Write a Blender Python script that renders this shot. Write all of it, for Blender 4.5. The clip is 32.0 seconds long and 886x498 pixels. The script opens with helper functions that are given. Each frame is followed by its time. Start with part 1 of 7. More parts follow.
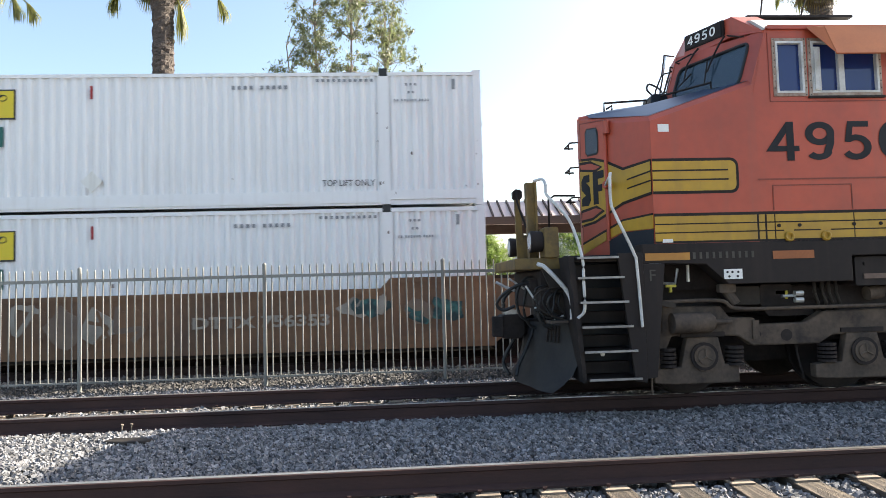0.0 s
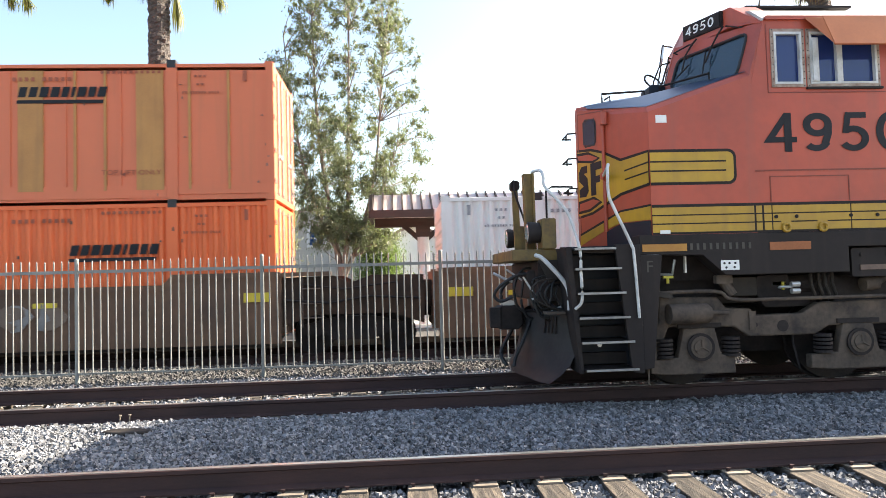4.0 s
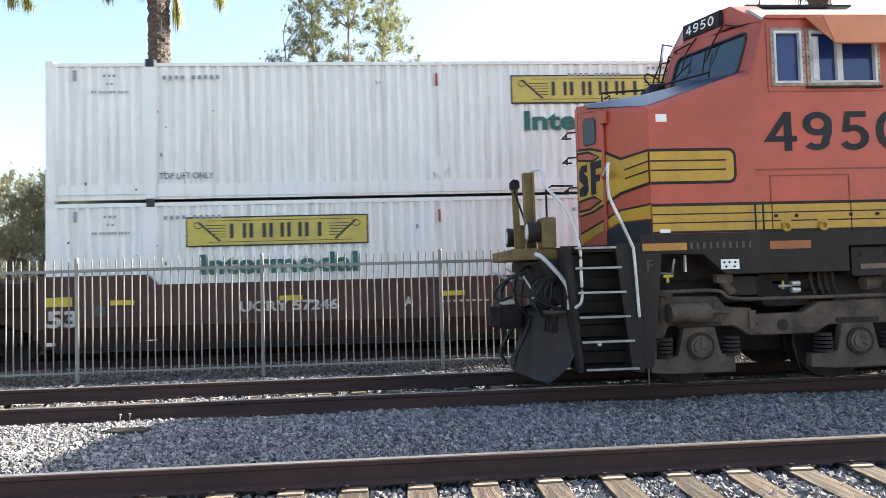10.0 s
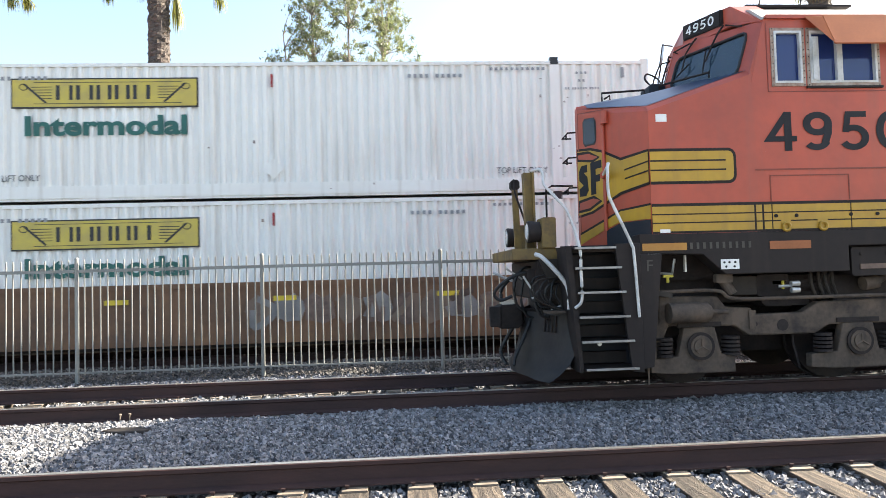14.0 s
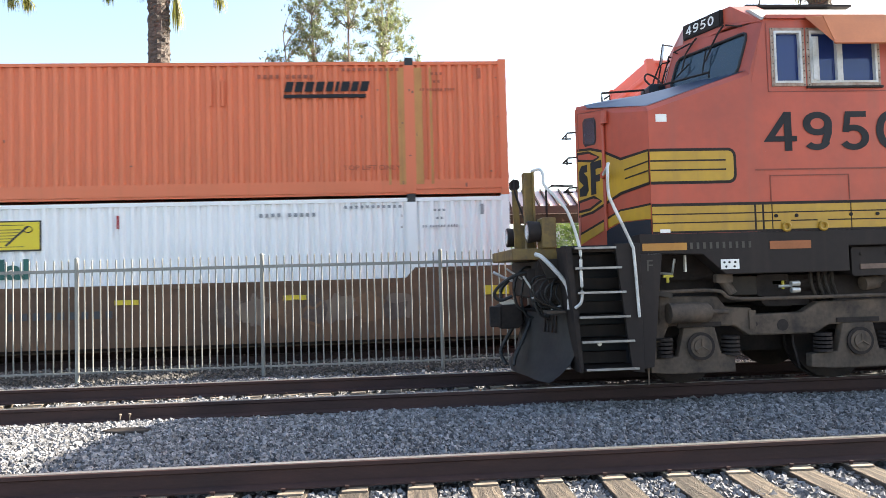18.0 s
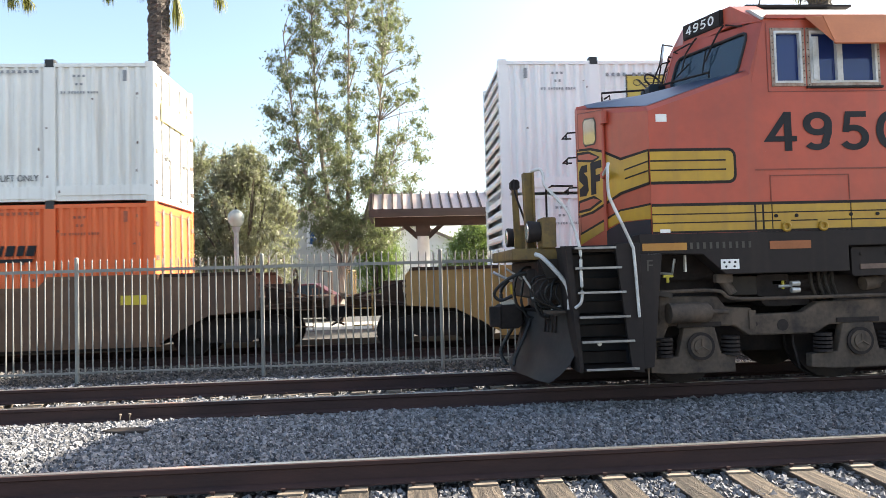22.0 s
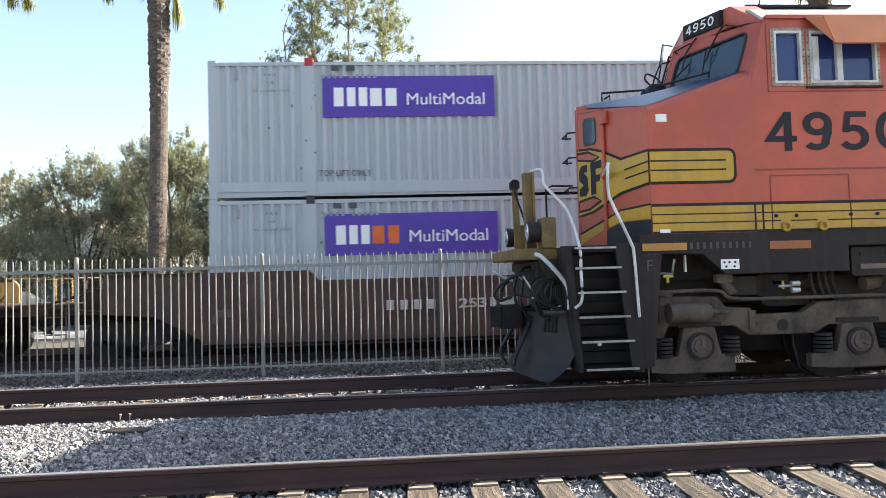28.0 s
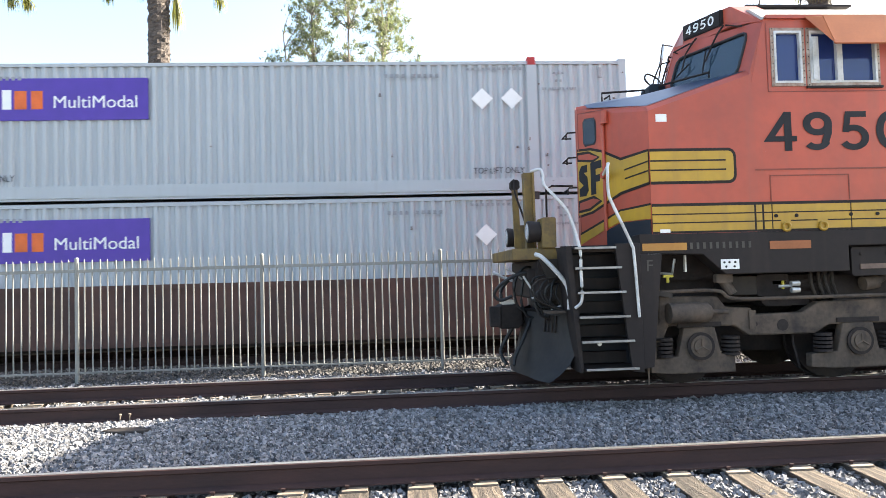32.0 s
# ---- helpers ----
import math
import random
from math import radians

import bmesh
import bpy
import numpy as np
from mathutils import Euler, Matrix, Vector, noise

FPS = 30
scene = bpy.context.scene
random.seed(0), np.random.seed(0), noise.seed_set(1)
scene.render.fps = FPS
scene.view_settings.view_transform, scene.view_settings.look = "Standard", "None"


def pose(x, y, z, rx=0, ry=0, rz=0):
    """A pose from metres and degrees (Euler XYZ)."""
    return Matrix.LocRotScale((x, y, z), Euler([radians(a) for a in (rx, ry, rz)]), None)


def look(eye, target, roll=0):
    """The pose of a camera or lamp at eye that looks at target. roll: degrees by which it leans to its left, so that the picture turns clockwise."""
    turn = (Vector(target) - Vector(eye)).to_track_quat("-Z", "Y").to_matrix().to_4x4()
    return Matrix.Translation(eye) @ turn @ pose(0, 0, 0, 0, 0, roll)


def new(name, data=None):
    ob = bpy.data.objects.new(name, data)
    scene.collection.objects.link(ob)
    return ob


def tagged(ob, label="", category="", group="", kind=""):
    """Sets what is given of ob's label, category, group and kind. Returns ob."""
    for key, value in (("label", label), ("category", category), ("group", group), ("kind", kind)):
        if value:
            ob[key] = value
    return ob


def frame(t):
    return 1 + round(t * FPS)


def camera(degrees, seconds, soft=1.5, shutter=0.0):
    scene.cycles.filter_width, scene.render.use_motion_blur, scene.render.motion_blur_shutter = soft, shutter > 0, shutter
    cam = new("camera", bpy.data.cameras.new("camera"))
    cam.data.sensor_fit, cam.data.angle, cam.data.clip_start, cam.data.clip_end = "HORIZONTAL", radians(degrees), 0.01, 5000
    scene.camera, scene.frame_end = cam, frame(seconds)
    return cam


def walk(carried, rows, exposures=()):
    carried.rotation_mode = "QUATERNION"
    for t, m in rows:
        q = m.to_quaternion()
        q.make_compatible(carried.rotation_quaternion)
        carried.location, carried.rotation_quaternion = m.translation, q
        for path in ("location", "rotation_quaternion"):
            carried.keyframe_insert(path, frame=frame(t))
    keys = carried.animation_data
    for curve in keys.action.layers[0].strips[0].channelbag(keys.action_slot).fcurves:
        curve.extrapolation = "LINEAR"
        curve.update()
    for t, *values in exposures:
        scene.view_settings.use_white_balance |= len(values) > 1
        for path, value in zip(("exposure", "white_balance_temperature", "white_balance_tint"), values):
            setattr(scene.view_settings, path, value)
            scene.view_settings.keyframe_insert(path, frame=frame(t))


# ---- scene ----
cam = camera(67.35, 32.0, soft=0.85, shutter=0.10)
EYE = Vector((0.0, 0.0, 1.445))


def aim(pitch, yaw, roll=-1.573):
    """Camera pose at the eye: degrees up, degrees to the right."""
    p, w = radians(pitch), radians(yaw)
    d = Vector((math.sin(w) * math.cos(p), math.cos(w) * math.cos(p), math.sin(p)))
    return look(EYE, EYE + d * 10, roll)


P0, Y0 = 2.219, 3.973
walk(cam, [(0.0, aim(P0 + 0.85, Y0 - 0.19)), (0.5, aim(P0 + 0.63, Y0 - 0.12)), (1.0, aim(P0 + 0.48, Y0 - 0.08)),
           (1.5, aim(P0 + 0.38, Y0 - 0.02)), (2.0, aim(P0 + 0.29, Y0)), (2.5, aim(P0 + 0.23, Y0)), (3.0, aim(P0 + 0.17, Y0)),
           (3.5, aim(P0 + 0.12, Y0)), (4.5, aim(P0 + 0.04, Y0)), (5.5, aim(P0, Y0)), (12.0, aim(P0, Y0)), (22.0, aim(P0, Y0)), (32.0, aim(P0, Y0))],
     exposures=[(t, e + 0.86, 6850, 7) for t, e in ((0.0, 1.0), (1.0, 0.95), (2.0, 1.2), (3.0, 1.4), (6.0, 0.9), (7.0, 1.45), (8.0, 1.35), (9.0, 1.4), (10.0, 1.32), (11.0, 1.15), (12.0, 1.4), (13.0, 1.4), (14.0, 1.4), (16.5, 1.1), (17.0, 1.2), (18.0, 1.42), (20.0, 1.38), (21.0, 1.5), (22.0, 1.15), (23.0, 1.26), (24.0, 1.12), (25.0, 1.21), (26.0, 1.2), (28.0, 1.25), (29.0, 1.6), (30.0, 1.5), (31.0, 1.3), (32.0, 1.66))])

# ---- light ----
SUN = Vector((1.48, 0.46, 1.0)).normalized()
world = bpy.data.worlds.new("sky")
scene.world = world
world.use_nodes = True
wn = world.node_tree
sky = wn.nodes.new("ShaderNodeTexSky")
sky.sky_type = "NISHITA"
sky.sun_disc = False
sky.sun_elevation = math.asin(SUN.z)
sky.sun_rotation = math.atan2(SUN.x, SUN.y)
sky.air_density, sky.dust_density, sky.ozone_density = 1.0, 2.4, 1.2
wn.nodes["Background"].inputs["Strength"].default_value = 0.10
wn.links.new(sky.outputs[0], wn.nodes["Background"].inputs["Color"])
sun = new("sun", bpy.data.lights.new("sun", "SUN"))
sun.data.energy, sun.data.angle, sun.data.color = 5.0, radians(0.6), (1.0, 0.93, 0.82)
sun.matrix_world = look(SUN * 50, (0, 0, 0))


# ---- materials ----
MATS = {}


def mat(name, col, rough=0.6, metal=0.0, col2=None, scale=3.0, amount=0.5, fine=40.0, bump=0.15, dist=0.004, stretch=(1, 1, 1), each=0.0, island=0.0, streak=None, spec=0.5):
    """Procedural surface: two scales of noise between two colours, with fine relief. streak: (colour, amount) of vertical runs."""
    if name in MATS:
        return MATS[name]
    m = MATS[name] = bpy.data.materials.new(name)
    m.use_nodes = True
    nt = m.node_tree
    N, L = nt.nodes, nt.links
    b = N["Principled BSDF"]
    b.inputs["Roughness"].default_value, b.inputs["Metallic"].default_value = rough, metal
    b.inputs["Specular IOR Level"].default_value = spec
    tc = N.new("ShaderNodeTexCoord")
    mp = N.new("ShaderNodeMapping")
    mp.inputs["Scale"].default_value = stretch
    L.new(tc.outputs["Object"], mp.inputs["Vector"])
    big, small = N.new("ShaderNodeTexNoise"), N.new("ShaderNodeTexNoise")
    for t, s, d in ((big, scale, 5.0), (small, fine, 4.0)):
        t.inputs["Scale"].default_value, t.inputs["Detail"].default_value = s, d
        L.new(mp.outputs[0], t.inputs["Vector"])
    c2 = col2 or tuple(c * 0.6 for c in col)
    add = N.new("ShaderNodeMath")
    add.operation = "MULTIPLY_ADD"
    add.inputs[1].default_value = 0.35
    L.new(small.outputs["Fac"], add.inputs[0])
    L.new(big.outputs["Fac"], add.inputs[2])
    rng = N.new("ShaderNodeMapRange")
    rng.inputs["From Min"].default_value, rng.inputs["From Max"].default_value = 0.45, 0.95
    rng.inputs["To Max"].default_value = amount * 2
    L.new(add.outputs[0], rng.inputs["Value"])
    mix = N.new("ShaderNodeMix")
    mix.data_type = "RGBA"
    mix.inputs["A"].default_value, mix.inputs["B"].default_value = (*col, 1), (*c2, 1)
    L.new(rng.outputs[0], mix.inputs["Factor"])
    out = mix.outputs["Result"]
    if streak:
        mp2 = N.new("ShaderNodeMapping")
        mp2.inputs["Scale"].default_value = (7.0, 7.0, 0.35)
        L.new(tc.outputs["Object"], mp2.inputs["Vector"])
        st = N.new("ShaderNodeTexNoise")
        st.inputs["Scale"].default_value, st.inputs["Detail"].default_value = 1.0, 6.0
        L.new(mp2.outputs[0], st.inputs["Vector"])
        r2 = N.new("ShaderNodeMapRange")
        r2.inputs["From Min"].default_value, r2.inputs["From Max"].default_value = 0.52, 0.8
        r2.inputs["To Max"].default_value = streak[1]
        L.new(st.outputs["Fac"], r2.inputs["Value"])
        m2 = N.new("ShaderNodeMix")
        m2.data_type = "RGBA"
        m2.inputs["B"].default_value = (*streak[0], 1)
        L.new(r2.outputs[0], m2.inputs["Factor"])
        L.new(out, m2.inputs["A"])
        out = m2.outputs["Result"]
    if each or island:
        src = N.new("ShaderNodeObjectInfo" if each else "ShaderNodeNewGeometry").outputs["Random" if each else "Random Per Island"]
        r3 = N.new("ShaderNodeMapRange")
        r3.inputs["To Min"].default_value, r3.inputs["To Max"].default_value = 1 - (each or island), 1 + (each or island)
        L.new(src, r3.inputs["Value"])
        hs = N.new("ShaderNodeHueSaturation")
        L.new(r3.outputs[0], hs.inputs["Value"])
        L.new(out, hs.inputs["Color"])
        out = hs.outputs[0]
    L.new(out, b.inputs["Base Color"])
    if bump:
        bp = N.new("ShaderNodeBump")
        bp.inputs["Strength"].default_value, bp.inputs["Distance"].default_value = bump, dist
        L.new(small.outputs["Fac"], bp.inputs["Height"])
        L.new(bp.outputs[0], b.inputs["Normal"])
    return m


def leaf_mat(name, a, b):
    m = mat(name, a, 0.45, col2=b, scale=0.6, fine=8, bump=0, island=0.45)
    m.node_tree.nodes["Principled BSDF"].inputs["Subsurface Weight"].default_value = 0.0
    nt = m.node_tree
    tr, mx = nt.nodes.new("ShaderNodeBsdfTranslucent"), nt.nodes.new("ShaderNodeMixShader")
    tr.inputs["Color"].default_value = (b[0] * 1.5, b[1] * 1.7, b[2], 1)
    mx.inputs[0].default_value = 0.42
    nt.links.new(nt.nodes["Principled BSDF"].outputs[0], mx.inputs[1])
    nt.links.new(tr.outputs[0], mx.inputs[2])
    nt.links.new(mx.outputs[0], nt.nodes["Material Output"].inputs["Surface"])
    return m


STONE = mat("ballast_stone", (0.232, 0.228, 0.236), 0.85, col2=(0.095, 0.093, 0.098), scale=9, fine=60, bump=0.5, dist=0.006, island=0.55, spec=0.3)
# ballast stone again, with the train's shade put into a darker colour
SHADESTONE = mat("shaded_stone", (0.105, 0.099, 0.096), 0.9, col2=(0.055, 0.051, 0.049), scale=9, fine=60, bump=0.5, dist=0.006, island=0.5, spec=0.2)
GRIT = mat("ballast_bed", (0.125, 0.125, 0.13), 0.95, col2=(0.07, 0.068, 0.07), scale=14, fine=45, bump=1.0, dist=0.03)
CONC = mat("platform_concrete", (0.40, 0.38, 0.35), 0.85, col2=(0.36, 0.34, 0.31), scale=1.2, fine=30, bump=0.2)
RAILRUST = mat("rail_rust", (0.066, 0.037, 0.034), 0.75, col2=(0.036, 0.025, 0.025), scale=4, fine=50, stretch=(0.3, 1, 1), bump=0.4, spec=0.18)
RAILTOP = mat("rail_polished_head", (0.62, 0.61, 0.60), 0.30, 0.85, col2=(0.34, 0.32, 0.31), scale=3, fine=30, stretch=(0.1, 4, 1), bump=0.05)
TIE = mat("weathered_tie", (0.185, 0.143, 0.103), 0.9, col2=(0.040, 0.030, 0.024), scale=2.5, fine=30, amount=0.9, stretch=(11, 0.7, 4), bump=0.9, dist=0.014, each=0.3)
PLATE = mat("tie_plate_rust", (0.27, 0.215, 0.165), 0.75, 0.1, scale=9, each=0.2)
FENCE = mat("fence_paint", (0.255, 0.252, 0.235), 0.36, 0.0, col2=(0.165, 0.165, 0.155), scale=2, fine=70, bump=0.1, each=0.12)
ORANGE = mat("loco_orange", (0.46, 0.073, 0.036), 0.42, col2=(0.31, 0.056, 0.032), scale=0.9, fine=9, amount=0.55, bump=0.05, streak=((0.26, 0.075, 0.05), 0.5))
YELLOW = mat("loco_yellow", (0.50, 0.295, 0.016), 0.42, col2=(0.33, 0.19, 0.022), scale=1.3, fine=12, bump=0.05, streak=((0.18, 0.11, 0.04), 0.4))
OLIVE = mat("grimy_yellow", (0.20, 0.125, 0.028), 0.6, col2=(0.07, 0.046, 0.022), scale=5, fine=30, bump=0.2)
LGREEN = mat("loco_dark_green", (0.020, 0.0168, 0.0175), 0.6, col2=(0.031, 0.025, 0.024), scale=1.1, fine=14, bump=0.06, spec=0.15, streak=((0.044, 0.034, 0.029), 0.5))
NAVY = mat("loco_blue_black", (0.013, 0.019, 0.029), 0.45, col2=(0.024, 0.028, 0.036), scale=1.5, bump=0.05, spec=0.18)
# blue of the reflected sky is put into this panel's base colour
NOSETOP = mat("nose_antiglare", (0.010, 0.028, 0.068), 0.40, col2=(0.026, 0.05, 0.10), scale=3, bump=0.05)
BLACK = mat("grimy_black", (0.016, 0.0135, 0.0142), 0.7, col2=(0.040, 0.031, 0.028), scale=4, fine=30, bump=0.3, spec=0.18)
RUBBER = mat("hose_rubber", (0.012, 0.012, 0.013), 0.55, bump=0.1)
TRUCK = mat("truck_dust", (0.038, 0.031, 0.029), 0.8, col2=(0.122, 0.092, 0.071), scale=2.6, fine=22, amount=0.7, bump=0.5, dist=0.006, streak=((0.035, 0.033, 0.032), 0.6), spec=0.18)
PLOWM = mat("plow_grey", (0.018, 0.018, 0.020), 0.55, col2=(0.042, 0.039, 0.038), scale=3, fine=18, bump=0.2, streak=((0.03, 0.03, 0.03), 0.4), spec=0.18)
GRIMY = mat("oily_brown", (0.045, 0.036, 0.030), 0.7, col2=(0.022, 0.019, 0.017), scale=5, fine=24, bump=0.3, spec=0.25)
WORNFRAME = mat("worn_frame", (0.40, 0.33, 0.27), 0.55, col2=(0.20, 0.12, 0.09), scale=9, fine=40, amount=0.6, bump=0.2)
SILVER = mat("bare_aluminium", (0.62, 0.62, 0.60), 0.4, 0.6, col2=(0.38, 0.36, 0.33), scale=6, bump=0.1)
RAILWHITE = mat("handrail_white", (0.62, 0.62, 0.62), 0.45, col2=(0.36, 0.35, 0.33), scale=5, bump=0.08)
WHITE = mat("white_paint", (0.78, 0.78, 0.77), 0.5, col2=(0.66, 0.65, 0.63), scale=3, bump=0.05)
ROOFGREY = mat("cab_roof_grey", (0.55, 0.54, 0.52), 0.5, col2=(0.4, 0.38, 0.36), scale=2)
BUFF = mat("buff_patch", (0.42, 0.20, 0.035), 0.6, col2=(0.34, 0.15, 0.03), scale=5)
AWN = mat("awning_cloth", (0.40, 0.115, 0.04), 0.8, col2=(0.30, 0.085, 0.035), scale=3, bump=0.1)
DARKTEXT = mat("dark_lettering", (0.022, 0.023, 0.028), 0.6, bump=0, spec=0.2)
LENS = mat("lamp_lens", (0.75, 0.76, 0.78), 0.12, 0.6, bump=0)


def glass_mat(name, col):
    m = bpy.data.materials.new(name)
    m.use_nodes = True
    b = m.node_tree.nodes["Principled BSDF"]
    b.inputs["Base Color"].default_value = (*col, 1)
    b.inputs["Roughness"].default_value = 0.06
    b.inputs["IOR"].default_value = 1.5
    b.inputs["Transmission Weight"].default_value = 0.35
    return m


GLASS = glass_mat("tinted_glass", (0.05, 0.085, 0.12))
SIDEGLASS = glass_mat("blue_side_glass", (0.025, 0.05, 0.19))


# ---- mesh helpers ----
class M:
    """Collects vertices and faces of one mesh."""

    def __init__(self):
        self.v, self.f = [], []

    def add(self, vs, fs):
        o = len(self.v)
        self.v += [tuple(p) for p in vs]
        self.f += [tuple(i + o for i in f) for f in fs]
        return self

    def box(self, x0, x1, y0, y1, z0, z1, ch=0.0):
        if ch:
            return self.prism([(x0 + ch, z0), (x1 - ch, z0), (x1, z0 + ch), (x1, z1 - ch), (x1 - ch, z1), (x0 + ch, z1), (x0, z1 - ch), (x0, z0 + ch)], y0, y1, "y")
        return self.add([(x, y, z) for x in (x0, x1) for y in (y0, y1) for z in (z0, z1)],
                        [(0, 1, 3, 2), (4, 6, 7, 5), (0, 4, 5, 1), (2, 3, 7, 6), (0, 2, 6, 4), (1, 5, 7, 3)])

    def prism(self, poly, a, b, axis="y"):
        """A polygon drawn out along an axis: (x,z) along y, (y,z) along x, (x,y) along z."""
        put = {"y": lambda p, c: (p[0], c, p[1]), "x": lambda p, c: (c, p[0], p[1]), "z": lambda p, c: (p[0], p[1], c)}[axis]
        n = len(poly)
        return self.add([put(p, a) for p in poly] + [put(p, b) for p in poly],
                        [tuple(range(n))[::-1], tuple(range(n, 2 * n))] + [(i, (i + 1) % n, n + (i + 1) % n, n + i) for i in range(n)])

    def cyl(self, p0, p1, r, n=12, r2=None, caps=True):
        p0, p1 = Vector(p0), Vector(p1)
        q = (p1 - p0).to_track_quat("Z", "Y")
        ring = [Vector((math.cos(2 * math.pi * i / n), math.sin(2 * math.pi * i / n), 0)) for i in range(n)]
        r2 = r if r2 is None else r2
        vs = [p0 + q @ (c * r) for c in ring] + [p1 + q @ (c * r2) for c in ring]
        fs = [(i, (i + 1) % n, n + (i + 1) % n, n + i) for i in range(n)]
        if caps:
            fs += [tuple(range(n))[::-1], tuple(range(n, 2 * n))]
        return self.add(vs, fs)

    def tube(self, pts, r, n=8):
        pts = [Vector(p) for p in pts]
        vs, fs = [], []
        for i, p in enumerate(pts):
            d = (pts[min(i + 1, len(pts) - 1)] - pts[max(i - 1, 0)]).normalized()
            q = d.to_track_quat("Z", "Y")
            vs += [p + q @ Vector((math.cos(2 * math.pi * k / n) * r, math.sin(2 * math.pi * k / n) * r, 0)) for k in range(n)]
        for i in range(len(pts) - 1):
            fs += [(i * n + k, i * n + (k + 1) % n, (i + 1) * n + (k + 1) % n, (i + 1) * n + k) for k in range(n)]
        fs += [tuple(range(n))[::-1], tuple(range((len(pts) - 1) * n, len(pts) * n))]
        return self.add(vs, fs)

    def loft(self, rings, closed=True):
        n = len(rings[0])
        fs = []
        for i in range(len(rings) - 1):
            for k in range(n if closed else n - 1):
                fs.append((i * n + k, i * n + (k + 1) % n, (i + 1) * n + (k + 1) % n, (i + 1) * n + k))
        if closed:
            fs += [tuple(range(n))[::-1], tuple(range((len(rings) - 1) * n, len(rings) * n))]
        return self.add([p for r in rings for p in r], fs)

    def mesh(self, name, material, smooth=False, bevel=0.0):
        me = bpy.data.meshes.new(name)
        me.from_pydata(self.v, [], self.f)
        bm = bmesh.new()
        bm.from_mesh(me)
        bmesh.ops.recalc_face_normals(bm, faces=bm.faces)
        if bevel:
            bmesh.ops.bevel(bm, geom=[e for e in bm.edges if len(e.link_faces) == 2 and e.calc_face_angle(0) > 0.5], offset=bevel, segments=2, affect="EDGES", profile=0.5)
        bm.to_mesh(me)
        bm.free()
        me.materials.append(material)
        if smooth:
            me.shade_smooth()
            me.set_sharp_from_angle(angle=radians(40))
        return me


def part(name, m, material, parent=None, label="", smooth=False, bevel=0.0):
    """One mesh object, under a thing or part."""
    me = m if isinstance(m, bpy.types.Mesh) else m.mesh(name, material, smooth, bevel)
    ob = new(name, me)
    if parent is not None:
        ob.parent = parent
    return tagged(ob, label)


def thing(name, label, category, at=(0, 0, 0), group="", kind=""):
    ob = new(name)
    ob.empty_display_size = 0.2
    ob.matrix_basis = Matrix.Translation(at)
    return tagged(ob, label, category, group, kind)


def smoothpath(pts, k=5):
    """Catmull-Rom through the points."""
    p = [Vector(q) for q in pts]
    p = [p[0] * 2 - p[1]] + p + [p[-1] * 2 - p[-2]]
    out = []
    for i in range(1, len(p) - 2):
        for j in range(k):
            t = j / k
            a, b, c, d = p[i - 1], p[i], p[i + 1], p[i + 2]
            out.append(0.5 * (2 * b + (c - a) * t + (2 * a - 5 * b + 4 * c - d) * t * t + (3 * b - a - 3 * c + d) * t ** 3))
    return out + [p[-2]]


def arc(cx, cz, rx, rz, a0, a1, n):
    return [(cx + rx * math.cos(radians(a0 + (a1 - a0) * i / n)), cz + rz * math.sin(radians(a0 + (a1 - a0) * i / n))) for i in range(n + 1)]


GLYPH = {"4": [([(0.44, 0.955), (0.07, 0.31), (0.64, 0.31)], 0.14), ([(0.455, 0.0), (0.455, 1.0)], 0.155)],
         "9": [(arc(0.31, 0.69, 0.225, 0.225, 0, 360, 24), 0.16), ([(0.535, 0.70), (0.525, 0.45), (0.46, 0.22)] + arc(0.28, 0.25, 0.20, 0.165, -20, -150, 8), 0.155)],
         "5": [([(0.57, 0.925), (0.13, 0.925)], 0.15), ([(0.185, 0.93), (0.125, 0.46)], 0.13), (arc(0.29, 0.325, 0.245, 0.25, 132, -148, 20), 0.155)],
         "0": [(arc(0.31, 0.5, 0.225, 0.42, 0, 360, 28), 0.16)]}


def digits(parent, body, org, turn, h, w, pitch, material):
    """Plain block numerals as flat ribbons; each numeral a mesh under parent."""
    for k, ch in enumerate(body):
        m = M()
        for lay, (path, sw) in enumerate(GLYPH[ch]):
            n, ring = len(path), path[0] == path[-1] or math.dist(path[0], path[-1]) < 1e-6
            left, right = [], []
            for i in range(n):
                p0, p1 = path[i - 1 if i else (n - 2 if ring else 0)], path[i + 1 if i < n - 1 else (1 if ring else n - 1)]
                d0 = Vector((path[i][0] - p0[0], path[i][1] - p0[1]))
                d1 = Vector((p1[0] - path[i][0], p1[1] - path[i][1]))
                d = ((d0.normalized() if d0.length else d1.normalized()) + (d1.normalized() if d1.length else d0.normalized()))
                d.normalize()
                ref = (d1 if d1.length else d0).normalized()
                q = Vector((-d.y, d.x)) * (sw / 2 / max(0.45, abs(d.dot(ref))))
                left.append((path[i][0] + q.x, path[i][1] + q.y))
                right.append((path[i][0] - q.x, path[i][1] - q.y))
            for i in range(n - 1):
                quad = [right[i], right[i + 1], left[i + 1], left[i]]
                y0 = -0.003 - 0.0015 * lay
                vs = [Vector(org) + turn @ Vector((k * pitch + a / 0.62 * w, y0, b * h)) for a, b in quad]
                m.add(vs, [(0, 1, 2, 3)])
        part("numeral", m, material, parent)


TEXTS = {}


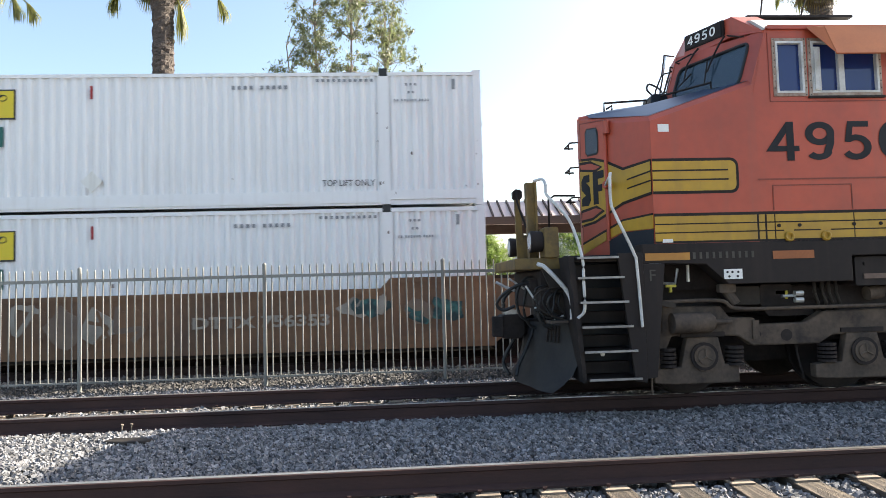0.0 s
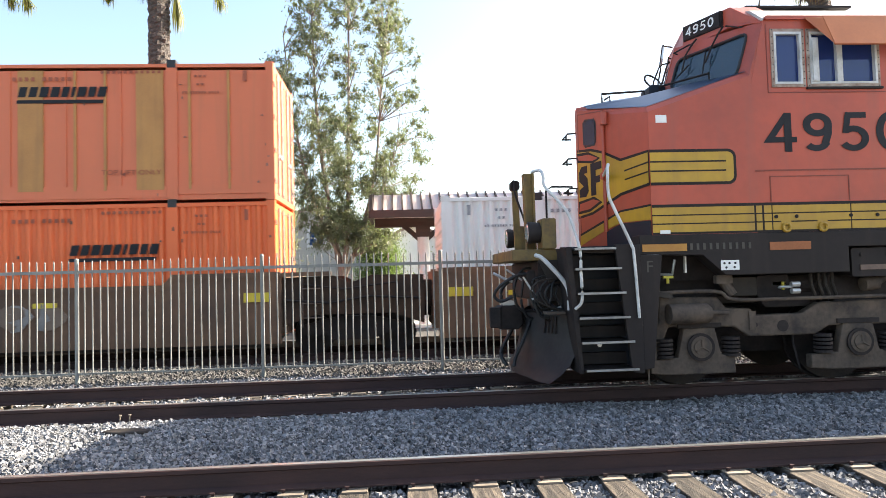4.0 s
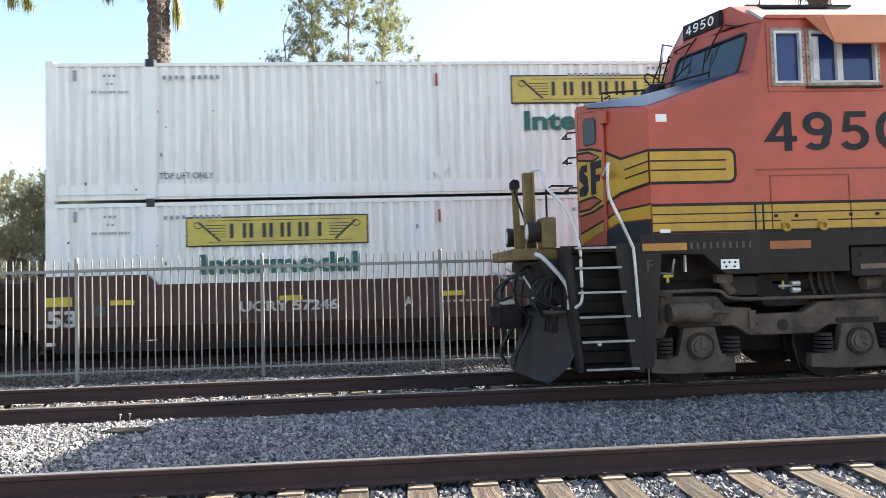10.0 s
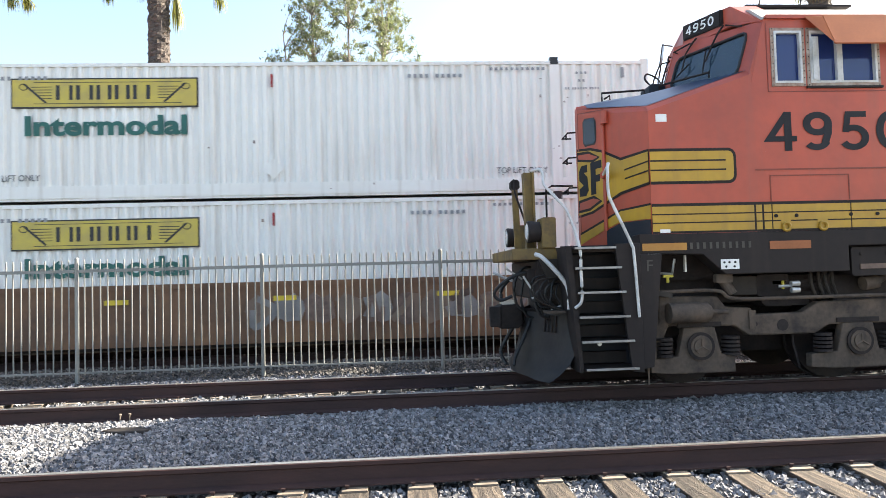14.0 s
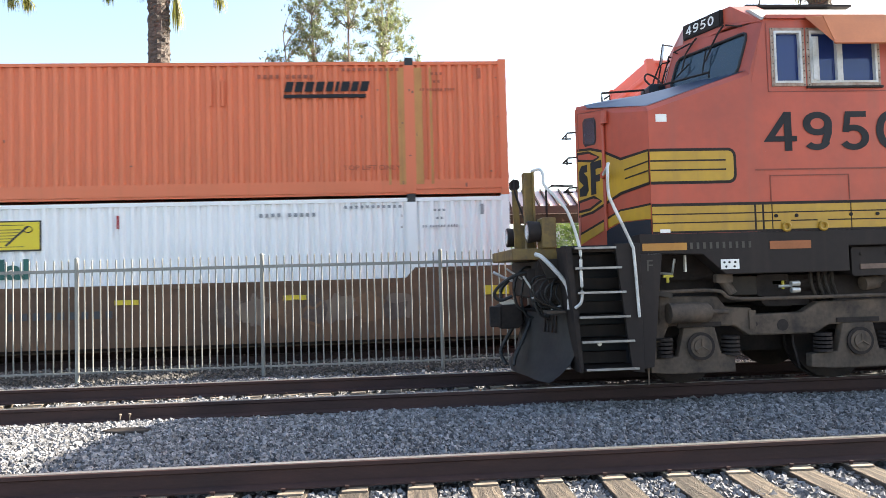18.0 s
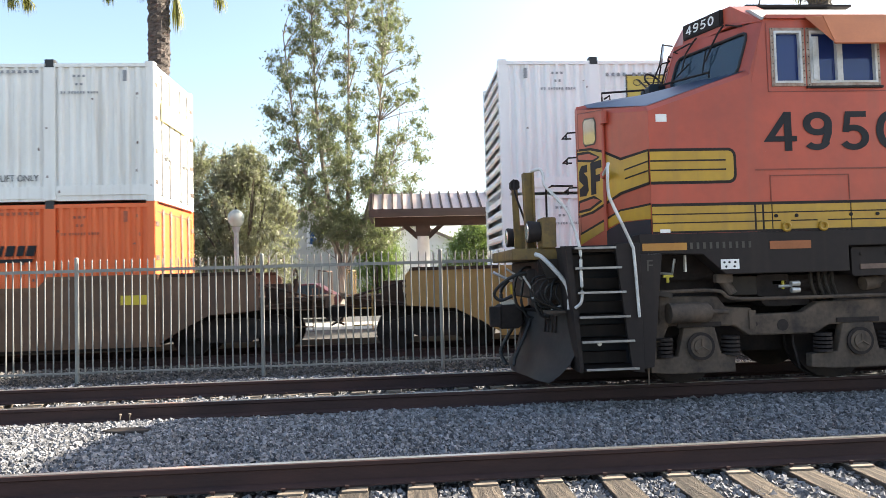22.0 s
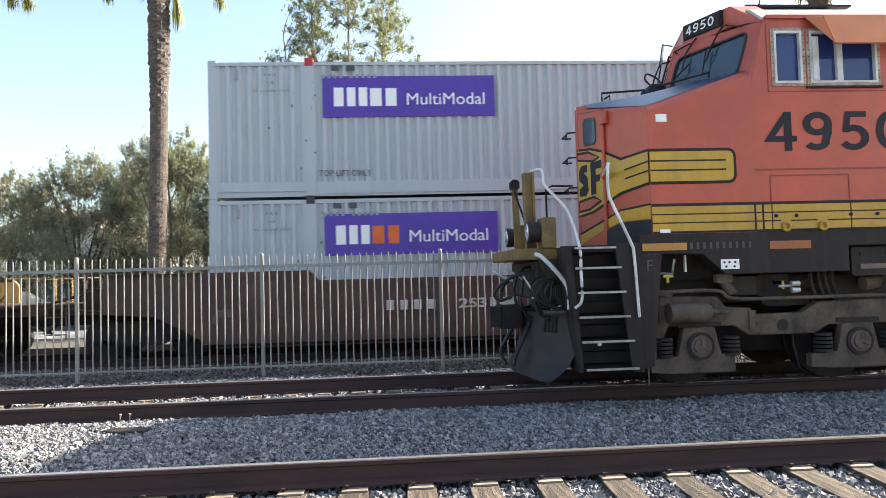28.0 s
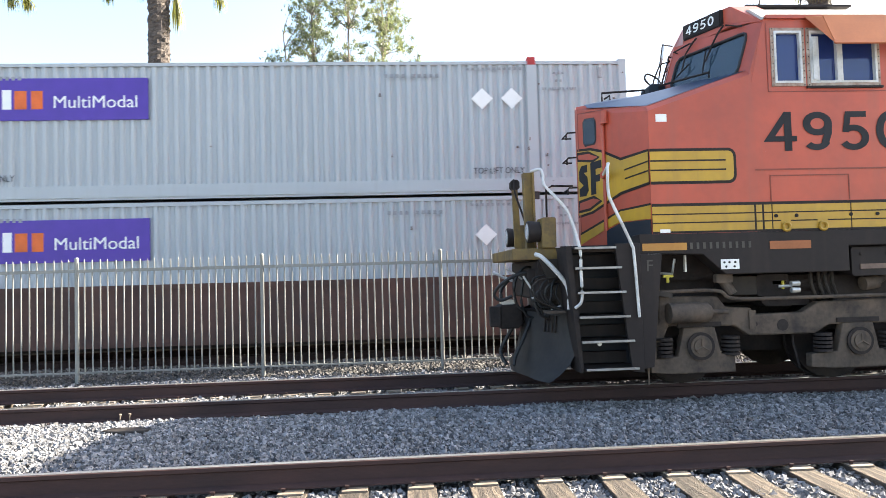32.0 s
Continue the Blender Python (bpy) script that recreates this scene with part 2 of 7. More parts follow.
def text_mesh(body, height, material, depth=0.004, spacing=1.0, bold=0.0, fit=None):
    """Lettering as a mesh in the x-z plane facing -y, from its lower left corner; fit: total width."""
    key = (body, height, material.name, fit)
    if key in TEXTS:
        return TEXTS[key]
    cu = bpy.data.curves.new("lettering", "FONT")
    cu.body, cu.size, cu.extrude, cu.space_character, cu.offset = body, 1.0, 0.001, spacing, bold
    cu.resolution_u = 4
    tmp = bpy.data.objects.new("lettering", cu)
    me = bpy.data.meshes.new_from_object(tmp)
    bpy.data.objects.remove(tmp)
    co = np.array([v.co[:] for v in me.vertices])
    lo, hi = co.min(0), co.max(0)
    s = height / (hi[1] - lo[1])
    sx = fit / (hi[0] - lo[0]) if fit else s
    for v in me.vertices:
        v.co = ((v.co.x - lo[0]) * sx, -0.5 * depth if v.co.z > 0 else 0.5 * depth, (v.co.y - lo[1]) * s)
    me.materials.clear()
    me.materials.append(material)
    TEXTS[key] = me
    return me


# ---- ground and tracks ----
YN, YL, YT = 4.612, 8.993, 15.313      # track centres: near, locomotive, moving train
ZT = -0.15                             # rail top of the train's track
FY = 11.5                              # fence line


def ground_z(y):
    prof = ((-400, -0.32), (2.9, -0.32), (3.4, -0.27), (5.6, -0.27), (6.4, -0.32), (7.2, -0.25), (8.12, -0.225), (8.3, -0.25), (10.2, -0.25), (10.9, -0.225), (13.2, -0.215), (13.8, -0.38), (17.0, -0.40), (17.6, -0.25), (900, -0.25))
    for (a, za), (b, zb) in zip(prof, prof[1:]):
        if y <= b:
            return za + (zb - za) * (y - a) / (b - a)
    return -0.25


gm = M()
ys = [-400, -40, -8, 2.9, 3.4, 4.5, 5.6, 6.4, 7.2, 8.12, 8.3, 9, 10.2, 10.9, 13.2, 13.8, 15.3, 17.0, 17.6, 24, 40, 120, 900]
xs = [-900, -120, -40, -20, -8, 0, 8, 20, 40, 120, 900]
gm.add([(x, y, ground_z(y)) for y in ys for x in xs],
       [(j * len(xs) + i, j * len(xs) + i + 1, (j + 1) * len(xs) + i + 1, (j + 1) * len(xs) + i) for j in range(len(ys) - 1) for i in range(len(xs) - 1)])
tagged(part("ground", gm, GRIT), "grey ballast and gravel ground around the railway tracks", "ground", kind="structure")


def stones(name, x0, x1, y0, y1, per_m2, size, lift, label, seed, material=STONE):
    """Loose angular stones on the ground, one mesh."""
    rs = np.random.RandomState(seed)
    bm = bmesh.new()
    bmesh.ops.create_cube(bm, size=1.32)
    bmesh.ops.triangulate(bm, faces=bm.faces)
    bm.verts.index_update()
    bv = np.array([v.co[:] for v in bm.verts])
    bf = np.array([[v.index for v in f.verts] for f in bm.faces])
    bm.free()
    n = int((x1 - x0) * (y1 - y0) * per_m2)
    P = np.stack([rs.uniform(x0, x1, n), rs.uniform(y0, y1, n)], 1)
    gz = np.array([ground_z(y) for y in P[:, 1]])
    s = size * np.clip(np.exp(rs.normal(0, 0.33, n)), 0.45, 1.9)
    q = rs.normal(size=(n, 4))
    q /= np.linalg.norm(q, axis=1)[:, None]
    w, x, y, z = q.T
    R = np.stack([1 - 2 * (y * y + z * z), 2 * (x * y - z * w), 2 * (x * z + y * w), 2 * (x * y + z * w), 1 - 2 * (x * x + z * z), 2 * (y * z - x * w),
                  2 * (x * z - y * w), 2 * (y * z + x * w), 1 - 2 * (x * x + y * y)], 1).reshape(n, 3, 3)
    V = (bv[None] * (1 + rs.uniform(-0.34, 0.14, (n, len(bv), 1))) + rs.uniform(-0.10, 0.10, (n, len(bv), 3))) * np.array([1.15, 0.92, 0.78])
    V = np.einsum("nij,nkj->nki", R, V) * s[:, None, None]
    bumpz = np.array([noise.noise(Vector((a * 0.9, b * 1.3, 0))) * 0.03 for a, b in P])
    V += np.concatenate([P, (gz + lift + bumpz + rs.uniform(-0.012, 0.018, n))[:, None]], 1)[:, None, :]
    F = (bf[None] + (np.arange(n) * len(bv))[:, None, None]).reshape(-1, 3)
    me = bpy.data.meshes.new(name)
    me.vertices.add(n * len(bv))
    me.vertices.foreach_set("co", V.ravel())
    me.loops.add(F.size)
    me.loops.foreach_set("vertex_index", F.ravel())
    me.polygons.add(len(F))
    me.polygons.foreach_set("loop_start", np.arange(len(F)) * 3)
    me.update()
    me.validate()
    me.shade_flat()
    me.materials.append(material)
    return tagged(new(name, me), label, "ballast", kind="stuff")


stones("ballast_stones", -7.2, 7.6, 5.42, 8.14, 1850, 0.0205, 0.036, "grey angular ballast stones between two tracks", 1)
stones("ballast_stones", -7.0, 7.0, 3.3, 5.30, 1500, 0.0195, 0.026, "sunlit pale ballast stones between weathered ties", 2)
stones("ballast_stones", -10.5, 3.6, 8.36, 9.62, 800, 0.025, 0.008, "ballast stones between the rails of the middle track", 3)
stones("ballast_stones", -12.0, 8.0, 9.85, 11.28, 800, 0.025, 0.02, "ballast stones behind the middle track", 4)
# darker stone colour stands in for shade by the train
stones("ballast_stones", -12.5, 8.0, 11.25, 12.6, 560, 0.028, 0.02, "grey stones at the foot of the fence, coloured dark for the shade there", 6, SHADESTONE)
stones("ballast_stones", -14.0, 9.0, 12.6, 14.3, 400, 0.034, 0.02, "stones beside the far track, coloured dark for the train's shade", 5, SHADESTONE)

RPROF = [(-0.075, -0.185), (0.075, -0.185), (0.075, -0.172), (0.012, -0.150), (0.010, -0.048), (0.036, -0.034), (0.037, -0.004), (0.030, 0.0), (-0.030, 0.0), (-0.037, -0.004), (-0.036, -0.034), (-0.010, -0.048), (-0.012, -0.150), (-0.075, -0.172)]
TIEM = M().box(-0.115, 0.115, -1.28, 1.28, -0.18, 0.0).mesh("tie", TIE, bevel=0.008)
PLATEM = M().box(-0.10, 0.10, -0.17, 0.17, 0.0, 0.013, 0.004).mesh("tie_plate", PLATE)
SPIKEM = M().box(-0.011, 0.011, -0.011, 0.011, 0.0, 0.03).box(-0.016, 0.016, -0.025, 0.013, 0.03, 0.042).mesh("spike", RAILRUST)


def track(yc, z, x0, x1, ta, tb, label, polished=True, step=0.495):
    """Two rails, with ties, plates and spikes between ta and tb."""
    th = thing("railway_track", label, "track", (0, yc, z), kind="structure")
    for s in (-1, 1):
        r = part("rail", M().prism([(s * 0.7525 + a, b) for a, b in RPROF], x0, x1, "x"), RAILRUST, th)
        part("rail_head", M().box(x0, x1, s * 0.7525 - 0.026, s * 0.7525 + 0.026, 0.0005, 0.004), RAILTOP if polished else RAILRUST, r, "polished running surface")
    x, rnd = ta, random.Random(int(yc * 10))
    while x < tb:
        a = rnd.uniform(-0.02, 0.02)
        tie = part("tie", TIEM, TIE, th)
        tie.matrix_basis = pose(x + a, rnd.uniform(-0.04, 0.04), -0.205, 0, 0, rnd.uniform(-1.5, 1.5))
        for s in (-1, 1):
            pl = part("tie_plate", PLATEM, PLATE, th)
            pl.matrix_basis = pose(x + a, s * 0.7525, -0.203)
            for dx in (-0.06, 0.06):
                sp = part("spike", SPIKEM, PLATE, pl)
                sp.matrix_basis = pose(dx, -0.10 if dx < 0 else 0.10, 0.0, 0, 0, 0 if dx < 0 else 180)
        x += step
    return th


track(YN, 0.0, -70, 70, -4.943, 6.3, "nearest railway track with rusty rails on weathered wooden ties", step=0.5094)
track(YL, 0.0, -70, 70, -9.0, 1.6, "middle railway track with rusty rails under the locomotive")
track(YT, ZT, -90, 90, -9.0, 6.0, "far railway track carrying the container train", False)

tagged(part("tie_fragment", M().prism([(-3.28, 7.58), (-3.02, 7.48), (-2.80, 7.50), (-2.72, 7.58), (-2.90, 7.71), (-3.22, 7.73)], -0.27, -0.155, "z"), GRIMY, bevel=0.02), "dark rusty scrap lying on the ballast", "scrap")
for x, y in ((-3.30, 8.13), (-3.20, 8.15)):
    tagged(part("track_spike", M().cyl((x, y, -0.25), (x + 0.01, y, -0.10), 0.008, 6).cyl((x + 0.01, y, -0.10), (x + 0.012, y, -0.088), 0.017, 8), PLATE), "loose upright rusty track spike in the ballast", "spike", group="loose spikes")

# ---- fence ----
fence = thing("fence", "grey-green painted steel picket fence between two tracks", "fence", (0, FY, -0.12))
DOME = [[(0.036 * math.cos(q) * math.cos(k * 0.4488), 0.036 * math.cos(q) * math.sin(k * 0.4488), 1.985 + 0.036 * math.sin(q)) for k in range(14)] for q in (0.0, 0.35, 0.8, 1.2, 1.5)]
POSTM = M().cyl((0, 0, -0.25), (0, 0, 1.985), 0.033, 14).loft(DOME).mesh("post", FENCE, smooth=True)
PICKM = M().cyl((0, 0, 0.06), (0, 0, 1.95), 0.0122, 8, caps=False).cyl((0, 0, 1.95), (0, 0, 1.985), 0.0122, 8, 0.003).mesh("picket", FENCE, smooth=True)
PITCH = 3.043
for k in range(-4, 5):
    px = 0.745 + k * PITCH
    part("post", POSTM, FENCE, fence).matrix_basis = pose(px, 0, 0)
    for z in (1.79, 0.10):
        part("rail", M().box(px + 0.03, px + PITCH - 0.03, -0.02, 0.02, z - (0.026 if z > 1 else 0.014), z + (0.026 if z > 1 else 0.014)), FENCE, fence)
    for i in range(1, 24):
        part("picket", PICKM, FENCE, fence).matrix_basis = pose(px + i * PITCH / 24, -0.0 + random.uniform(-0.004, 0.004), random.uniform(-0.008, 0.008), random.uniform(-0.3, 0.3), random.uniform(-0.35, 0.35))


# ---- locomotive ----
loco = thing("locomotive", "orange, yellow and dark green diesel locomotive standing on the middle track", "locomotive", (4.0, YL, 0))


def lp(name, m, material, label="", parent=None, smooth=False, bevel=0.0):
    """A locomotive part given in world coordinates."""
    ob = part(name, m, material, parent or loco, label, smooth, bevel)
    ob.matrix_parent_inverse = Matrix.Translation((-4.0, -YL, 0))
    return ob


def sub(name, m, material, parent, label="", smooth=False, bevel=0.0):
    """A sub-part of a locomotive part, in world coordinates (the part itself sits at its thing's origin)."""
    return part(name, m, material, parent, label, smooth, bevel)


SY = 7.51
W = YL - SY


def nring(x, w, zs, zc, zb):
    e = 0.07 * w / W
    near = [(x, YL - w, zb), (x, YL - w, zs - 0.07), (x, YL - w + e, zs)]
    return near + [(x, YL - w * 0.5, (zs + zc) / 2 + 0.04), (x, YL, zc), (x, YL + w * 0.5, (zs + zc) / 2 + 0.04)] + [(x, 2 * YL - y, z) for x, y, z in near[::-1]]


nose = lp("nose", M().loft([nring(2.52, 0.05, 3.66, 3.68, 1.73), nring(2.96, W, 3.36, 3.80, 1.73), nring(4.222, W, 3.785, 3.98, 1.73)]), ORANGE, "orange tapered short hood")
top = [[(x, y, z + 0.006) for x, y, z in r[2:7]] for r in (nring(2.60, 0.30, 3.625, 3.70, 1), nring(2.975, W, 3.365, 3.805, 1), nring(4.215, W, 3.783, 3.98, 1))]
sub("nose_top", M().loft(top, closed=False), NOSETOP, nose, "dark glossy anti-glare panel", smooth=True)


def cring(x, zs, drop=0.0):
    near = [(x, SY, 1.85), (x, SY, zs), (x, SY + 0.27, zs + 0.20 - drop), (x, YL - 0.6, zs + 0.40 - drop), (x, YL, zs + 0.46 - drop)]
    return near + [(x, 2 * YL - y, z) for x, y, z in near[-2::-1]]


# cab walls with real window openings on the near side
WIN = [(4.515, 4.865, 3.60, 4.235), (4.955, 5.80, 3.60, 4.235), (5.98, 6.35, 3.60, 4.235)]
cuts = [4.11] + [v for w in WIN for v in w[:2]] + [7.1]
zcut = [1.85, 3.60, 4.235, 4.40]


def cab_wall(y0, y1):
    """A wall with three window openings, one connected mesh."""
    m, nx, nz = M(), len(cuts), len(zcut)
    m.v = [(x, y, z) for y in (y0, y1) for x in cuts for z in zcut]
    m.v = [(max(4.222, 4.296 + 0.31 * (z - 4.0)) if x == 4.11 else x, y, z) for x, y, z in m.v]
    at = lambda s, i, k: s * nx * nz + i * nz + k
    full = lambda i, k: 0 <= i < nx - 1 and 0 <= k < nz - 1 and not (k == 1 and i % 2 == 1)
    for i in range(nx - 1):
        for k in range(nz - 1):
            if not full(i, k):
                continue
            for s in (0, 1):
                m.f.append((at(s, i, k), at(s, i + 1, k), at(s, i + 1, k + 1), at(s, i, k + 1)))
            for di, dk, a, b in ((-1, 0, (i, k), (i, k + 1)), (1, 0, (i + 1, k), (i + 1, k + 1)), (0, -1, (i, k), (i + 1, k)), (0, 1, (i, k + 1), (i + 1, k + 1))):
                if not full(i + di, k + dk):
                    m.f.append((at(0, *a), at(0, *b), at(1, *b), at(1, *a)))
    return m


lp("cab_wall", cab_wall(SY, SY + 0.07), ORANGE, "orange cab side wall with windows")
lp("cab_wall", cab_wall(2 * YL - SY - 0.07, 2 * YL - SY), ORANGE, "orange cab side wall with windows")
lp("cab_back", M().box(7.03, 7.1, SY + 0.07, 2 * YL - SY - 0.07, 1.85, 4.4), ORANGE)
# front wall round the two windshields: it leans back and folds back from the middle to the sides
def rounded(quad, r, n=4):
    """A quadrilateral with rounded corners, n + 1 points at each."""
    out = []
    for i in range(4):
        p, a, b = (Vector(quad[k % 4]) for k in (i, i - 1, i + 1))
        p0, p1 = p + (a - p).normalized() * r, p + (b - p).normalized() * r
        for j in range(n + 1):
            t = j / n
            out.append(tuple(p0 * (1 - t) ** 2 + p * 2 * t * (1 - t) + p1 * t * t))
    return out


near_ws = rounded([(7.70, 3.76), (7.70, 4.295), (8.85, 4.335), (8.85, 3.92)], 0.10)
lean = lambda x, z, y=YL: x - 0.245 + 0.335 * abs(YL - y) + (z - 4.0) * 0.31
outer = [(SY + 0.004, 3.60), (SY + 0.004, 4.37), (8.978, 4.55), (8.978, 3.60)]
nw = len(near_ws)
for mirror in (False, True):
    f = (lambda y: 2 * YL - y) if mirror else (lambda y: y)
    wf = M()
    for x in (4.045, 4.10):
        o = len(wf.v)
        wf.v += [(lean(x, z, y), f(y), z) for y, z in outer + near_ws]
        for i in range(4):
            wf.f += [(o + i, o + 4 + 5 * i + j, o + 5 + 5 * i + j) for j in range(4)]
            wf.f.append((o + i, o + (i + 1) % 4, o + 4 + 5 * ((i + 1) % 4), o + 8 + 5 * i))
    k = 4 + nw
    wf.f += [(i, (i + 1) % 4, k + (i + 1) % 4, k + i) for i in range(4)] + [(4 + i, 4 + (i + 1) % nw, k + 4 + (i + 1) % nw, k + 4 + i) for i in range(nw)]
    lp("front_wall", wf, ORANGE)
wf = M().box(4.035, 4.10, 8.978, 2 * YL - 8.978, 3.6, 4.55)
wf.v = [(lean(x, z, y), y, z) for x, y, z in wf.v]
lp("windshield_post", wf, ORANGE)
for mirror in (False, True):
    f = (lambda y: 2 * YL - y) if mirror else (lambda y: y)
    wm = M().prism([(f(y), z) for y, z in near_ws], 4.055, 4.065, "x")
    wm.v = [(lean(x, z, y), y, z) for x, y, z in wm.v]
    ws = lp("windshield", wm, GLASS, "blue-tinted windshield")
    fr = [(lean(4.042, z, y), f(y), z) for y, z in near_ws]
    g = M()
    g.tube(fr + fr[:1], 0.020, 8)
    sub("gasket", g, RUBBER, ws, "black rubber gasket")
    for pts, r in (([(4.217, 8.083, 4.522), (4.169, 8.145, 4.435), (4.113, 8.194, 4.306), (4.034, 8.237, 4.10)], 0.012), ([(4.07, 8.281, 4.262), (3.989, 8.235, 3.951)], 0.010),
                   ([(4.075, 8.53, 4.52), (4.036, 8.585, 4.47), (3.967, 8.656, 4.337), (3.90, 8.63, 4.11)], 0.012), ([(3.958, 8.53, 4.172), (3.856, 8.719, 4.046)], 0.010),
                   ([(4.31, 7.80, 4.405), (4.27, 7.814, 4.405), (4.225, 8.035, 4.505), (4.26, 8.035, 4.50)], 0.011), ([(3.97, 8.90, 4.43), (3.915, 8.90, 4.45), (4.018, 8.633, 4.476), (4.06, 8.633, 4.47)], 0.011)):
        sub("wiper", M().tube([(x, f(y), z) for x, y, z in pts], r, 6), BLACK, ws)
roof = [cring(x, 4.40, d)[1:8] for x, d in ((4.40, 0.0), (7.1, 0.0))]
lp("cab_roof", M().loft([r + [(r[0][0], r[-1][1], 4.38), (r[0][0], r[0][1], 4.38)] for r in roof]), ROOFGREY, "pale grey cab roof")
vee = lambda y: 4.12 + 0.18 * abs(YL - y)
hy = [(7.53, 4.37), (7.62, 4.44), (8.05, 4.755), (YL, 4.865)]
hy = hy + [(2 * YL - y, z) for y, z in hy[-2::-1]]
hlow = [z - (0.02, 0.06, 0.28, 0.345)[min(k, 6 - k)] for k, (y, z) in enumerate(hy)]
hd = [[(vee(y) + dx, y, z - dz) for y, z in hy] + [((max(lean(4.035, hlow[k], hy[k][0]), vee(hy[k][0]) - 0.035) if dx == 0 else 4.55 + dx), hy[k][0], hlow[k]) for k in range(6, -1, -1)] for dx, dz in ((0, 0), (0.35, 0), (0.50, 0.10))]
lp("header", M().loft(hd), ORANGE, "orange header above the windshields", bevel=0.008)
lp("gutter", M().box(4.42, 7.1, SY - 0.035, SY + 0.02, 4.375, 4.42, 0.01), ORANGE)
# number board on the near side of the header, following its angled face
def vface(y, z, off):
    return (vee(y) - off * 0.984, y - off * 0.177, z)


def board(pts, d0, d1):
    m = M()
    return m.add([vface(y, z, d1) for y, z in pts] + [vface(y, z, d0) for y, z in pts], [(0, 1, 2, 3), (7, 6, 5, 4)] + [(i, i + 4, (i + 1) % 4 + 4, (i + 1) % 4) for i in range(4)])


nb = lp("number_board", board([(8.955, 4.64), (8.955, 4.825), (8.19, 4.745), (8.19, 4.56)], -0.01, 0.05), BLACK, "black number board")
sub("rim", board([(8.97, 4.625), (8.97, 4.84), (8.175, 4.76), (8.175, 4.545)], -0.01, 0.035), LGREEN, nb)
digits(nb, "4950", vface(8.885, 4.668, 0.055), (Matrix.Rotation(math.atan2(-1, 0.18), 3, "Z") @ Matrix.Rotation(radians(5.8), 3, "Y")), 0.122, 0.125, 0.160, WHITE)
# side windows: frame strips and panes
for x0, x1, z0, z1 in WIN:
    fr = M()
    for a in ((x0 - 0.035, x0 + 0.02, z0 - 0.035, z1 + 0.035), (x1 - 0.02, x1 + 0.035, z0 - 0.035, z1 + 0.035), (x0 + 0.02, x1 - 0.02, z0 - 0.035, z0 + 0.02), (x0 + 0.02, x1 - 0.02, z1 - 0.02, z1 + 0.035)):
        fr.box(a[0], a[1], SY - 0.012, SY + 0.03, a[2], a[3])
    wnd = lp("cab_window", fr, WORNFRAME, "riveted worn window frame", bevel=0.004)
    inn = M()
    for a in ((x0 + 0.004, x0 + 0.030, z0 + 0.004, z1 - 0.004), (x1 - 0.030, x1 - 0.004, z0 + 0.004, z1 - 0.004), (x0 + 0.030, x1 - 0.030, z0 + 0.004, z0 + 0.030), (x0 + 0.030, x1 - 0.030, z1 - 0.030, z1 - 0.004)):
        inn.box(a[0], a[1], SY - 0.018, SY + 0.036, a[2], a[3])
    sub("inner_frame", inn, RAILWHITE, wnd, "white inner window frame")
    sub("pane", M().box(x0 + 0.02, x1 - 0.02, SY + 0.035, SY + 0.043, z0 + 0.02, z1 - 0.02), SIDEGLASS, wnd, "dark blue-tinted glass")
    if x1 - x0 > 0.6:
        sub("mullion", M().box(5.295, 5.365, SY - 0.014, SY + 0.05, z0 + 0.02, z1 - 0.02), RAILWHITE, wnd)
        sub("sliding_sash", M().box(4.965, 5.06, SY - 0.03, SY + 0.02, z0 + 0.03, z1 - 0.08).box(4.975, 5.02, SY - 0.05, SY + 0.0, z0 + 0.04, z1 - 0.12), RAILWHITE, wnd)
        sub("sill", M().box(x0 - 0.05, x1 + 0.05, SY - 0.03, SY, z0 - 0.06, z0 - 0.035), BLACK, wnd)
    rv = M()
    for i in range(9):
        zz = z0 - 0.02 + i * (z1 - z0 + 0.04) / 8
        for xx in (x0 - 0.015, x1 + 0.015):
            rv.cyl((xx, SY - 0.016, zz), (xx, SY - 0.010, zz), 0.007, 6)
    sub("rivet_row", rv, BLACK, wnd)
lp("awning", M().prism([(SY - 0.036, 4.395), (SY - 0.05, 4.405), (SY - 0.25, 4.005), (SY - 0.235, 3.995)], 5.12, 6.15, "x").add([(4.90, SY - 0.04, 4.395), (5.12, SY - 0.046, 4.402), (5.12, SY - 0.246, 4.002), (4.90, SY - 0.045, 4.38), (5.12, SY - 0.06, 4.38)], [(0, 1, 2), (0, 2, 3), (2, 4, 3), (0, 3, 4, 1)]), AWN, "orange-brown sun awning over the window")
ac = lp("roof_cooler", M().box(4.80, 6.30, YL - 0.42, YL + 0.42, 4.965, 4.995), LGREEN, "dark flat air-conditioner cover on the roof")
for x in (5.0, 6.0):
    sub("stand", M().box(x, x + 0.06, YL - 0.3, YL + 0.3, 4.80, 4.965), BLACK, ac)
lp("antenna", M().cyl((5.05, YL - 0.3, 4.99), (5.1, YL - 0.3, 5.30), 0.012, 6).cyl((5.6, YL - 0.35, 4.99), (5.7, YL - 0.35, 5.3), 0.010, 6), BLACK)


def dec(name, poly, material, lift=0.004, parent=None, label=""):
    """Flat paint on the near side: polygon in x, z."""
    return lp(name, M().prism(poly, SY - lift, SY + 0.002, "y"), material, label, parent)


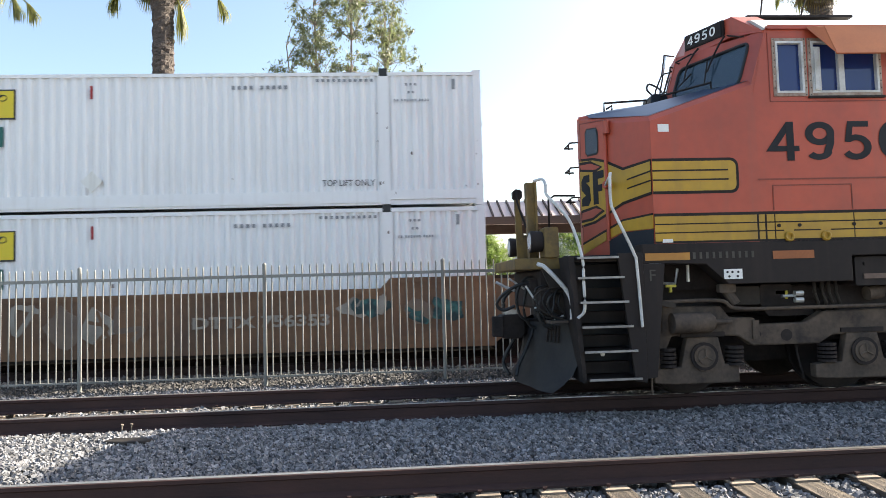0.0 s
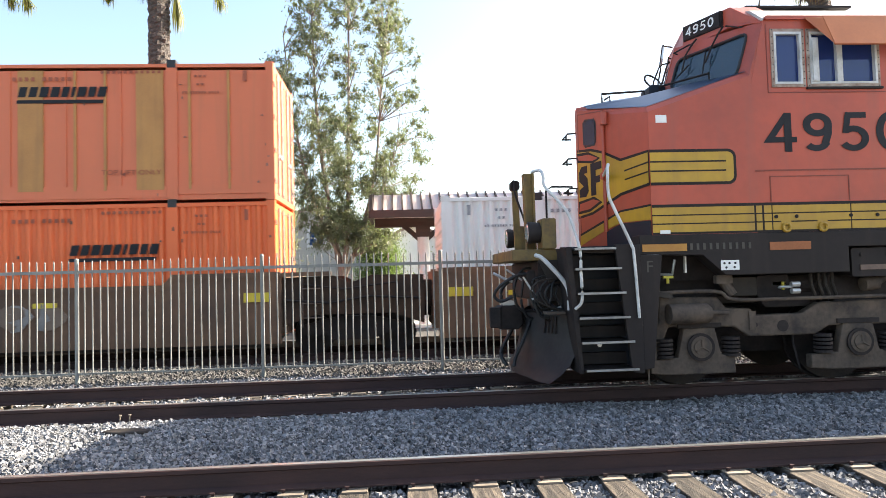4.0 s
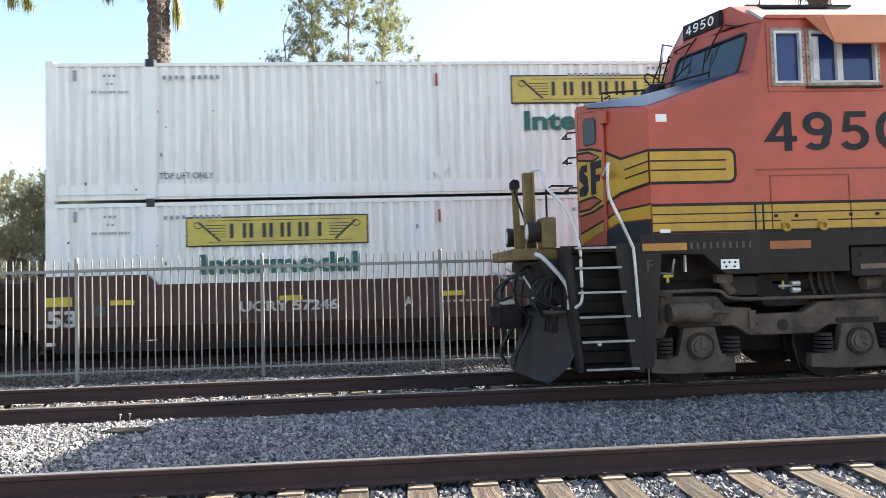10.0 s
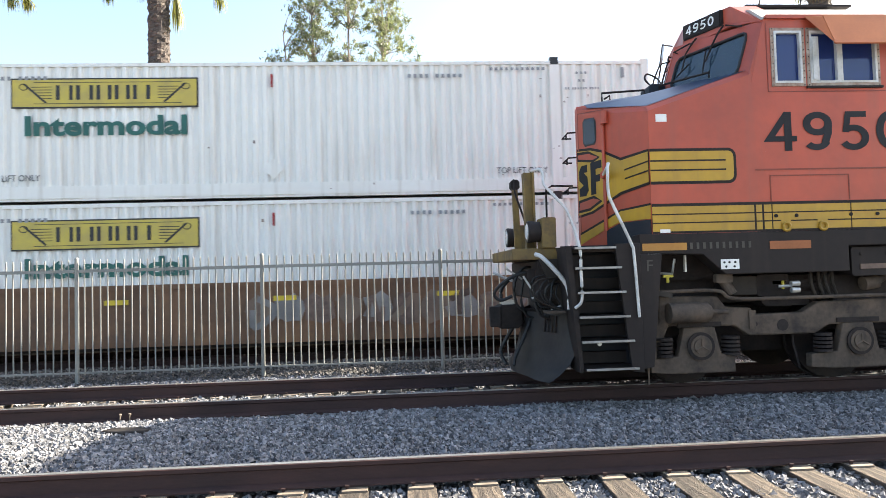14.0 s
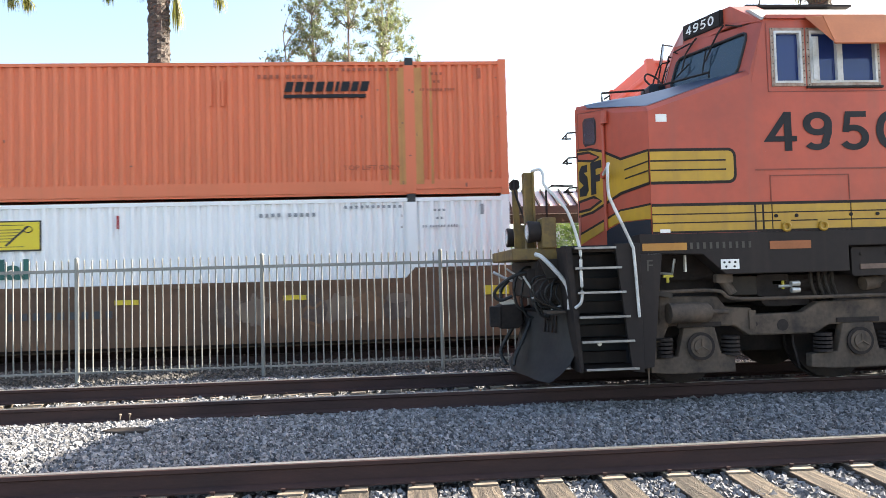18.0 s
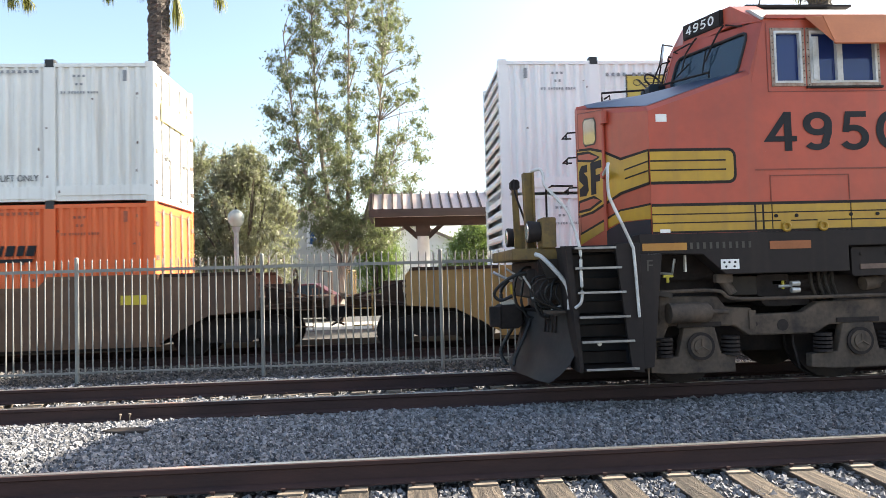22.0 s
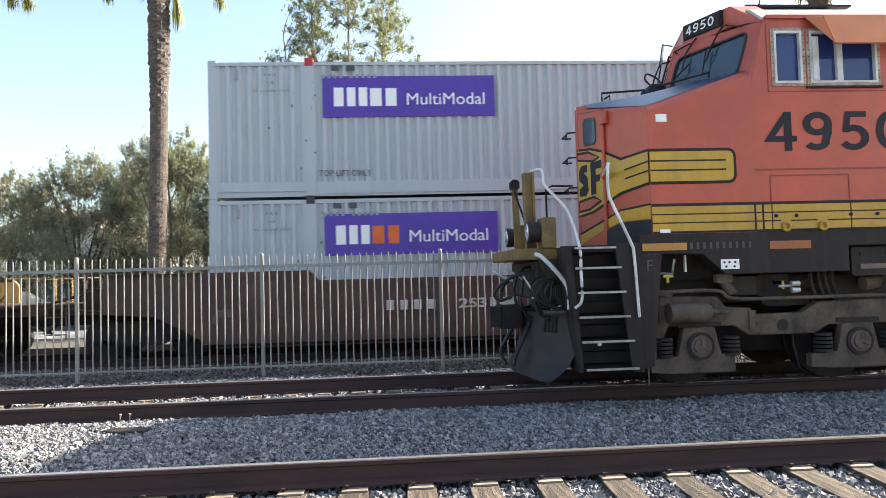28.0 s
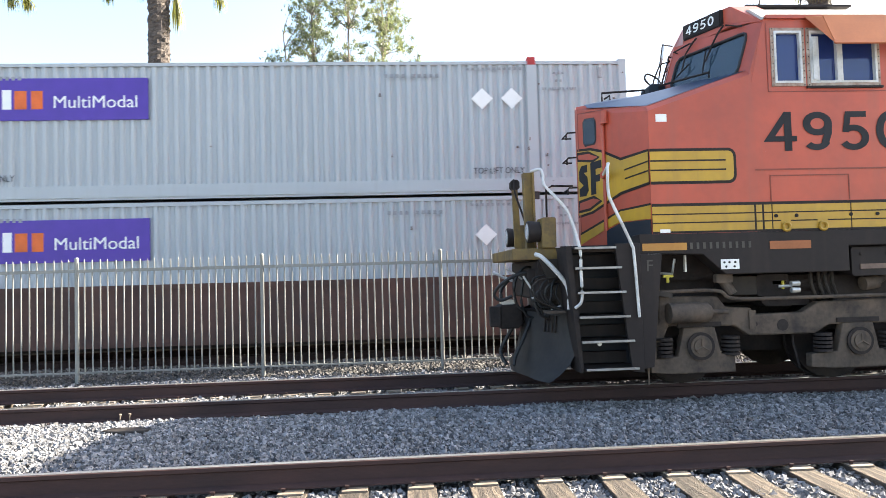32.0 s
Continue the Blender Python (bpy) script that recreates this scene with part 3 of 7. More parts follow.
def rrect(x0, x1, z0, z1, r, left=True, n=5):
    pts = []
    for cx, cz, a0 in ((x1 - r, z0 + r, -90), (x1 - r, z1 - r, 0)):
        pts += [(cx + r * math.cos(radians(a0 + 90 * i / n)), cz + r * math.sin(radians(a0 + 90 * i / n))) for i in range(n + 1)]
    if left:
        for cx, cz, a0 in ((x0 + r, z1 - r, 90), (x0 + r, z0 + r, 180)):
            pts += [(cx + r * math.cos(radians(a0 + 90 * i / n)), cz + r * math.sin(radians(a0 + 90 * i / n))) for i in range(n + 1)]
        return pts
    return pts + [(x0, z1), (x0, z0)]


st = dec("stripe_outline", rrect(2.962, 4.00, 2.425, 2.845, 0.10, False), LGREEN, 0.004, label="dark green outlined yellow band")
sub("stripe", M().prism(rrect(2.962, 3.965, 2.46, 2.81, 0.07, False), SY - 0.008, SY, "y"), YELLOW, st)
for z in (2.70, 2.59):
    sub("pinstripe", M().box(2.962, 3.87, SY - 0.011, SY - 0.007, z - 0.009, z + 0.009), LGREEN, st)
lb = dec("lower_band_outline", [(2.962, 1.85), (7.1, 1.85), (7.1, 2.20), (2.962, 2.20)], LGREEN, 0.004, label="long dark-lined yellow band")
for z0, z1 in ((1.875, 1.965), (1.98, 2.065), (2.08, 2.165)):
    for x0, x1 in ((2.965, 4.19), (4.215, 4.285), (4.31, 4.40), (4.415, 5.37), (5.385, 7.1)):
        sub("stripe", M().box(x0, x1, SY - 0.008, SY, z0, z1), YELLOW, lb)
num = lp("road_number", M().box(4.36, 4.37, SY - 0.002, SY + 0.002, 2.79, 2.80), ORANGE, "large dark road number")
digits(num, "4950", (4.375, SY - 0.003, 2.795), Matrix.Identity(3), 0.465, 0.37, 0.455, DARKTEXT)
# door outline, small plates and lifting lugs
for x0, x1, z0, z1 in ((4.23, 7.1, 2.570, 2.588), (4.40, 4.412, 2.21, 2.50), (5.366, 5.378, 2.21, 2.50), (4.40, 5.378, 2.50, 2.512), (4.43, 4.438, 3.50, 4.33), (4.43, 6.5, 3.50, 3.51)):
    lp("panel_seam", M().box(x0, x1, SY - 0.006, SY + 0.002, z0, z1), mat("seam_shadow", (0.22, 0.036, 0.02), 0.5), "raised seam")
lp("data_sticker", M().box(3.05, 3.18, SY - 0.006, SY, 3.16, 3.25), WHITE, "small white sticker")
for x in (4.57, 5.02):
    lug = M()
    for a in range(12):
        t0, t1 = radians(a * 30), radians(a * 30 + 30)
        lug.cyl((x + 0.045 * math.cos(t0), SY - 0.02, 1.90 + 0.045 * math.sin(t0)), (x + 0.045 * math.cos(t1), SY - 0.02, 1.90 + 0.045 * math.sin(t1)), 0.018, 6)
    lp("lifting_eye", lug.box(x - 0.06, x + 0.06, SY - 0.012, SY, 1.93, 1.99), YELLOW, "yellow lifting eye")
for x in (4.45, 4.70, 5.37, 5.70):
    lp("bolt", M().cyl((x, SY - 0.02, 2.03), (x, SY, 2.03), 0.022, 8), LGREEN)

# front facet paint and door
FN = Vector((-1.483, -0.44, 0)).normalized()


def fx(y, z, off):
    return Vector((2.52 + (YL - y) * 0.44 / 1.483, y, z)) + FN * off


def facet(name, pts, material, lift=0.004, parent=None, label=""):
    n = len(pts)
    m = M().add([fx(y, z, lift + 0.012) for y, z in pts] + [fx(y, z, -0.006) for y, z in pts], [tuple(range(n)), tuple(range(n, 2 * n))[::-1]] + [(i, n + i, n + (i + 1) % n, (i + 1) % n) for i in range(n)])
    return lp(name, m, material, label, parent)


fo = facet("nose_emblem_outline", [(SY + 0.01, 2.845), (8.03, 2.835), (8.39, 3.0), (8.65, 3.08), (8.97, 3.12), (8.97, 2.17), (8.65, 2.20), (8.41, 2.27), (8.05, 2.375), (SY + 0.01, 2.43)], LGREEN, 0.002, label="dark-outlined yellow emblem wrapping the nose")


def fsub(name, pts, material, lift):
    n = len(pts)
    m = M().add([fx(y, z, lift + 0.012) for y, z in pts] + [fx(y, z, 0) for y, z in pts], [tuple(range(n)), tuple(range(n, 2 * n))[::-1]] + [(i, n + i, n + (i + 1) % n, (i + 1) % n) for i in range(n)])
    return sub(name, m, material, fo)


fsub("emblem_field", [(SY + 0.012, 2.815), (8.03, 2.80), (8.39, 2.965), (8.65, 3.045), (8.96, 3.085), (8.96, 2.205), (8.65, 2.235), (8.41, 2.305), (8.05, 2.41), (SY + 0.012, 2.46)], YELLOW, 0.006)
for wedge in ([(8.44, 2.92), (8.70, 3.045), (8.965, 3.07), (8.955, 2.945), (8.6, 2.875)], [(8.42, 2.34), (8.60, 2.435), (8.955, 2.405), (8.965, 2.235), (8.70, 2.245)]):
    fsub("wedge_outline", wedge, LGREEN, 0.0085)
fsub("emblem_wedge", [(8.49, 2.93), (8.70, 3.01), (8.95, 3.03), (8.93, 2.97), (8.6, 2.91)], ORANGE, 0.010)
fsub("emblem_wedge", [(8.47, 2.36), (8.62, 2.40), (8.93, 2.37), (8.95, 2.27), (8.70, 2.28)], ORANGE, 0.010)
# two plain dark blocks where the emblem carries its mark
fsub("emblem_mark", [(8.93, 2.46), (8.93, 2.56), (8.83, 2.60), (8.93, 2.68), (8.93, 2.80), (8.87, 2.87), (8.74, 2.87), (8.74, 2.77), (8.82, 2.77), (8.74, 2.70), (8.72, 2.52), (8.78, 2.45)], DARKTEXT, 0.010)
fsub("emblem_mark", [(8.66, 2.45), (8.66, 2.88), (8.42, 2.88), (8.42, 2.78), (8.55, 2.78), (8.55, 2.70), (8.46, 2.70), (8.46, 2.61), (8.55, 2.61), (8.55, 2.45)], DARKTEXT, 0.010)
for z in (2.70, 2.59):
    fsub("pinstripe", [(SY + 0.012, z - 0.009), (SY + 0.012, z + 0.009), (7.95, z - 0.021), (7.95, z - 0.039)], LGREEN, 0.010)
facet("front_band", [(SY + 0.01, 2.03), (SY + 0.01, 2.185), (8.06, 2.17), (8.34, 2.09), (8.34, 1.98), (8.06, 2.04)], YELLOW, 0.004)
facet("front_band", [(8.42, 1.96), (8.42, 2.07), (8.95, 1.93), (8.95, 1.80)], YELLOW, 0.004)
facet("front_band_line", [(SY + 0.01, 2.185), (SY + 0.01, 2.21), (8.06, 2.195), (8.40, 2.105), (8.95, 1.96), (8.95, 1.93), (8.40, 2.075), (8.06, 2.17)], LGREEN, 0.005)
facet("lower_apron", [(SY + 0.01, 1.73), (SY + 0.01, 2.02), (8.06, 2.03), (8.36, 1.95), (8.36, 1.73)], NAVY, 0.003, label="blue-black lower nose panel")
door = facet("nose_door", [(8.37, 1.90), (8.37, 3.52), (8.93, 3.60), (8.93, 1.90)], ORANGE, -0.004, label="orange nose door")
for seam in ([(8.925, 1.92), (8.925, 3.60), (8.94, 3.60), (8.94, 1.92)], [(8.37, 3.515), (8.37, 3.53), (8.94, 3.61), (8.94, 3.595)], [(8.362, 2.85), (8.362, 3.52), (8.374, 3.52), (8.374, 2.85)]):
    facet("door_seam", seam, mat("seam_shadow", (0.22, 0.036, 0.02), 0.5), 0.003)
dw = [(8.57, 3.13), (8.54, 3.17), (8.54, 3.40), (8.57, 3.45), (8.76, 3.48), (8.80, 3.44), (8.80, 3.19), (8.76, 3.14)]
n8 = len(dw)
sub("door_gasket", M().add([fx(8.675 + (y - 8.675) * 1.16, 3.32 + (z - 3.32) * 1.13, 0.014) for y, z in dw], [tuple(range(n8))]), RUBBER, door)
sub("door_pane", M().add([fx(y, z, 0.018) for y, z in dw] + [fx(y, z, 0.010) for y, z in dw], [tuple(range(n8)), tuple(range(n8, 2 * n8))[::-1]]), GLASS, door, "oval tinted door pane")
sub("hinge_post", M().tube([fx(8.345, 1.95, 0.03), fx(8.345, 3.50, 0.03)], 0.025, 8).cyl(fx(8.30, 3.32, 0.04), fx(8.30, 3.48, 0.04), 0.05, 10), ORANGE, door)
hb = M()
hb.tube([fx(8.30, 2.66, 0.0), fx(8.30, 2.66, 0.1)], 0.05, 8)
lp("rail_bracket", hb, ORANGE)
for z in (3.37, 3.02, 2.60):
    g = M()
    g.tube([(2.52, YL + 0.03, z), (2.42, YL + 0.09, z + 0.005), (2.40, YL + 0.10, z - 0.02), (2.40, YL + 0.32, z - 0.03), (2.53, YL + 0.32, z - 0.03)], 0.012, 6)
    g.tube([(2.40, YL + 0.10, z - 0.02), (2.40, YL + 0.10, z - 0.09)], 0.012, 6)
    lp("grab_iron", g, BLACK, "black grab iron")
for pts in ([(2.87, 8.9, 3.76), (2.87, 8.9, 3.885), (3.47, 8.9, 3.922), (3.47, 8.9, 3.84)], [(2.98, 8.9, 3.78), (2.98, 8.9, 3.85), (2.90, 8.9, 3.80)], [(3.70, 8.93, 3.90), (3.70, 8.93, 3.99), (4.0, 8.08, 3.915), (4.0, 8.08, 3.84)]):
    lp("nose_grab_rail", M().tube(pts, 0.015, 6), BLACK)
lp("horn_bracket", M().box(3.56, 3.80, YL - 0.05, YL + 0.30, 3.86, 4.03, 0.04), NAVY, bevel=0.02)
lp("cable_loop", M().tube(smoothpath([(3.66, YL + 0.1, 4.02), (3.60, YL + 0.2, 4.16), (3.70, YL + 0.35, 4.28), (3.82, YL + 0.3, 4.20), (3.80, YL + 0.1, 4.05)], 4), 0.014, 6), BLACK)
mir = lp("mirror", M().prism([(4.19, 4.93), (4.225, 4.93), (4.175, 4.60), (4.125, 4.56)], 9.93, 9.96, "y"), BLACK, "black wing mirror", bevel=0.006)
sub("mirror_face", M().prism([(4.195, 4.90), (4.215, 4.90), (4.165, 4.62), (4.14, 4.60)], 9.922, 9.93, "y"), LENS, mir, "pale mirror glass")
for pts in ([(4.36, 9.95, 4.90), (4.20, 9.95, 4.92)], [(4.34, 9.95, 4.66), (4.15, 9.95, 4.62)], [(3.96, 9.9, 4.10), (4.03, 9.93, 4.36), (4.14, 9.95, 4.60)], [(4.06, 9.9, 4.10), (4.10, 9.93, 4.34), (4.16, 9.95, 4.58)]):
    sub("bracket", M().tube(pts, 0.012, 6), BLACK, mir)

# underframe and sill
lp("side_sill", M().prism([(2.80, 1.73), (2.80, 1.62), (3.02, 1.62), (3.55, 1.60), (3.82, 1.36), (5.33, 1.36), (5.33, 1.66), (7.1, 1.66), (7.1, 1.85), (2.80, 1.85)], SY - 0.004, SY + 0.25, "y"), LGREEN, "dark green side sill", bevel=0.01)
lp("underframe", M().box(2.3, 22.5, 8.0, 9.99, 1.30, 1.70).box(5.33, 22.6, SY + 0.2, 2 * YL - SY - 0.2, 1.55, 1.85), BLACK)
lp("equipment_box", M().box(5.40, 7.0, SY + 0.06, SY + 0.5, 1.30, 1.64, 0.02), LGREEN)
for x in (5.52, 5.85):
    lp("bolt", M().cyl((x, SY + 0.04, 1.56), (x, SY + 0.06, 1.56), 0.022, 8), BLACK)
lp("handle_recess", M().box(5.5, 5.85, SY + 0.045, SY + 0.06, 1.38, 1.44), mat("box_handle", (0.17, 0.11, 0.085), 0.6, scale=8))
lp("class_light", M().box(2.83, 3.36, SY - 0.012, SY, 1.655, 1.74), BUFF, "orange reflective strip")
lp("class_light", M().box(4.36, 4.86, SY - 0.012, SY, 1.64, 1.735), mat("red_strip", (0.36, 0.115, 0.035), 0.6), "orange-red reflective strip")
for i in range(10):
    lp("model_lettering", M().box(3.40 + i * 0.078, 3.43 + i * 0.078, SY - 0.009, SY, 1.665, 1.74), mat("faded_letter", (0.062, 0.055, 0.045), 0.6))
lp("sill_plate", M().box(3.76, 3.98, SY - 0.010, SY, 1.42, 1.535), WHITE, "white stencilled plate")
for x, z in ((3.80, 1.50), (3.86, 1.50), (3.93, 1.50), (3.82, 1.45), (3.92, 1.45)):
    lp("plate_mark", M().cyl((x, SY - 0.014, z), (x, SY - 0.009, z), 0.014, 8), DARKTEXT)
lp("white_tag", M().box(2.88, 3.02, SY - 0.006, SY, 1.60, 1.62).box(3.05, 3.17, SY - 0.012, SY, 1.86, 1.90), WHITE)

# long hood behind the cab, walkway, fuel tank (beyond the cab)
lp("long_hood", M().prism([(YL - 0.85, 1.85), (YL + 0.85, 1.85), (YL + 0.85, 4.25), (YL + 0.6, 4.55), (YL - 0.6, 4.55), (YL - 0.85, 4.25)], 7.1, 22.0, "x"), ORANGE, "orange long hood", bevel=0.03)
lp("walkway", M().box(7.1, 22.6, SY + 0.1, 2 * YL - SY - 0.1, 1.80, 1.86), LGREEN)
lp("fuel_tank", M().prism([(SY + 0.1, 0.75), (SY + 0.35, 0.4), (2 * YL - SY - 0.35, 0.4), (2 * YL - SY - 0.1, 0.75), (2 * YL - SY - 0.1, 1.5), (SY + 0.1, 1.5)], 9.2, 16.2, "x"), LGREEN, bevel=0.02)
lp("radiator", M().box(18.5, 22.0, YL - 1.45, YL + 1.45, 3.7, 4.65, 0.08), ORANGE, bevel=0.02)

# front steps
for i, (x0, x1, z) in enumerate(((2.02, 2.50, 1.715), (2.02, 2.56, 1.485), (2.04, 2.60, 1.205), (2.05, 2.64, 0.925), (2.07, 2.68, 0.645), (2.11, 2.72, 0.33))):
    s = lp("step", M().box(x0, x1, SY - 0.06, SY + 0.40, z - 0.025, z, 0.006), BLACK, "dark step with a worn bright nosing")
    sub("nosing", M().box(x0, x1, SY - 0.075, SY - 0.06, z - 0.022, z + 0.003), mat("worn_nosing", (0.36, 0.35, 0.34), 0.5, 0.3, col2=(0.16, 0.15, 0.14), scale=7, fine=30), s, "worn bright step edge")
lp("step_back", M().prism([(1.98, 1.75), (2.05, 0.30), (2.80, 0.30), (2.80, 1.75)], SY + 0.40, SY + 0.46, "y"), NAVY)
for i in range(5):
    z = (1.485, 1.205, 0.925, 0.645, 0.33)[i]
    lp("step_riser", M().box(2.08, 2.70, SY + 0.30, SY + 0.40, z + 0.02, z + 0.15), LGREEN)
lp("step_side", M().prism([(2.50, 1.75), (2.66, 0.28), (2.80, 0.26), (2.80, 1.75)], SY - 0.02, SY + 0.03, "y"), LGREEN, "dark step side plate", bevel=0.006)
lp("step_side", M().prism([(2.80, 1.62), (2.80, 0.30), (2.92, 0.32), (3.06, 1.62)], SY - 0.01, SY + 0.10, "y"), LGREEN, "dark corner post", bevel=0.006)
lp("step_inner", M().prism([(1.93, 1.73), (2.06, 0.28), (2.10, 0.28), (2.00, 1.73)], SY + 0.0, SY + 0.45, "y"), BLACK)
fm = lp("end_letter", text_mesh("F", 0.13, mat("faded_letter", (0.062, 0.055, 0.045), 0.6), 0.004), mat("faded_letter", (0.062, 0.055, 0.045), 0.6))
fm.matrix_basis = pose(2.875, SY - 0.014, 1.42)
lp("tread_light", M().cyl((2.30, SY + 0.05, 0.60), (2.30, SY + 0.03, 0.60), 0.025, 10), WHITE)
lp("drip_pipe", M().tube([(2.87, SY + 0.05, 0.32), (2.87, SY + 0.05, 0.12)], 0.012, 6), TRUCK)
# handrails
lp("handrail", M().tube(smoothpath([(1.69, 8.12, 2.70), (1.765, 7.99, 2.70), (1.785, 7.90, 2.62), (1.785, 7.85, 2.49), (1.90, 7.75, 2.32), (2.01, 7.63, 2.12), (2.085, 7.48, 1.72), (2.09, SY - 0.04, 1.44), (2.09, SY - 0.04, 1.12), (2.02, SY, 1.02)], 6), 0.018, 10), RAILWHITE, "white bent handrail", smooth=True)
lp("handrail", M().tube(smoothpath([fx(8.30, 2.66, 0.08), (2.50, 7.62, 2.68), (2.45, SY - 0.02, 2.64), (2.44, SY - 0.05, 2.34), (2.49, SY - 0.06, 2.18), (2.68, SY - 0.06, 1.75), (2.71, SY - 0.06, 1.60), (2.75, SY - 0.05, 0.90)], 6), 0.018, 10), RAILWHITE, "white bent handrail", smooth=True)
lp("end_rail", M().tube([(2.02, YL - 0.2, 1.75), (2.02, YL - 0.2, 2.55), (2.10, YL - 0.2, 2.6), (2.4, YL - 0.15, 2.6)], 0.014, 6), BLACK)

# front platform, drop step, ditch lights
lp("platform_edge", M().box(1.42, 2.10, SY + 0.62, 2 * YL - SY - 0.62, 1.60, 1.74, 0.01), OLIVE, "grimy yellow front platform", bevel=0.008)
lp("platform_deck", M().box(2.02, 2.96, SY + 0.05, 2 * YL - SY - 0.05, 1.66, 1.725), BLACK)
for y, x in ((8.36, 1.55), (9.62, 1.50)):
    d = lp("ditch_light", M().box(x + 0.24, x + 0.42, y - 0.28, y + 0.02, 1.74, 2.12, 0.015), OLIVE, "yellow ditch light housing", bevel=0.01)
    sub("lamp", M().cyl((x + 0.25, y - 0.13, 1.95), (x + 0.10, y - 0.13, 1.95), 0.125, 18, 0.14).cyl((x + 0.10, y - 0.13, 1.95), (x + 0.08, y - 0.13, 1.95), 0.14, 18, 0.13), LGREEN, d, smooth=True)
    sub("lens", M().cyl((x + 0.082, y - 0.13, 1.95), (x + 0.072, y - 0.13, 1.95), 0.115, 18, 0.09), LENS, d, "clear lamp lens")
dsx = lp("drop_step", M().prism([(1.675, 1.74), (1.80, 1.74), (1.795, 2.745), (1.655, 2.735)], 8.50, 8.60, "y"), OLIVE, "raised grimy yellow drop step", bevel=0.004)
sub("flange", M().prism([(1.775, 1.74), (1.80, 1.74), (1.795, 2.745), (1.765, 2.745)], 8.46, 8.50, "y"), OLIVE, dsx)
sub("flange", M().prism([(1.675, 1.74), (1.70, 1.74), (1.685, 2.735), (1.655, 2.735)], 8.46, 8.50, "y"), OLIVE, dsx)
sub("arm", M().prism([(1.62, 1.74), (1.71, 1.74), (1.675, 2.66), (1.60, 2.66)], 9.02, 9.08, "y"), OLIVE, dsx)
sub("chain", M().tube(smoothpath([(1.62, 8.98, 2.72), (1.62, 8.9, 2.52), (1.70, 8.8, 2.2), (1.74, 8.7, 1.95), (1.7, 8.62, 1.76)], 5), 0.014, 6), BLACK, dsx)
sub("latch", M().box(1.575, 1.70, 8.98, 9.10, 2.58, 2.72, 0.03), BLACK, dsx)
lp("cut_lever", M().tube(smoothpath([(1.66, 7.9, 1.66), (1.74, 7.8, 1.60), (1.98, 7.7, 1.28), (2.0, 7.7, 1.0)], 5), 0.026, 8), RAILWHITE, "pale bent uncoupling lever", smooth=True)
# pilot plow
pl = []
for z, xc, xm, xo in ((0.94, 1.71, 1.84, 2.07), (0.74, 1.67, 1.79, 2.10), (0.52, 1.635, 1.745, 2.075), (0.34, 1.59, 1.69, 1.98), (0.23, 1.555, 1.64, 1.87), (0.14, 1.53, 1.60, 1.73)):
    pl.append([(xc, YL, z - 0.02), ((xc + xm) / 2 - 0.01, YL - 0.33, z - 0.01), (xm, YL - 0.66, z), ((xm + xo) / 2 - 0.03, SY + 0.52, z), (xo, SY + 0.18, z + 0.01)])
plow = lp("pilot_plow", M().loft(pl, closed=False).loft([[(x, 2 * YL - y, z) for x, y, z in r] for r in pl], closed=False), PLOWM, "dark grey steel pilot plow", smooth=True)
for t in (0.25, 0.5, 0.75, 0.98):
    sub("plow_slot", M().tube([(1.773 + 0.125 * t, 8.31 - 0.30 * t, 0.70), (1.815 + 0.10 * t, 8.31 - 0.30 * t, 0.91)], 0.012, 6), BLACK, plow)
lp("pilot_plate", M().prism([(SY + 0.12, 0.45), (2 * YL - SY - 0.12, 0.45), (2 * YL - SY - 0.12, 1.62), (SY + 0.12, 1.62)], 2.04, 2.10, "x"), BLACK)
cp = lp("coupler", M().box(1.30, 1.66, YL - 0.17, YL + 0.17, 0.70, 1.02, 0.06).box(1.66, 2.1, YL - 0.10, YL + 0.10, 0.76, 0.95), BLACK, "black knuckle coupler", bevel=0.02)
sub("knuckle", M().prism([(1.22, YL - 0.17), (1.36, YL - 0.2), (1.42, YL - 0.02), (1.33, YL + 0.02), (1.22, YL - 0.05)], 0.73, 1.0, "z"), BLACK, cp, bevel=0.015)
sub("lock_lift", M().box(1.40, 1.56, YL - 0.07, YL + 0.05, 1.02, 1.08, 0.01), SILVER, cp)
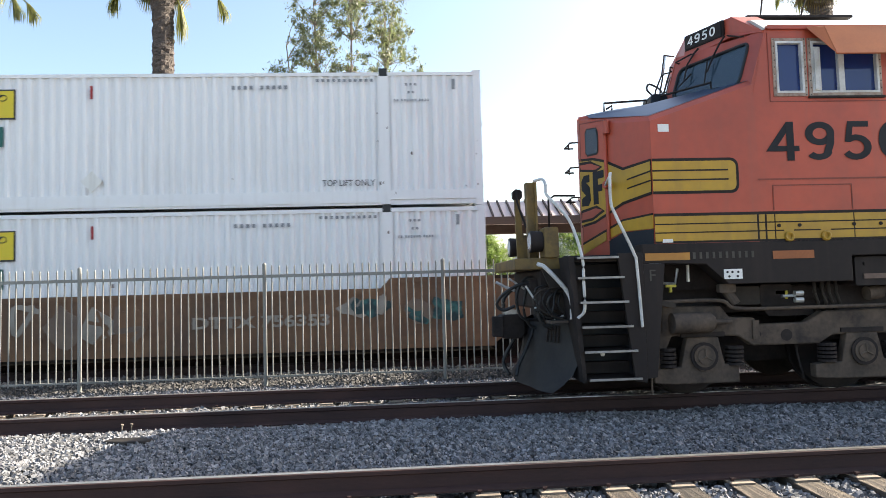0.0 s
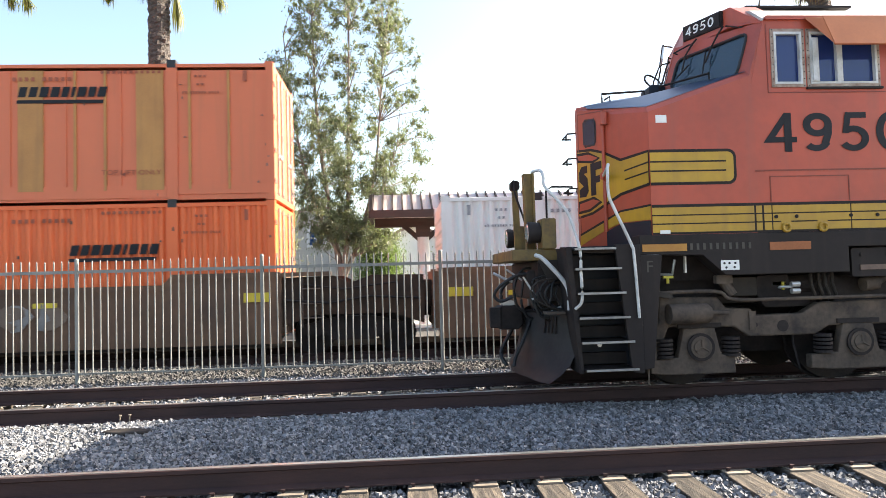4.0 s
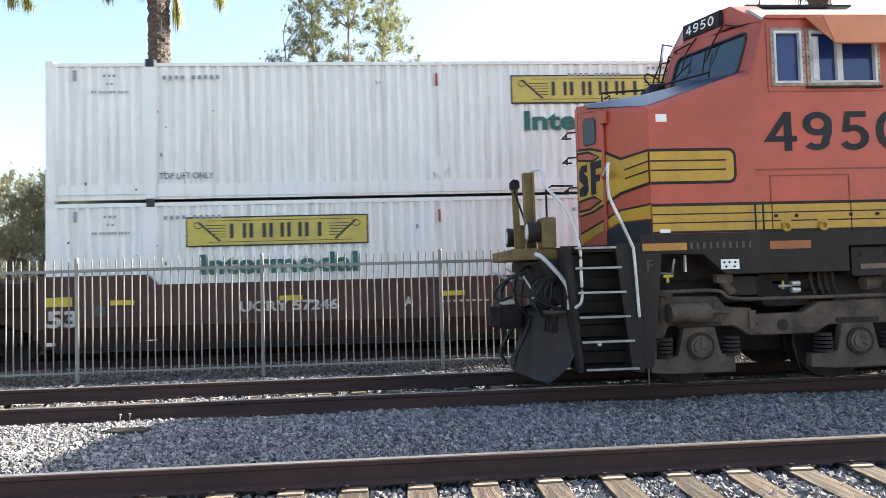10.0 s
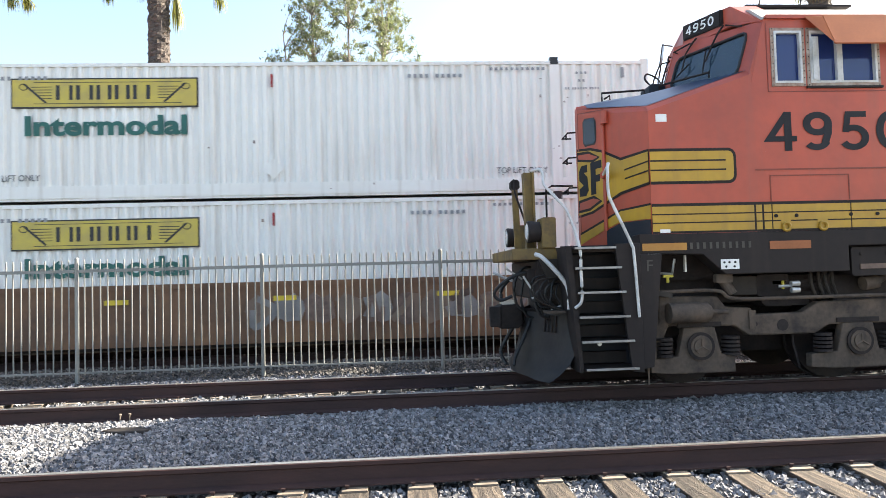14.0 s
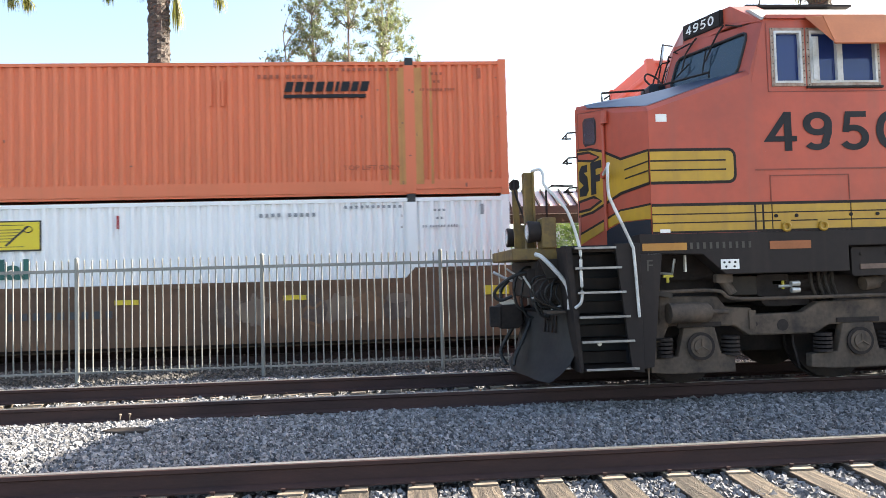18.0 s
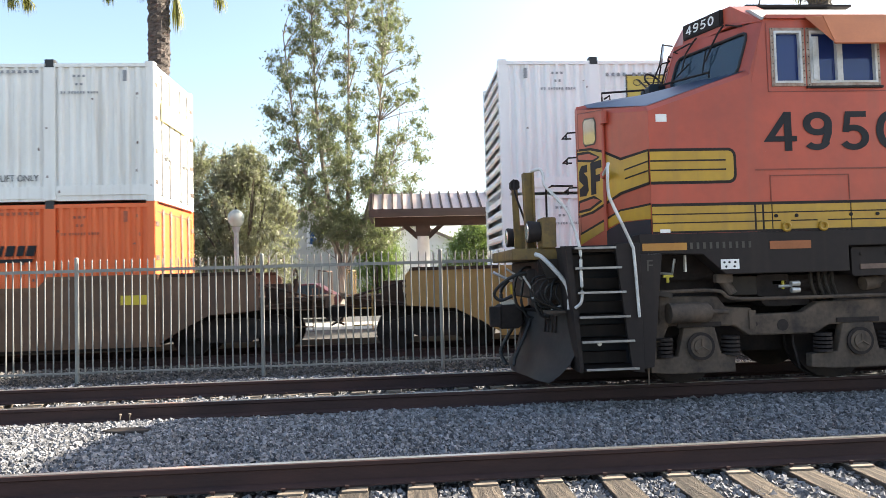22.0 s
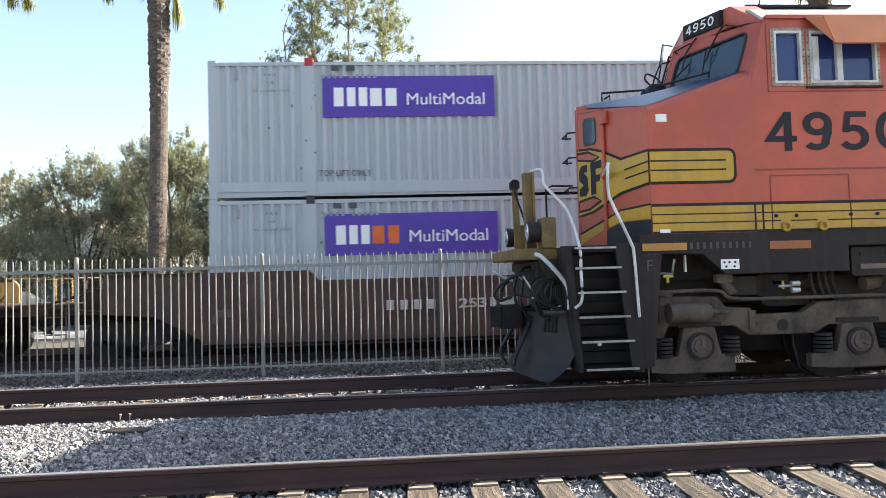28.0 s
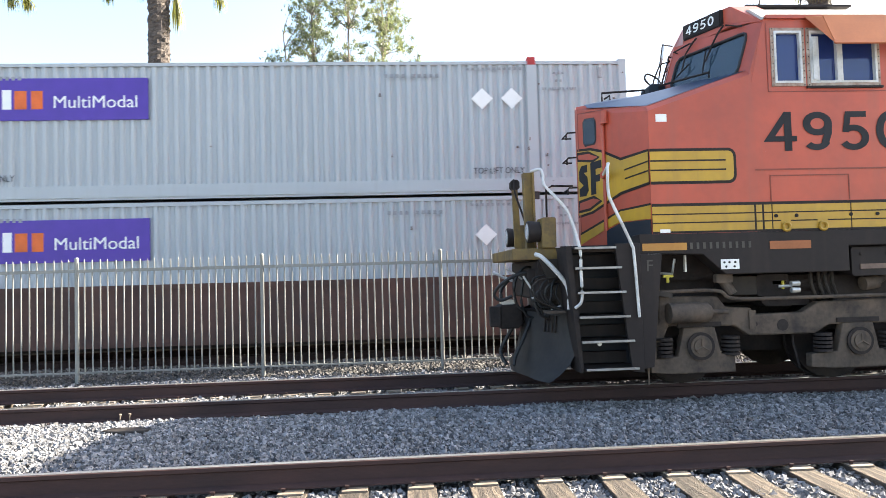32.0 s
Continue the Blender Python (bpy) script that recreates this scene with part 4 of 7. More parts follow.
for pts, r in (([(1.75, 8.3, 1.45), (1.5, 8.3, 1.42), (1.30, 8.35, 1.30), (1.22, 8.4, 1.18), (1.30, 8.4, 1.10), (1.45, 8.4, 1.15)], 0.021),
               ([(1.8, 8.5, 1.5), (1.62, 8.5, 1.5), (1.50, 8.5, 1.30), (1.52, 8.5, 1.05), (1.62, 8.5, 0.95)], 0.018),
               ([(1.8, 8.6, 1.4), (1.66, 8.6, 1.38), (1.60, 8.6, 1.1), (1.66, 8.6, 0.9), (1.75, 8.6, 0.85)], 0.018),
               ([(1.9, 8.2, 1.2), (1.75, 8.1, 1.22), (1.68, 8.1, 1.10), (1.74, 8.1, 0.92), (1.85, 8.1, 0.90)], 0.021),
               ([(1.95, 8.0, 1.3), (1.82, 7.95, 1.28), (1.78, 7.95, 1.15), (1.9, 7.95, 1.0)], 0.02),
               ([(1.75, 9.3, 0.9), (1.55, 9.3, 0.6), (1.42, 9.3, 0.35), (1.48, 9.2, 0.18)], 0.028),
               ([(1.75, 8.7, 0.85), (1.62, 8.6, 0.6), (1.50, 8.55, 0.38), (1.46, 8.5, 0.26)], 0.022),
               ([(1.9, 8.4, 1.55), (1.7, 8.4, 1.35), (1.72, 8.4, 1.05), (1.85, 8.4, 0.95)], 0.022),
               ([(1.9, 8.9, 1.5), (1.62, 8.95, 1.42), (1.42, 9.0, 1.25), (1.40, 9.0, 1.10)], 0.024)):
    lp("air_hose", M().tube(smoothpath(pts, 5), r, 8), RUBBER, "black air hose", smooth=True)
rh = random.Random(12)
for i in range(10):
    x, y, z = rh.uniform(1.62, 1.95), rh.uniform(7.85, 8.75), rh.uniform(1.15, 1.52)
    lp("control_hose", M().tube(smoothpath([(1.98, y + 0.05, z), (x, y, z - 0.03), (x - rh.uniform(0.02, 0.12), y - 0.03, z - rh.uniform(0.1, 0.25)), (x + rh.uniform(-0.05, 0.1), y - 0.02, z - rh.uniform(0.25, 0.45)), (2.0, y, z - rh.uniform(0.3, 0.5))], 5), rh.uniform(0.009, 0.016), 7), rh.choice((RUBBER, BLACK, GRIMY)), smooth=True)
# silver tubes added as bright glints among the hoses
for pts in ([(1.42, 8.6, 1.50), (1.60, 8.5, 1.36)], [(1.58, 8.3, 1.40), (1.68, 8.25, 1.22)], [(1.66, 8.2, 1.12), (1.84, 8.15, 1.18)], [(1.86, 8.0, 0.98), (1.98, 7.95, 1.04)]):
    lp("hose_coupling", M().tube(pts, 0.014, 6), SILVER, "small bare metal tube added as a glint among the hoses")
lp("brake_step", M().box(1.74, 1.96, 7.72, 7.95, 0.955, 0.985, 0.006), TRUCK)
lp("pilot_gusset", M().prism([(1.72, 1.60), (2.05, 1.60), (2.05, 0.98), (1.96, 1.02)], 7.98, 8.03, "y"), GRIMY)
lp("hose_valve", M().box(1.62, 1.74, 8.25, 8.40, 1.34, 1.48, 0.02), BLACK, bevel=0.01)
lp("hose_valve", M().box(1.70, 1.82, 8.05, 8.18, 1.08, 1.22, 0.02), BLACK, bevel=0.01)
lp("glad_hand", M().tube([(1.28, 8.85, 1.46), (1.42, 8.8, 1.38), (1.52, 8.75, 1.34)], 0.02, 6), SILVER)
lp("buffer_beam", M().box(1.72, 2.06, SY + 0.55, 2 * YL - SY - 0.55, 1.10, 1.60, 0.03), BLACK)

# trucks


def truck(x0):
    """Three-axle truck; x0 is the first journal."""
    sf = [(-0.62, 0.36), (-0.62, 0.62), (-0.48, 0.84), (-0.48, 1.12), (0.25, 1.10), (0.35, 0.97), (0.66, 0.95), (0.69, 0.87), (1.29, 0.88), (1.51, 1.00), (2.45, 1.02), (2.70, 0.88), (3.3, 0.88), (3.4, 0.97), (3.8, 1.08), (4.6, 1.1), (4.6, 0.6), (4.7, 0.36), (4.5, 0.36), (4.42, 0.58), (3.6, 0.62), (2.6, 0.60), (2.45, 0.72), (1.62, 0.72), (1.45, 0.62), (0.62, 0.62), (0.45, 0.74), (-0.36, 0.76), (-0.48, 0.50), (-0.52, 0.36)]
    for s in (-1, 1):
        yy = YL + s * 1.29
        y0, y1 = (yy, yy + 0.14) if s < 0 else (yy - 0.14, yy)
        f = lp("truck_side_frame", M().prism([(x0 + a, b) for a, b in sf], y0, y1, "y"), TRUCK, "dusty cast-steel truck side frame", bevel=0.02)
        yo = y0 - 0.02 if s < 0 else y1 + 0.02
        for j in (0, 1.97, 3.98):
            jm = M().prism([(x0 + j - 0.33, 0.20), (x0 + j + 0.43, 0.20), (x0 + j + 0.43, 0.40), (x0 + j + 0.26, 0.42), (x0 + j + 0.19, 0.74), (x0 + j - 0.19, 0.74), (x0 + j - 0.27, 0.40), (x0 + j - 0.60, 0.38), (x0 + j - 0.60, 0.22)], min(yo, yo - s * 0.12), max(yo, yo - s * 0.12), "y")
            # black strip painting the shadowed gap above the journal box
            sub("pedestal_liner", M().box(x0 + j - 0.26, x0 + j + 0.27, min(yo + s * 0.004, yo - s * 0.02), max(yo + s * 0.004, yo - s * 0.02), 0.745, 0.80), BLACK, f)
            jb = sub("journal_box", jm, TRUCK, f, bevel=0.012)
            cv = M().cyl((x0 + j, yo + s * 0.045, 0.52), (x0 + j, yo - s * 0.02, 0.52), 0.128, 24).cyl((x0 + j, yo + s * 0.06, 0.52), (x0 + j, yo, 0.52), 0.09, 20)
            for a in (90, 210, 330):
                cv.cyl((x0 + j, yo + s * 0.062, 0.52), (x0 + j + 0.09 * math.cos(radians(a)), yo + s * 0.062, 0.52 + 0.09 * math.sin(radians(a))), 0.012, 6)
            sub("axle_cap", cv, TRUCK, f, "round axle bearing cap")
            sub("cap_ring", M().cyl((x0 + j, yo + s * 0.037, 0.52), (x0 + j, yo + s * 0.02, 0.52), 0.165, 24), BLACK, f)
            for d in (-0.42, 0.40):
                sp = M()
                for i in range(5):
                    sp.cyl((x0 + j + d, yo - s * 0.05, 0.40 + i * 0.048), (x0 + j + d, yo - s * 0.05, 0.432 + i * 0.048), 0.105, 14)
                sub("spring", sp, BLACK, f, "stacked rubber spring")
        sub("frame_hole", M().cyl((x0 + 1.04, y0 - 0.004 if s < 0 else y1 + 0.004, 0.735), (x0 + 1.04, (y0 + y1) / 2, 0.735), 0.07, 18).cyl((x0 + 0.70, y0 - 0.004 if s < 0 else y1 + 0.004, 0.755), (x0 + 0.70, (y0 + y1) / 2, 0.755), 0.03, 12), BLACK, f)
        sub("wear_pad", M().box(x0 + 0.62, x0 + 0.70, min(yo, y0 if s < 0 else y1), max(yo, y0 if s < 0 else y1), 0.70, 0.92), TRUCK, f)
        if s < 0:
            sub("brake_cylinder", M().cyl((x0 - 0.40, yy - 0.10, 0.92), (x0 + 0.06, yy - 0.10, 0.92), 0.12, 18).cyl((x0 + 0.06, yy - 0.10, 0.92), (x0 + 0.10, yy - 0.10, 0.92), 0.09, 16).cyl((x0 + 0.10, yy - 0.10, 0.92), (x0 + 0.32, yy - 0.10, 0.92), 0.03, 10), TRUCK, f, "dusty brake cylinder", smooth=True)
            sub("brake_pipe", M().tube(smoothpath([(x0 - 0.55, yy - 0.06, 1.17), (x0 + 0.2, yy - 0.06, 1.17), (x0 + 0.42, yy - 0.06, 1.07), (x0 + 1.2, yy - 0.06, 1.06), (x0 + 2.6, yy - 0.06, 1.06)], 5), 0.022, 8), TRUCK, f, smooth=True)
            sub("sand_pipe", M().tube([(x0 + 1.22, yy + 0.1, 0.62), (x0 + 1.22, yy + 0.1, 0.50), (x0 + 1.30, yy + 0.12, 0.2)], 0.015, 6), BLACK, f)
    for j in (0, 1.97, 3.98):
        wh = M()
        for s in (-1, 1):
            yy = YL + s * 0.72
            wh.cyl((x0 + j, yy - 0.065, 0.53), (x0 + j, yy + 0.065, 0.53), 0.53, 32).cyl((x0 + j, yy - s * 0.065, 0.53), (x0 + j, yy - s * 0.095, 0.53), 0.555, 32)
        lp("wheelset", wh.cyl((x0 + j, YL - 1.1, 0.53), (x0 + j, YL + 1.1, 0.53), 0.09, 12), BLACK, "dark steel wheelset", smooth=True)
    lp("traction_motor", M().box(x0 - 0.3, x0 + 4.2, YL - 0.55, YL + 0.55, 0.35, 0.95, 0.1), BLACK)
    lp("bolster", M().box(x0 + 0.9, x0 + 2.6, YL - 1.1, YL + 1.1, 0.95, 1.32, 0.05), BLACK)


truck(3.55)
truck(17.0)
lp("air_reservoir", M().cyl((3.95, SY + 0.45, 1.22), (5.2, SY + 0.45, 1.22), 0.12, 16).box(4.35, 4.75, SY + 0.3, SY + 0.6, 1.08, 1.34, 0.02), BLACK)
lp("pipe_union", M().cyl((3.88, SY + 0.22, 1.30), (3.97, SY + 0.16, 1.12), 0.06, 12).box(3.76, 3.96, SY + 0.12, SY + 0.2, 1.26, 1.36, 0.01), TRUCK, "dusty pipe union")
lp("yellow_valve", M().tube([(3.20, SY + 0.2, 1.36), (3.20, SY + 0.2, 1.28)], 0.02, 6).box(3.14, 3.26, SY + 0.17, SY + 0.22, 1.34, 1.37), mat("valve_yellow", (0.65, 0.55, 0.06), 0.5), "small yellow valve handle")
lp("yellow_valve", M().box(4.55, 4.72, SY + 0.3, SY + 0.36, 1.22, 1.26).tube([(4.68, SY + 0.3, 1.26), (4.68, SY + 0.3, 1.16)], 0.018, 6), mat("valve_yellow", (0.65, 0.55, 0.06), 0.5))
lp("pipe_bundle", M().tube([(2.95, SY + 0.3, 1.55), (3.0, SY + 0.3, 1.40), (3.30, SY + 0.3, 1.38), (3.34, SY + 0.3, 1.56)], 0.018, 6).tube([(3.04, SY + 0.2, 1.60), (3.04, SY + 0.2, 1.40)], 0.02, 6).tube([(3.42, SY + 0.2, 1.60), (3.42, SY + 0.2, 1.40)], 0.02, 6), SILVER, "pale pipes in the open bay")
lp("governor_box", M().box(4.02, 4.33, SY + 0.26, SY + 0.50, 1.10, 1.33, 0.015), GRIMY, "oily brown box under the sill", bevel=0.01)
for x in (5.02, 5.12, 5.20, 5.29):
    lp("motor_lead", M().tube(smoothpath([(x, SY + 0.28, 1.40), (x - 0.02, SY + 0.24, 1.22), (x + 0.03, SY + 0.26, 1.08), (x + 0.06, SY + 0.4, 1.0)], 4), 0.022, 7), GRIMY, smooth=True)
lp("sand_trap", M().cyl((5.66, SY + 0.25, 1.20), (5.84, SY + 0.25, 1.22), 0.085, 14).cyl((5.84, SY + 0.25, 1.22), (5.96, SY + 0.25, 1.30), 0.05, 10), TRUCK, "dusty pipe elbow", smooth=True)
lp("pipe_clamp", M().tube([(4.52, SY + 0.12, 1.20), (4.68, SY + 0.12, 1.20)], 0.018, 6).cyl((4.66, SY + 0.10, 1.15), (4.76, SY + 0.10, 1.15), 0.032, 10).cyl((4.66, SY + 0.10, 1.23), (4.76, SY + 0.10, 1.23), 0.032, 10), SILVER, "pale pipe clamp")
lp("brake_lever", M().prism([(2.98, 1.14), (3.20, 1.10), (3.20, 1.15), (3.0, 1.20)], SY + 0.06, SY + 0.12, "y"), GRIMY)
lp("bay_back", M().box(2.8, 7.0, SY + 0.6, SY + 0.65, 1.0, 1.62), BLACK)


# ---- container train ----
def cmat(name, col, dirt, rough=0.5, amount=0.35, wear=0.26):
    return mat(name, col, rough, col2=tuple(c * 0.86 + d * 0.14 for c, d in zip(col, dirt)), scale=0.7, fine=7, amount=amount, bump=0.04, streak=(dirt, wear))


C_WHITE = cmat("container_white", (0.82, 0.825, 0.835), (0.42, 0.38, 0.33))
C_OLD = cmat("container_old_white", (0.78, 0.78, 0.755), (0.34, 0.27, 0.20), amount=0.6, wear=0.5)
C_GREY = cmat("container_grey", (0.385, 0.415, 0.445), (0.25, 0.24, 0.23))
C_ORANGE = cmat("container_orange", (0.75, 0.14, 0.035), (0.40, 0.15, 0.07))
C_RED = cmat("container_red", (0.69, 0.118, 0.048), (0.36, 0.11, 0.05))
C_PINK = cmat("container_faded_red", (0.64, 0.135, 0.085), (0.36, 0.12, 0.08))
C_RUST = cmat("container_faded_orange", (0.66, 0.16, 0.07), (0.33, 0.14, 0.06), amount=0.6)
C_TANO = cmat("container_dull_orange", (0.56, 0.20, 0.085), (0.32, 0.15, 0.08), amount=0.6)
C_BLUE = cmat("container_blue", (0.022, 0.28, 0.72), (0.05, 0.20, 0.45))
W_TAN = mat("well_tan", (0.225, 0.120, 0.064), 0.8, col2=(0.11, 0.064, 0.042), scale=0.9, fine=10, amount=0.6, bump=0.15, streak=((0.09, 0.065, 0.045), 0.7))
W_DARK = mat("well_dusty_brown", (0.175, 0.096, 0.056), 0.85, col2=(0.09, 0.055, 0.038), scale=0.9, fine=10, amount=0.6, bump=0.15, streak=((0.06, 0.045, 0.04), 0.7))
W_BROWN = mat("well_oxide_brown", (0.098, 0.039, 0.031), 0.7, col2=(0.052, 0.025, 0.021), scale=0.9, fine=10, bump=0.12, streak=((0.035, 0.022, 0.02), 0.5))
W_UMBER = mat("well_umber", (0.105, 0.049, 0.038), 0.75, col2=(0.058, 0.031, 0.026), scale=1.1, fine=12, amount=0.7, bump=0.15, streak=((0.12, 0.065, 0.05), 0.4))
W_YELLOW = mat("well_yellow", (0.385, 0.240, 0.072), 0.6, col2=(0.27, 0.150, 0.055), scale=0.9, fine=10, amount=0.5, bump=0.1, streak=((0.22, 0.14, 0.05), 0.5))
SIGNY = mat("sign_yellow", (0.72, 0.56, 0.02), 0.45, col2=(0.62, 0.48, 0.03), bump=0)
SIGNOLD = mat("sign_yellow_faded", (0.56, 0.44, 0.07), 0.55, col2=(0.38, 0.30, 0.10), bump=0)
SIGNBLK = mat("sign_black", (0.02, 0.02, 0.022), 0.5, bump=0)
GREENTXT = mat("green_letter", (0.015, 0.12, 0.10), 0.5, bump=0)
BLUETXT = mat("blue_letter", (0.02, 0.045, 0.16), 0.5, bump=0)
PURPLE = mat("purple_panel", (0.075, 0.03, 0.33), 0.45, col2=(0.06, 0.025, 0.27), bump=0)
PLAINW = mat("plain_white", (0.8, 0.8, 0.8), 0.5, col2=(0.72, 0.72, 0.72), bump=0)
BRIGHTO = mat("orange_letter", (0.75, 0.14, 0.02), 0.5, bump=0)
GREYTXT = mat("grey_stencil", (0.07, 0.072, 0.08), 0.6, bump=0)
FAINTG = mat("faded_stencil", (0.30, 0.31, 0.33), 0.6, bump=0)
FAINTO = mat("faded_stencil_on_orange", (0.36, 0.09, 0.045), 0.6, bump=0)
RUSTRED = mat("red_mark", (0.45, 0.03, 0.03), 0.6, bump=0)
REFLECT = mat("reflective_white", (0.75, 0.72, 0.70), 0.5, bump=0)
STRAP = mat("lock_blue", (0.02, 0.03, 0.10), 0.5, bump=0)
GRAF_A = mat("paint_grey", (0.16, 0.15, 0.15), 0.6, col2=(0.26, 0.25, 0.24), scale=3)
GRAF_E = mat("paint_tan", (0.21, 0.15, 0.11), 0.7, col2=(0.13, 0.09, 0.07), scale=3)
PALEP = mat("paint_pale", (0.34, 0.31, 0.27), 0.7, col2=(0.20, 0.17, 0.14), scale=2.5)
GRAF_B = mat("paint_dark", (0.03, 0.03, 0.045), 0.6)
GRAF_C = mat("paint_teal", (0.05, 0.18, 0.165), 0.6, col2=(0.015, 0.04, 0.045), scale=4, fine=12, amount=0.9)
GRIME = mat("joint_grime", (0.030, 0.022, 0.018), 0.85, col2=(0.075, 0.042, 0.028), scale=2.5, fine=14, amount=0.6, bump=0.4, spec=0.2)
FITTING = mat("fitting_rust", (0.16, 0.11, 0.09), 0.8, col2=(0.08, 0.055, 0.045), scale=9, each=0.4)
GASKET = mat("door_gasket", (0.10, 0.10, 0.10), 0.8, bump=0)
ZINC = mat("galvanised_rod", (0.36, 0.36, 0.36), 0.5, 0.4, col2=(0.22, 0.19, 0.16), scale=6)
GRAF_R = mat("paint_red", (0.42, 0.03, 0.05), 0.6, col2=(0.30, 0.03, 0.05))
GRAF_D = mat("paint_maroon", (0.20, 0.03, 0.06), 0.6)

CL, CW, CH = 16.154, 1.295, 2.910
TRAIN = []      # (object, x at the start, height)
CMESH = {}


def cm(key, make, material):
    k = (key, material.name)
    if k not in CMESH:
        CMESH[k] = make().mesh(key, material)
    return CMESH[k]


def wall_mesh(side, pitch=0.22):
    m = M()
    n = int((CL - 0.30) / pitch)
    pr = []
    for i in range(n):
        x = 0.15 + i * (CL - 0.30) / n
        p = (CL - 0.30) / n
        pr += [(x, 0.0), (x + p * 0.30, 0.0), (x + p * 0.48, 0.046), (x + p * 0.82, 0.046)]
    pr.append((CL - 0.15, 0.0))
    y = side * (CW - 0.012)
    rows = [[(a, y - side * d, z) for a, d in pr] for z in (0.20, 2.805)]
    k = len(pr)
    m.add(rows[0] + rows[1], [(i, i + 1, k + i + 1, k + i) for i in range(k - 1)])
    return m


def flat_wall_mesh(side):
    m = M().box(0.15, CL - 0.15, min(side * (CW - 0.03), side * (CW - 0.05)), max(side * (CW - 0.03), side * (CW - 0.05)), 0.2, 2.74)
    for i in range(14):
        x = 0.9 + i * 1.1
        m.box(x, x + 0.05, min(side * (CW - 0.03), side * (CW - 0.005)), max(side * (CW - 0.03), side * (CW - 0.005)), 0.2, 2.74)
    return m


def end_door(material):
    m = M()
    for s in (-1, 1):
        m.box(CL - 0.05, CL - 0.01, s * 0.62 - 0.6, s * 0.62 + 0.6, 0.16, 2.74, 0.0)
    return m


def flat(parent, name, poly, material, y=-CW - 0.004, label=""):
    """Flat paint or plate on the near side wall, polygon in x, z."""
    return part(name, M().prism(poly, y, y + 0.03, "y"), material, parent, label)


def rect(x0, x1, z0, z1):
    return [(x0, z0), (x1, z0), (x1, z1), (x0, z1)]


def bars(parent, name, x0, x1, z0, z1, widths, material, slant=0.0, y=-CW - 0.008):
    """A word reduced to plain bars of its letters' widths."""
    gap = 0.28 if name == "wordmark" else 0.9
    tot = sum(abs(w) for w in widths) + gap * (len(widths) - 1)
    u, x = (x1 - x0) / tot, x0
    m = M()
    for w in widths:
        if w > 0:
            quad = [(x, z0), (x + w * u, z0), (x + w * u + slant, z1), (x + slant, z1)]
            if name == "wordmark":
                part("wordmark_bar", M().prism(quad, y, y + 0.006, "y"), material, parent)
            else:
                m.prism(quad, y, y + 0.006, "y")
        x += (abs(w) + gap) * u
    if m.v:
        return tagged(part(name, m, material, parent), kind="stuff")


def word(parent, name, body, x, z, h, material, fit=None, bold=0.0, y=-CW - 0.009):
    ob = part(name, text_mesh(body, h, material, 0.004, 1.0, bold, fit), material, parent)
    ob.matrix_basis = pose(x, y, z)
    return ob


def diamond(parent, x, z, r, material=PLAINW):
    flat(parent, "placard", [(x - r, z), (x, z - r), (x + r, z), (x, z + r)], material, label="white diamond placard")


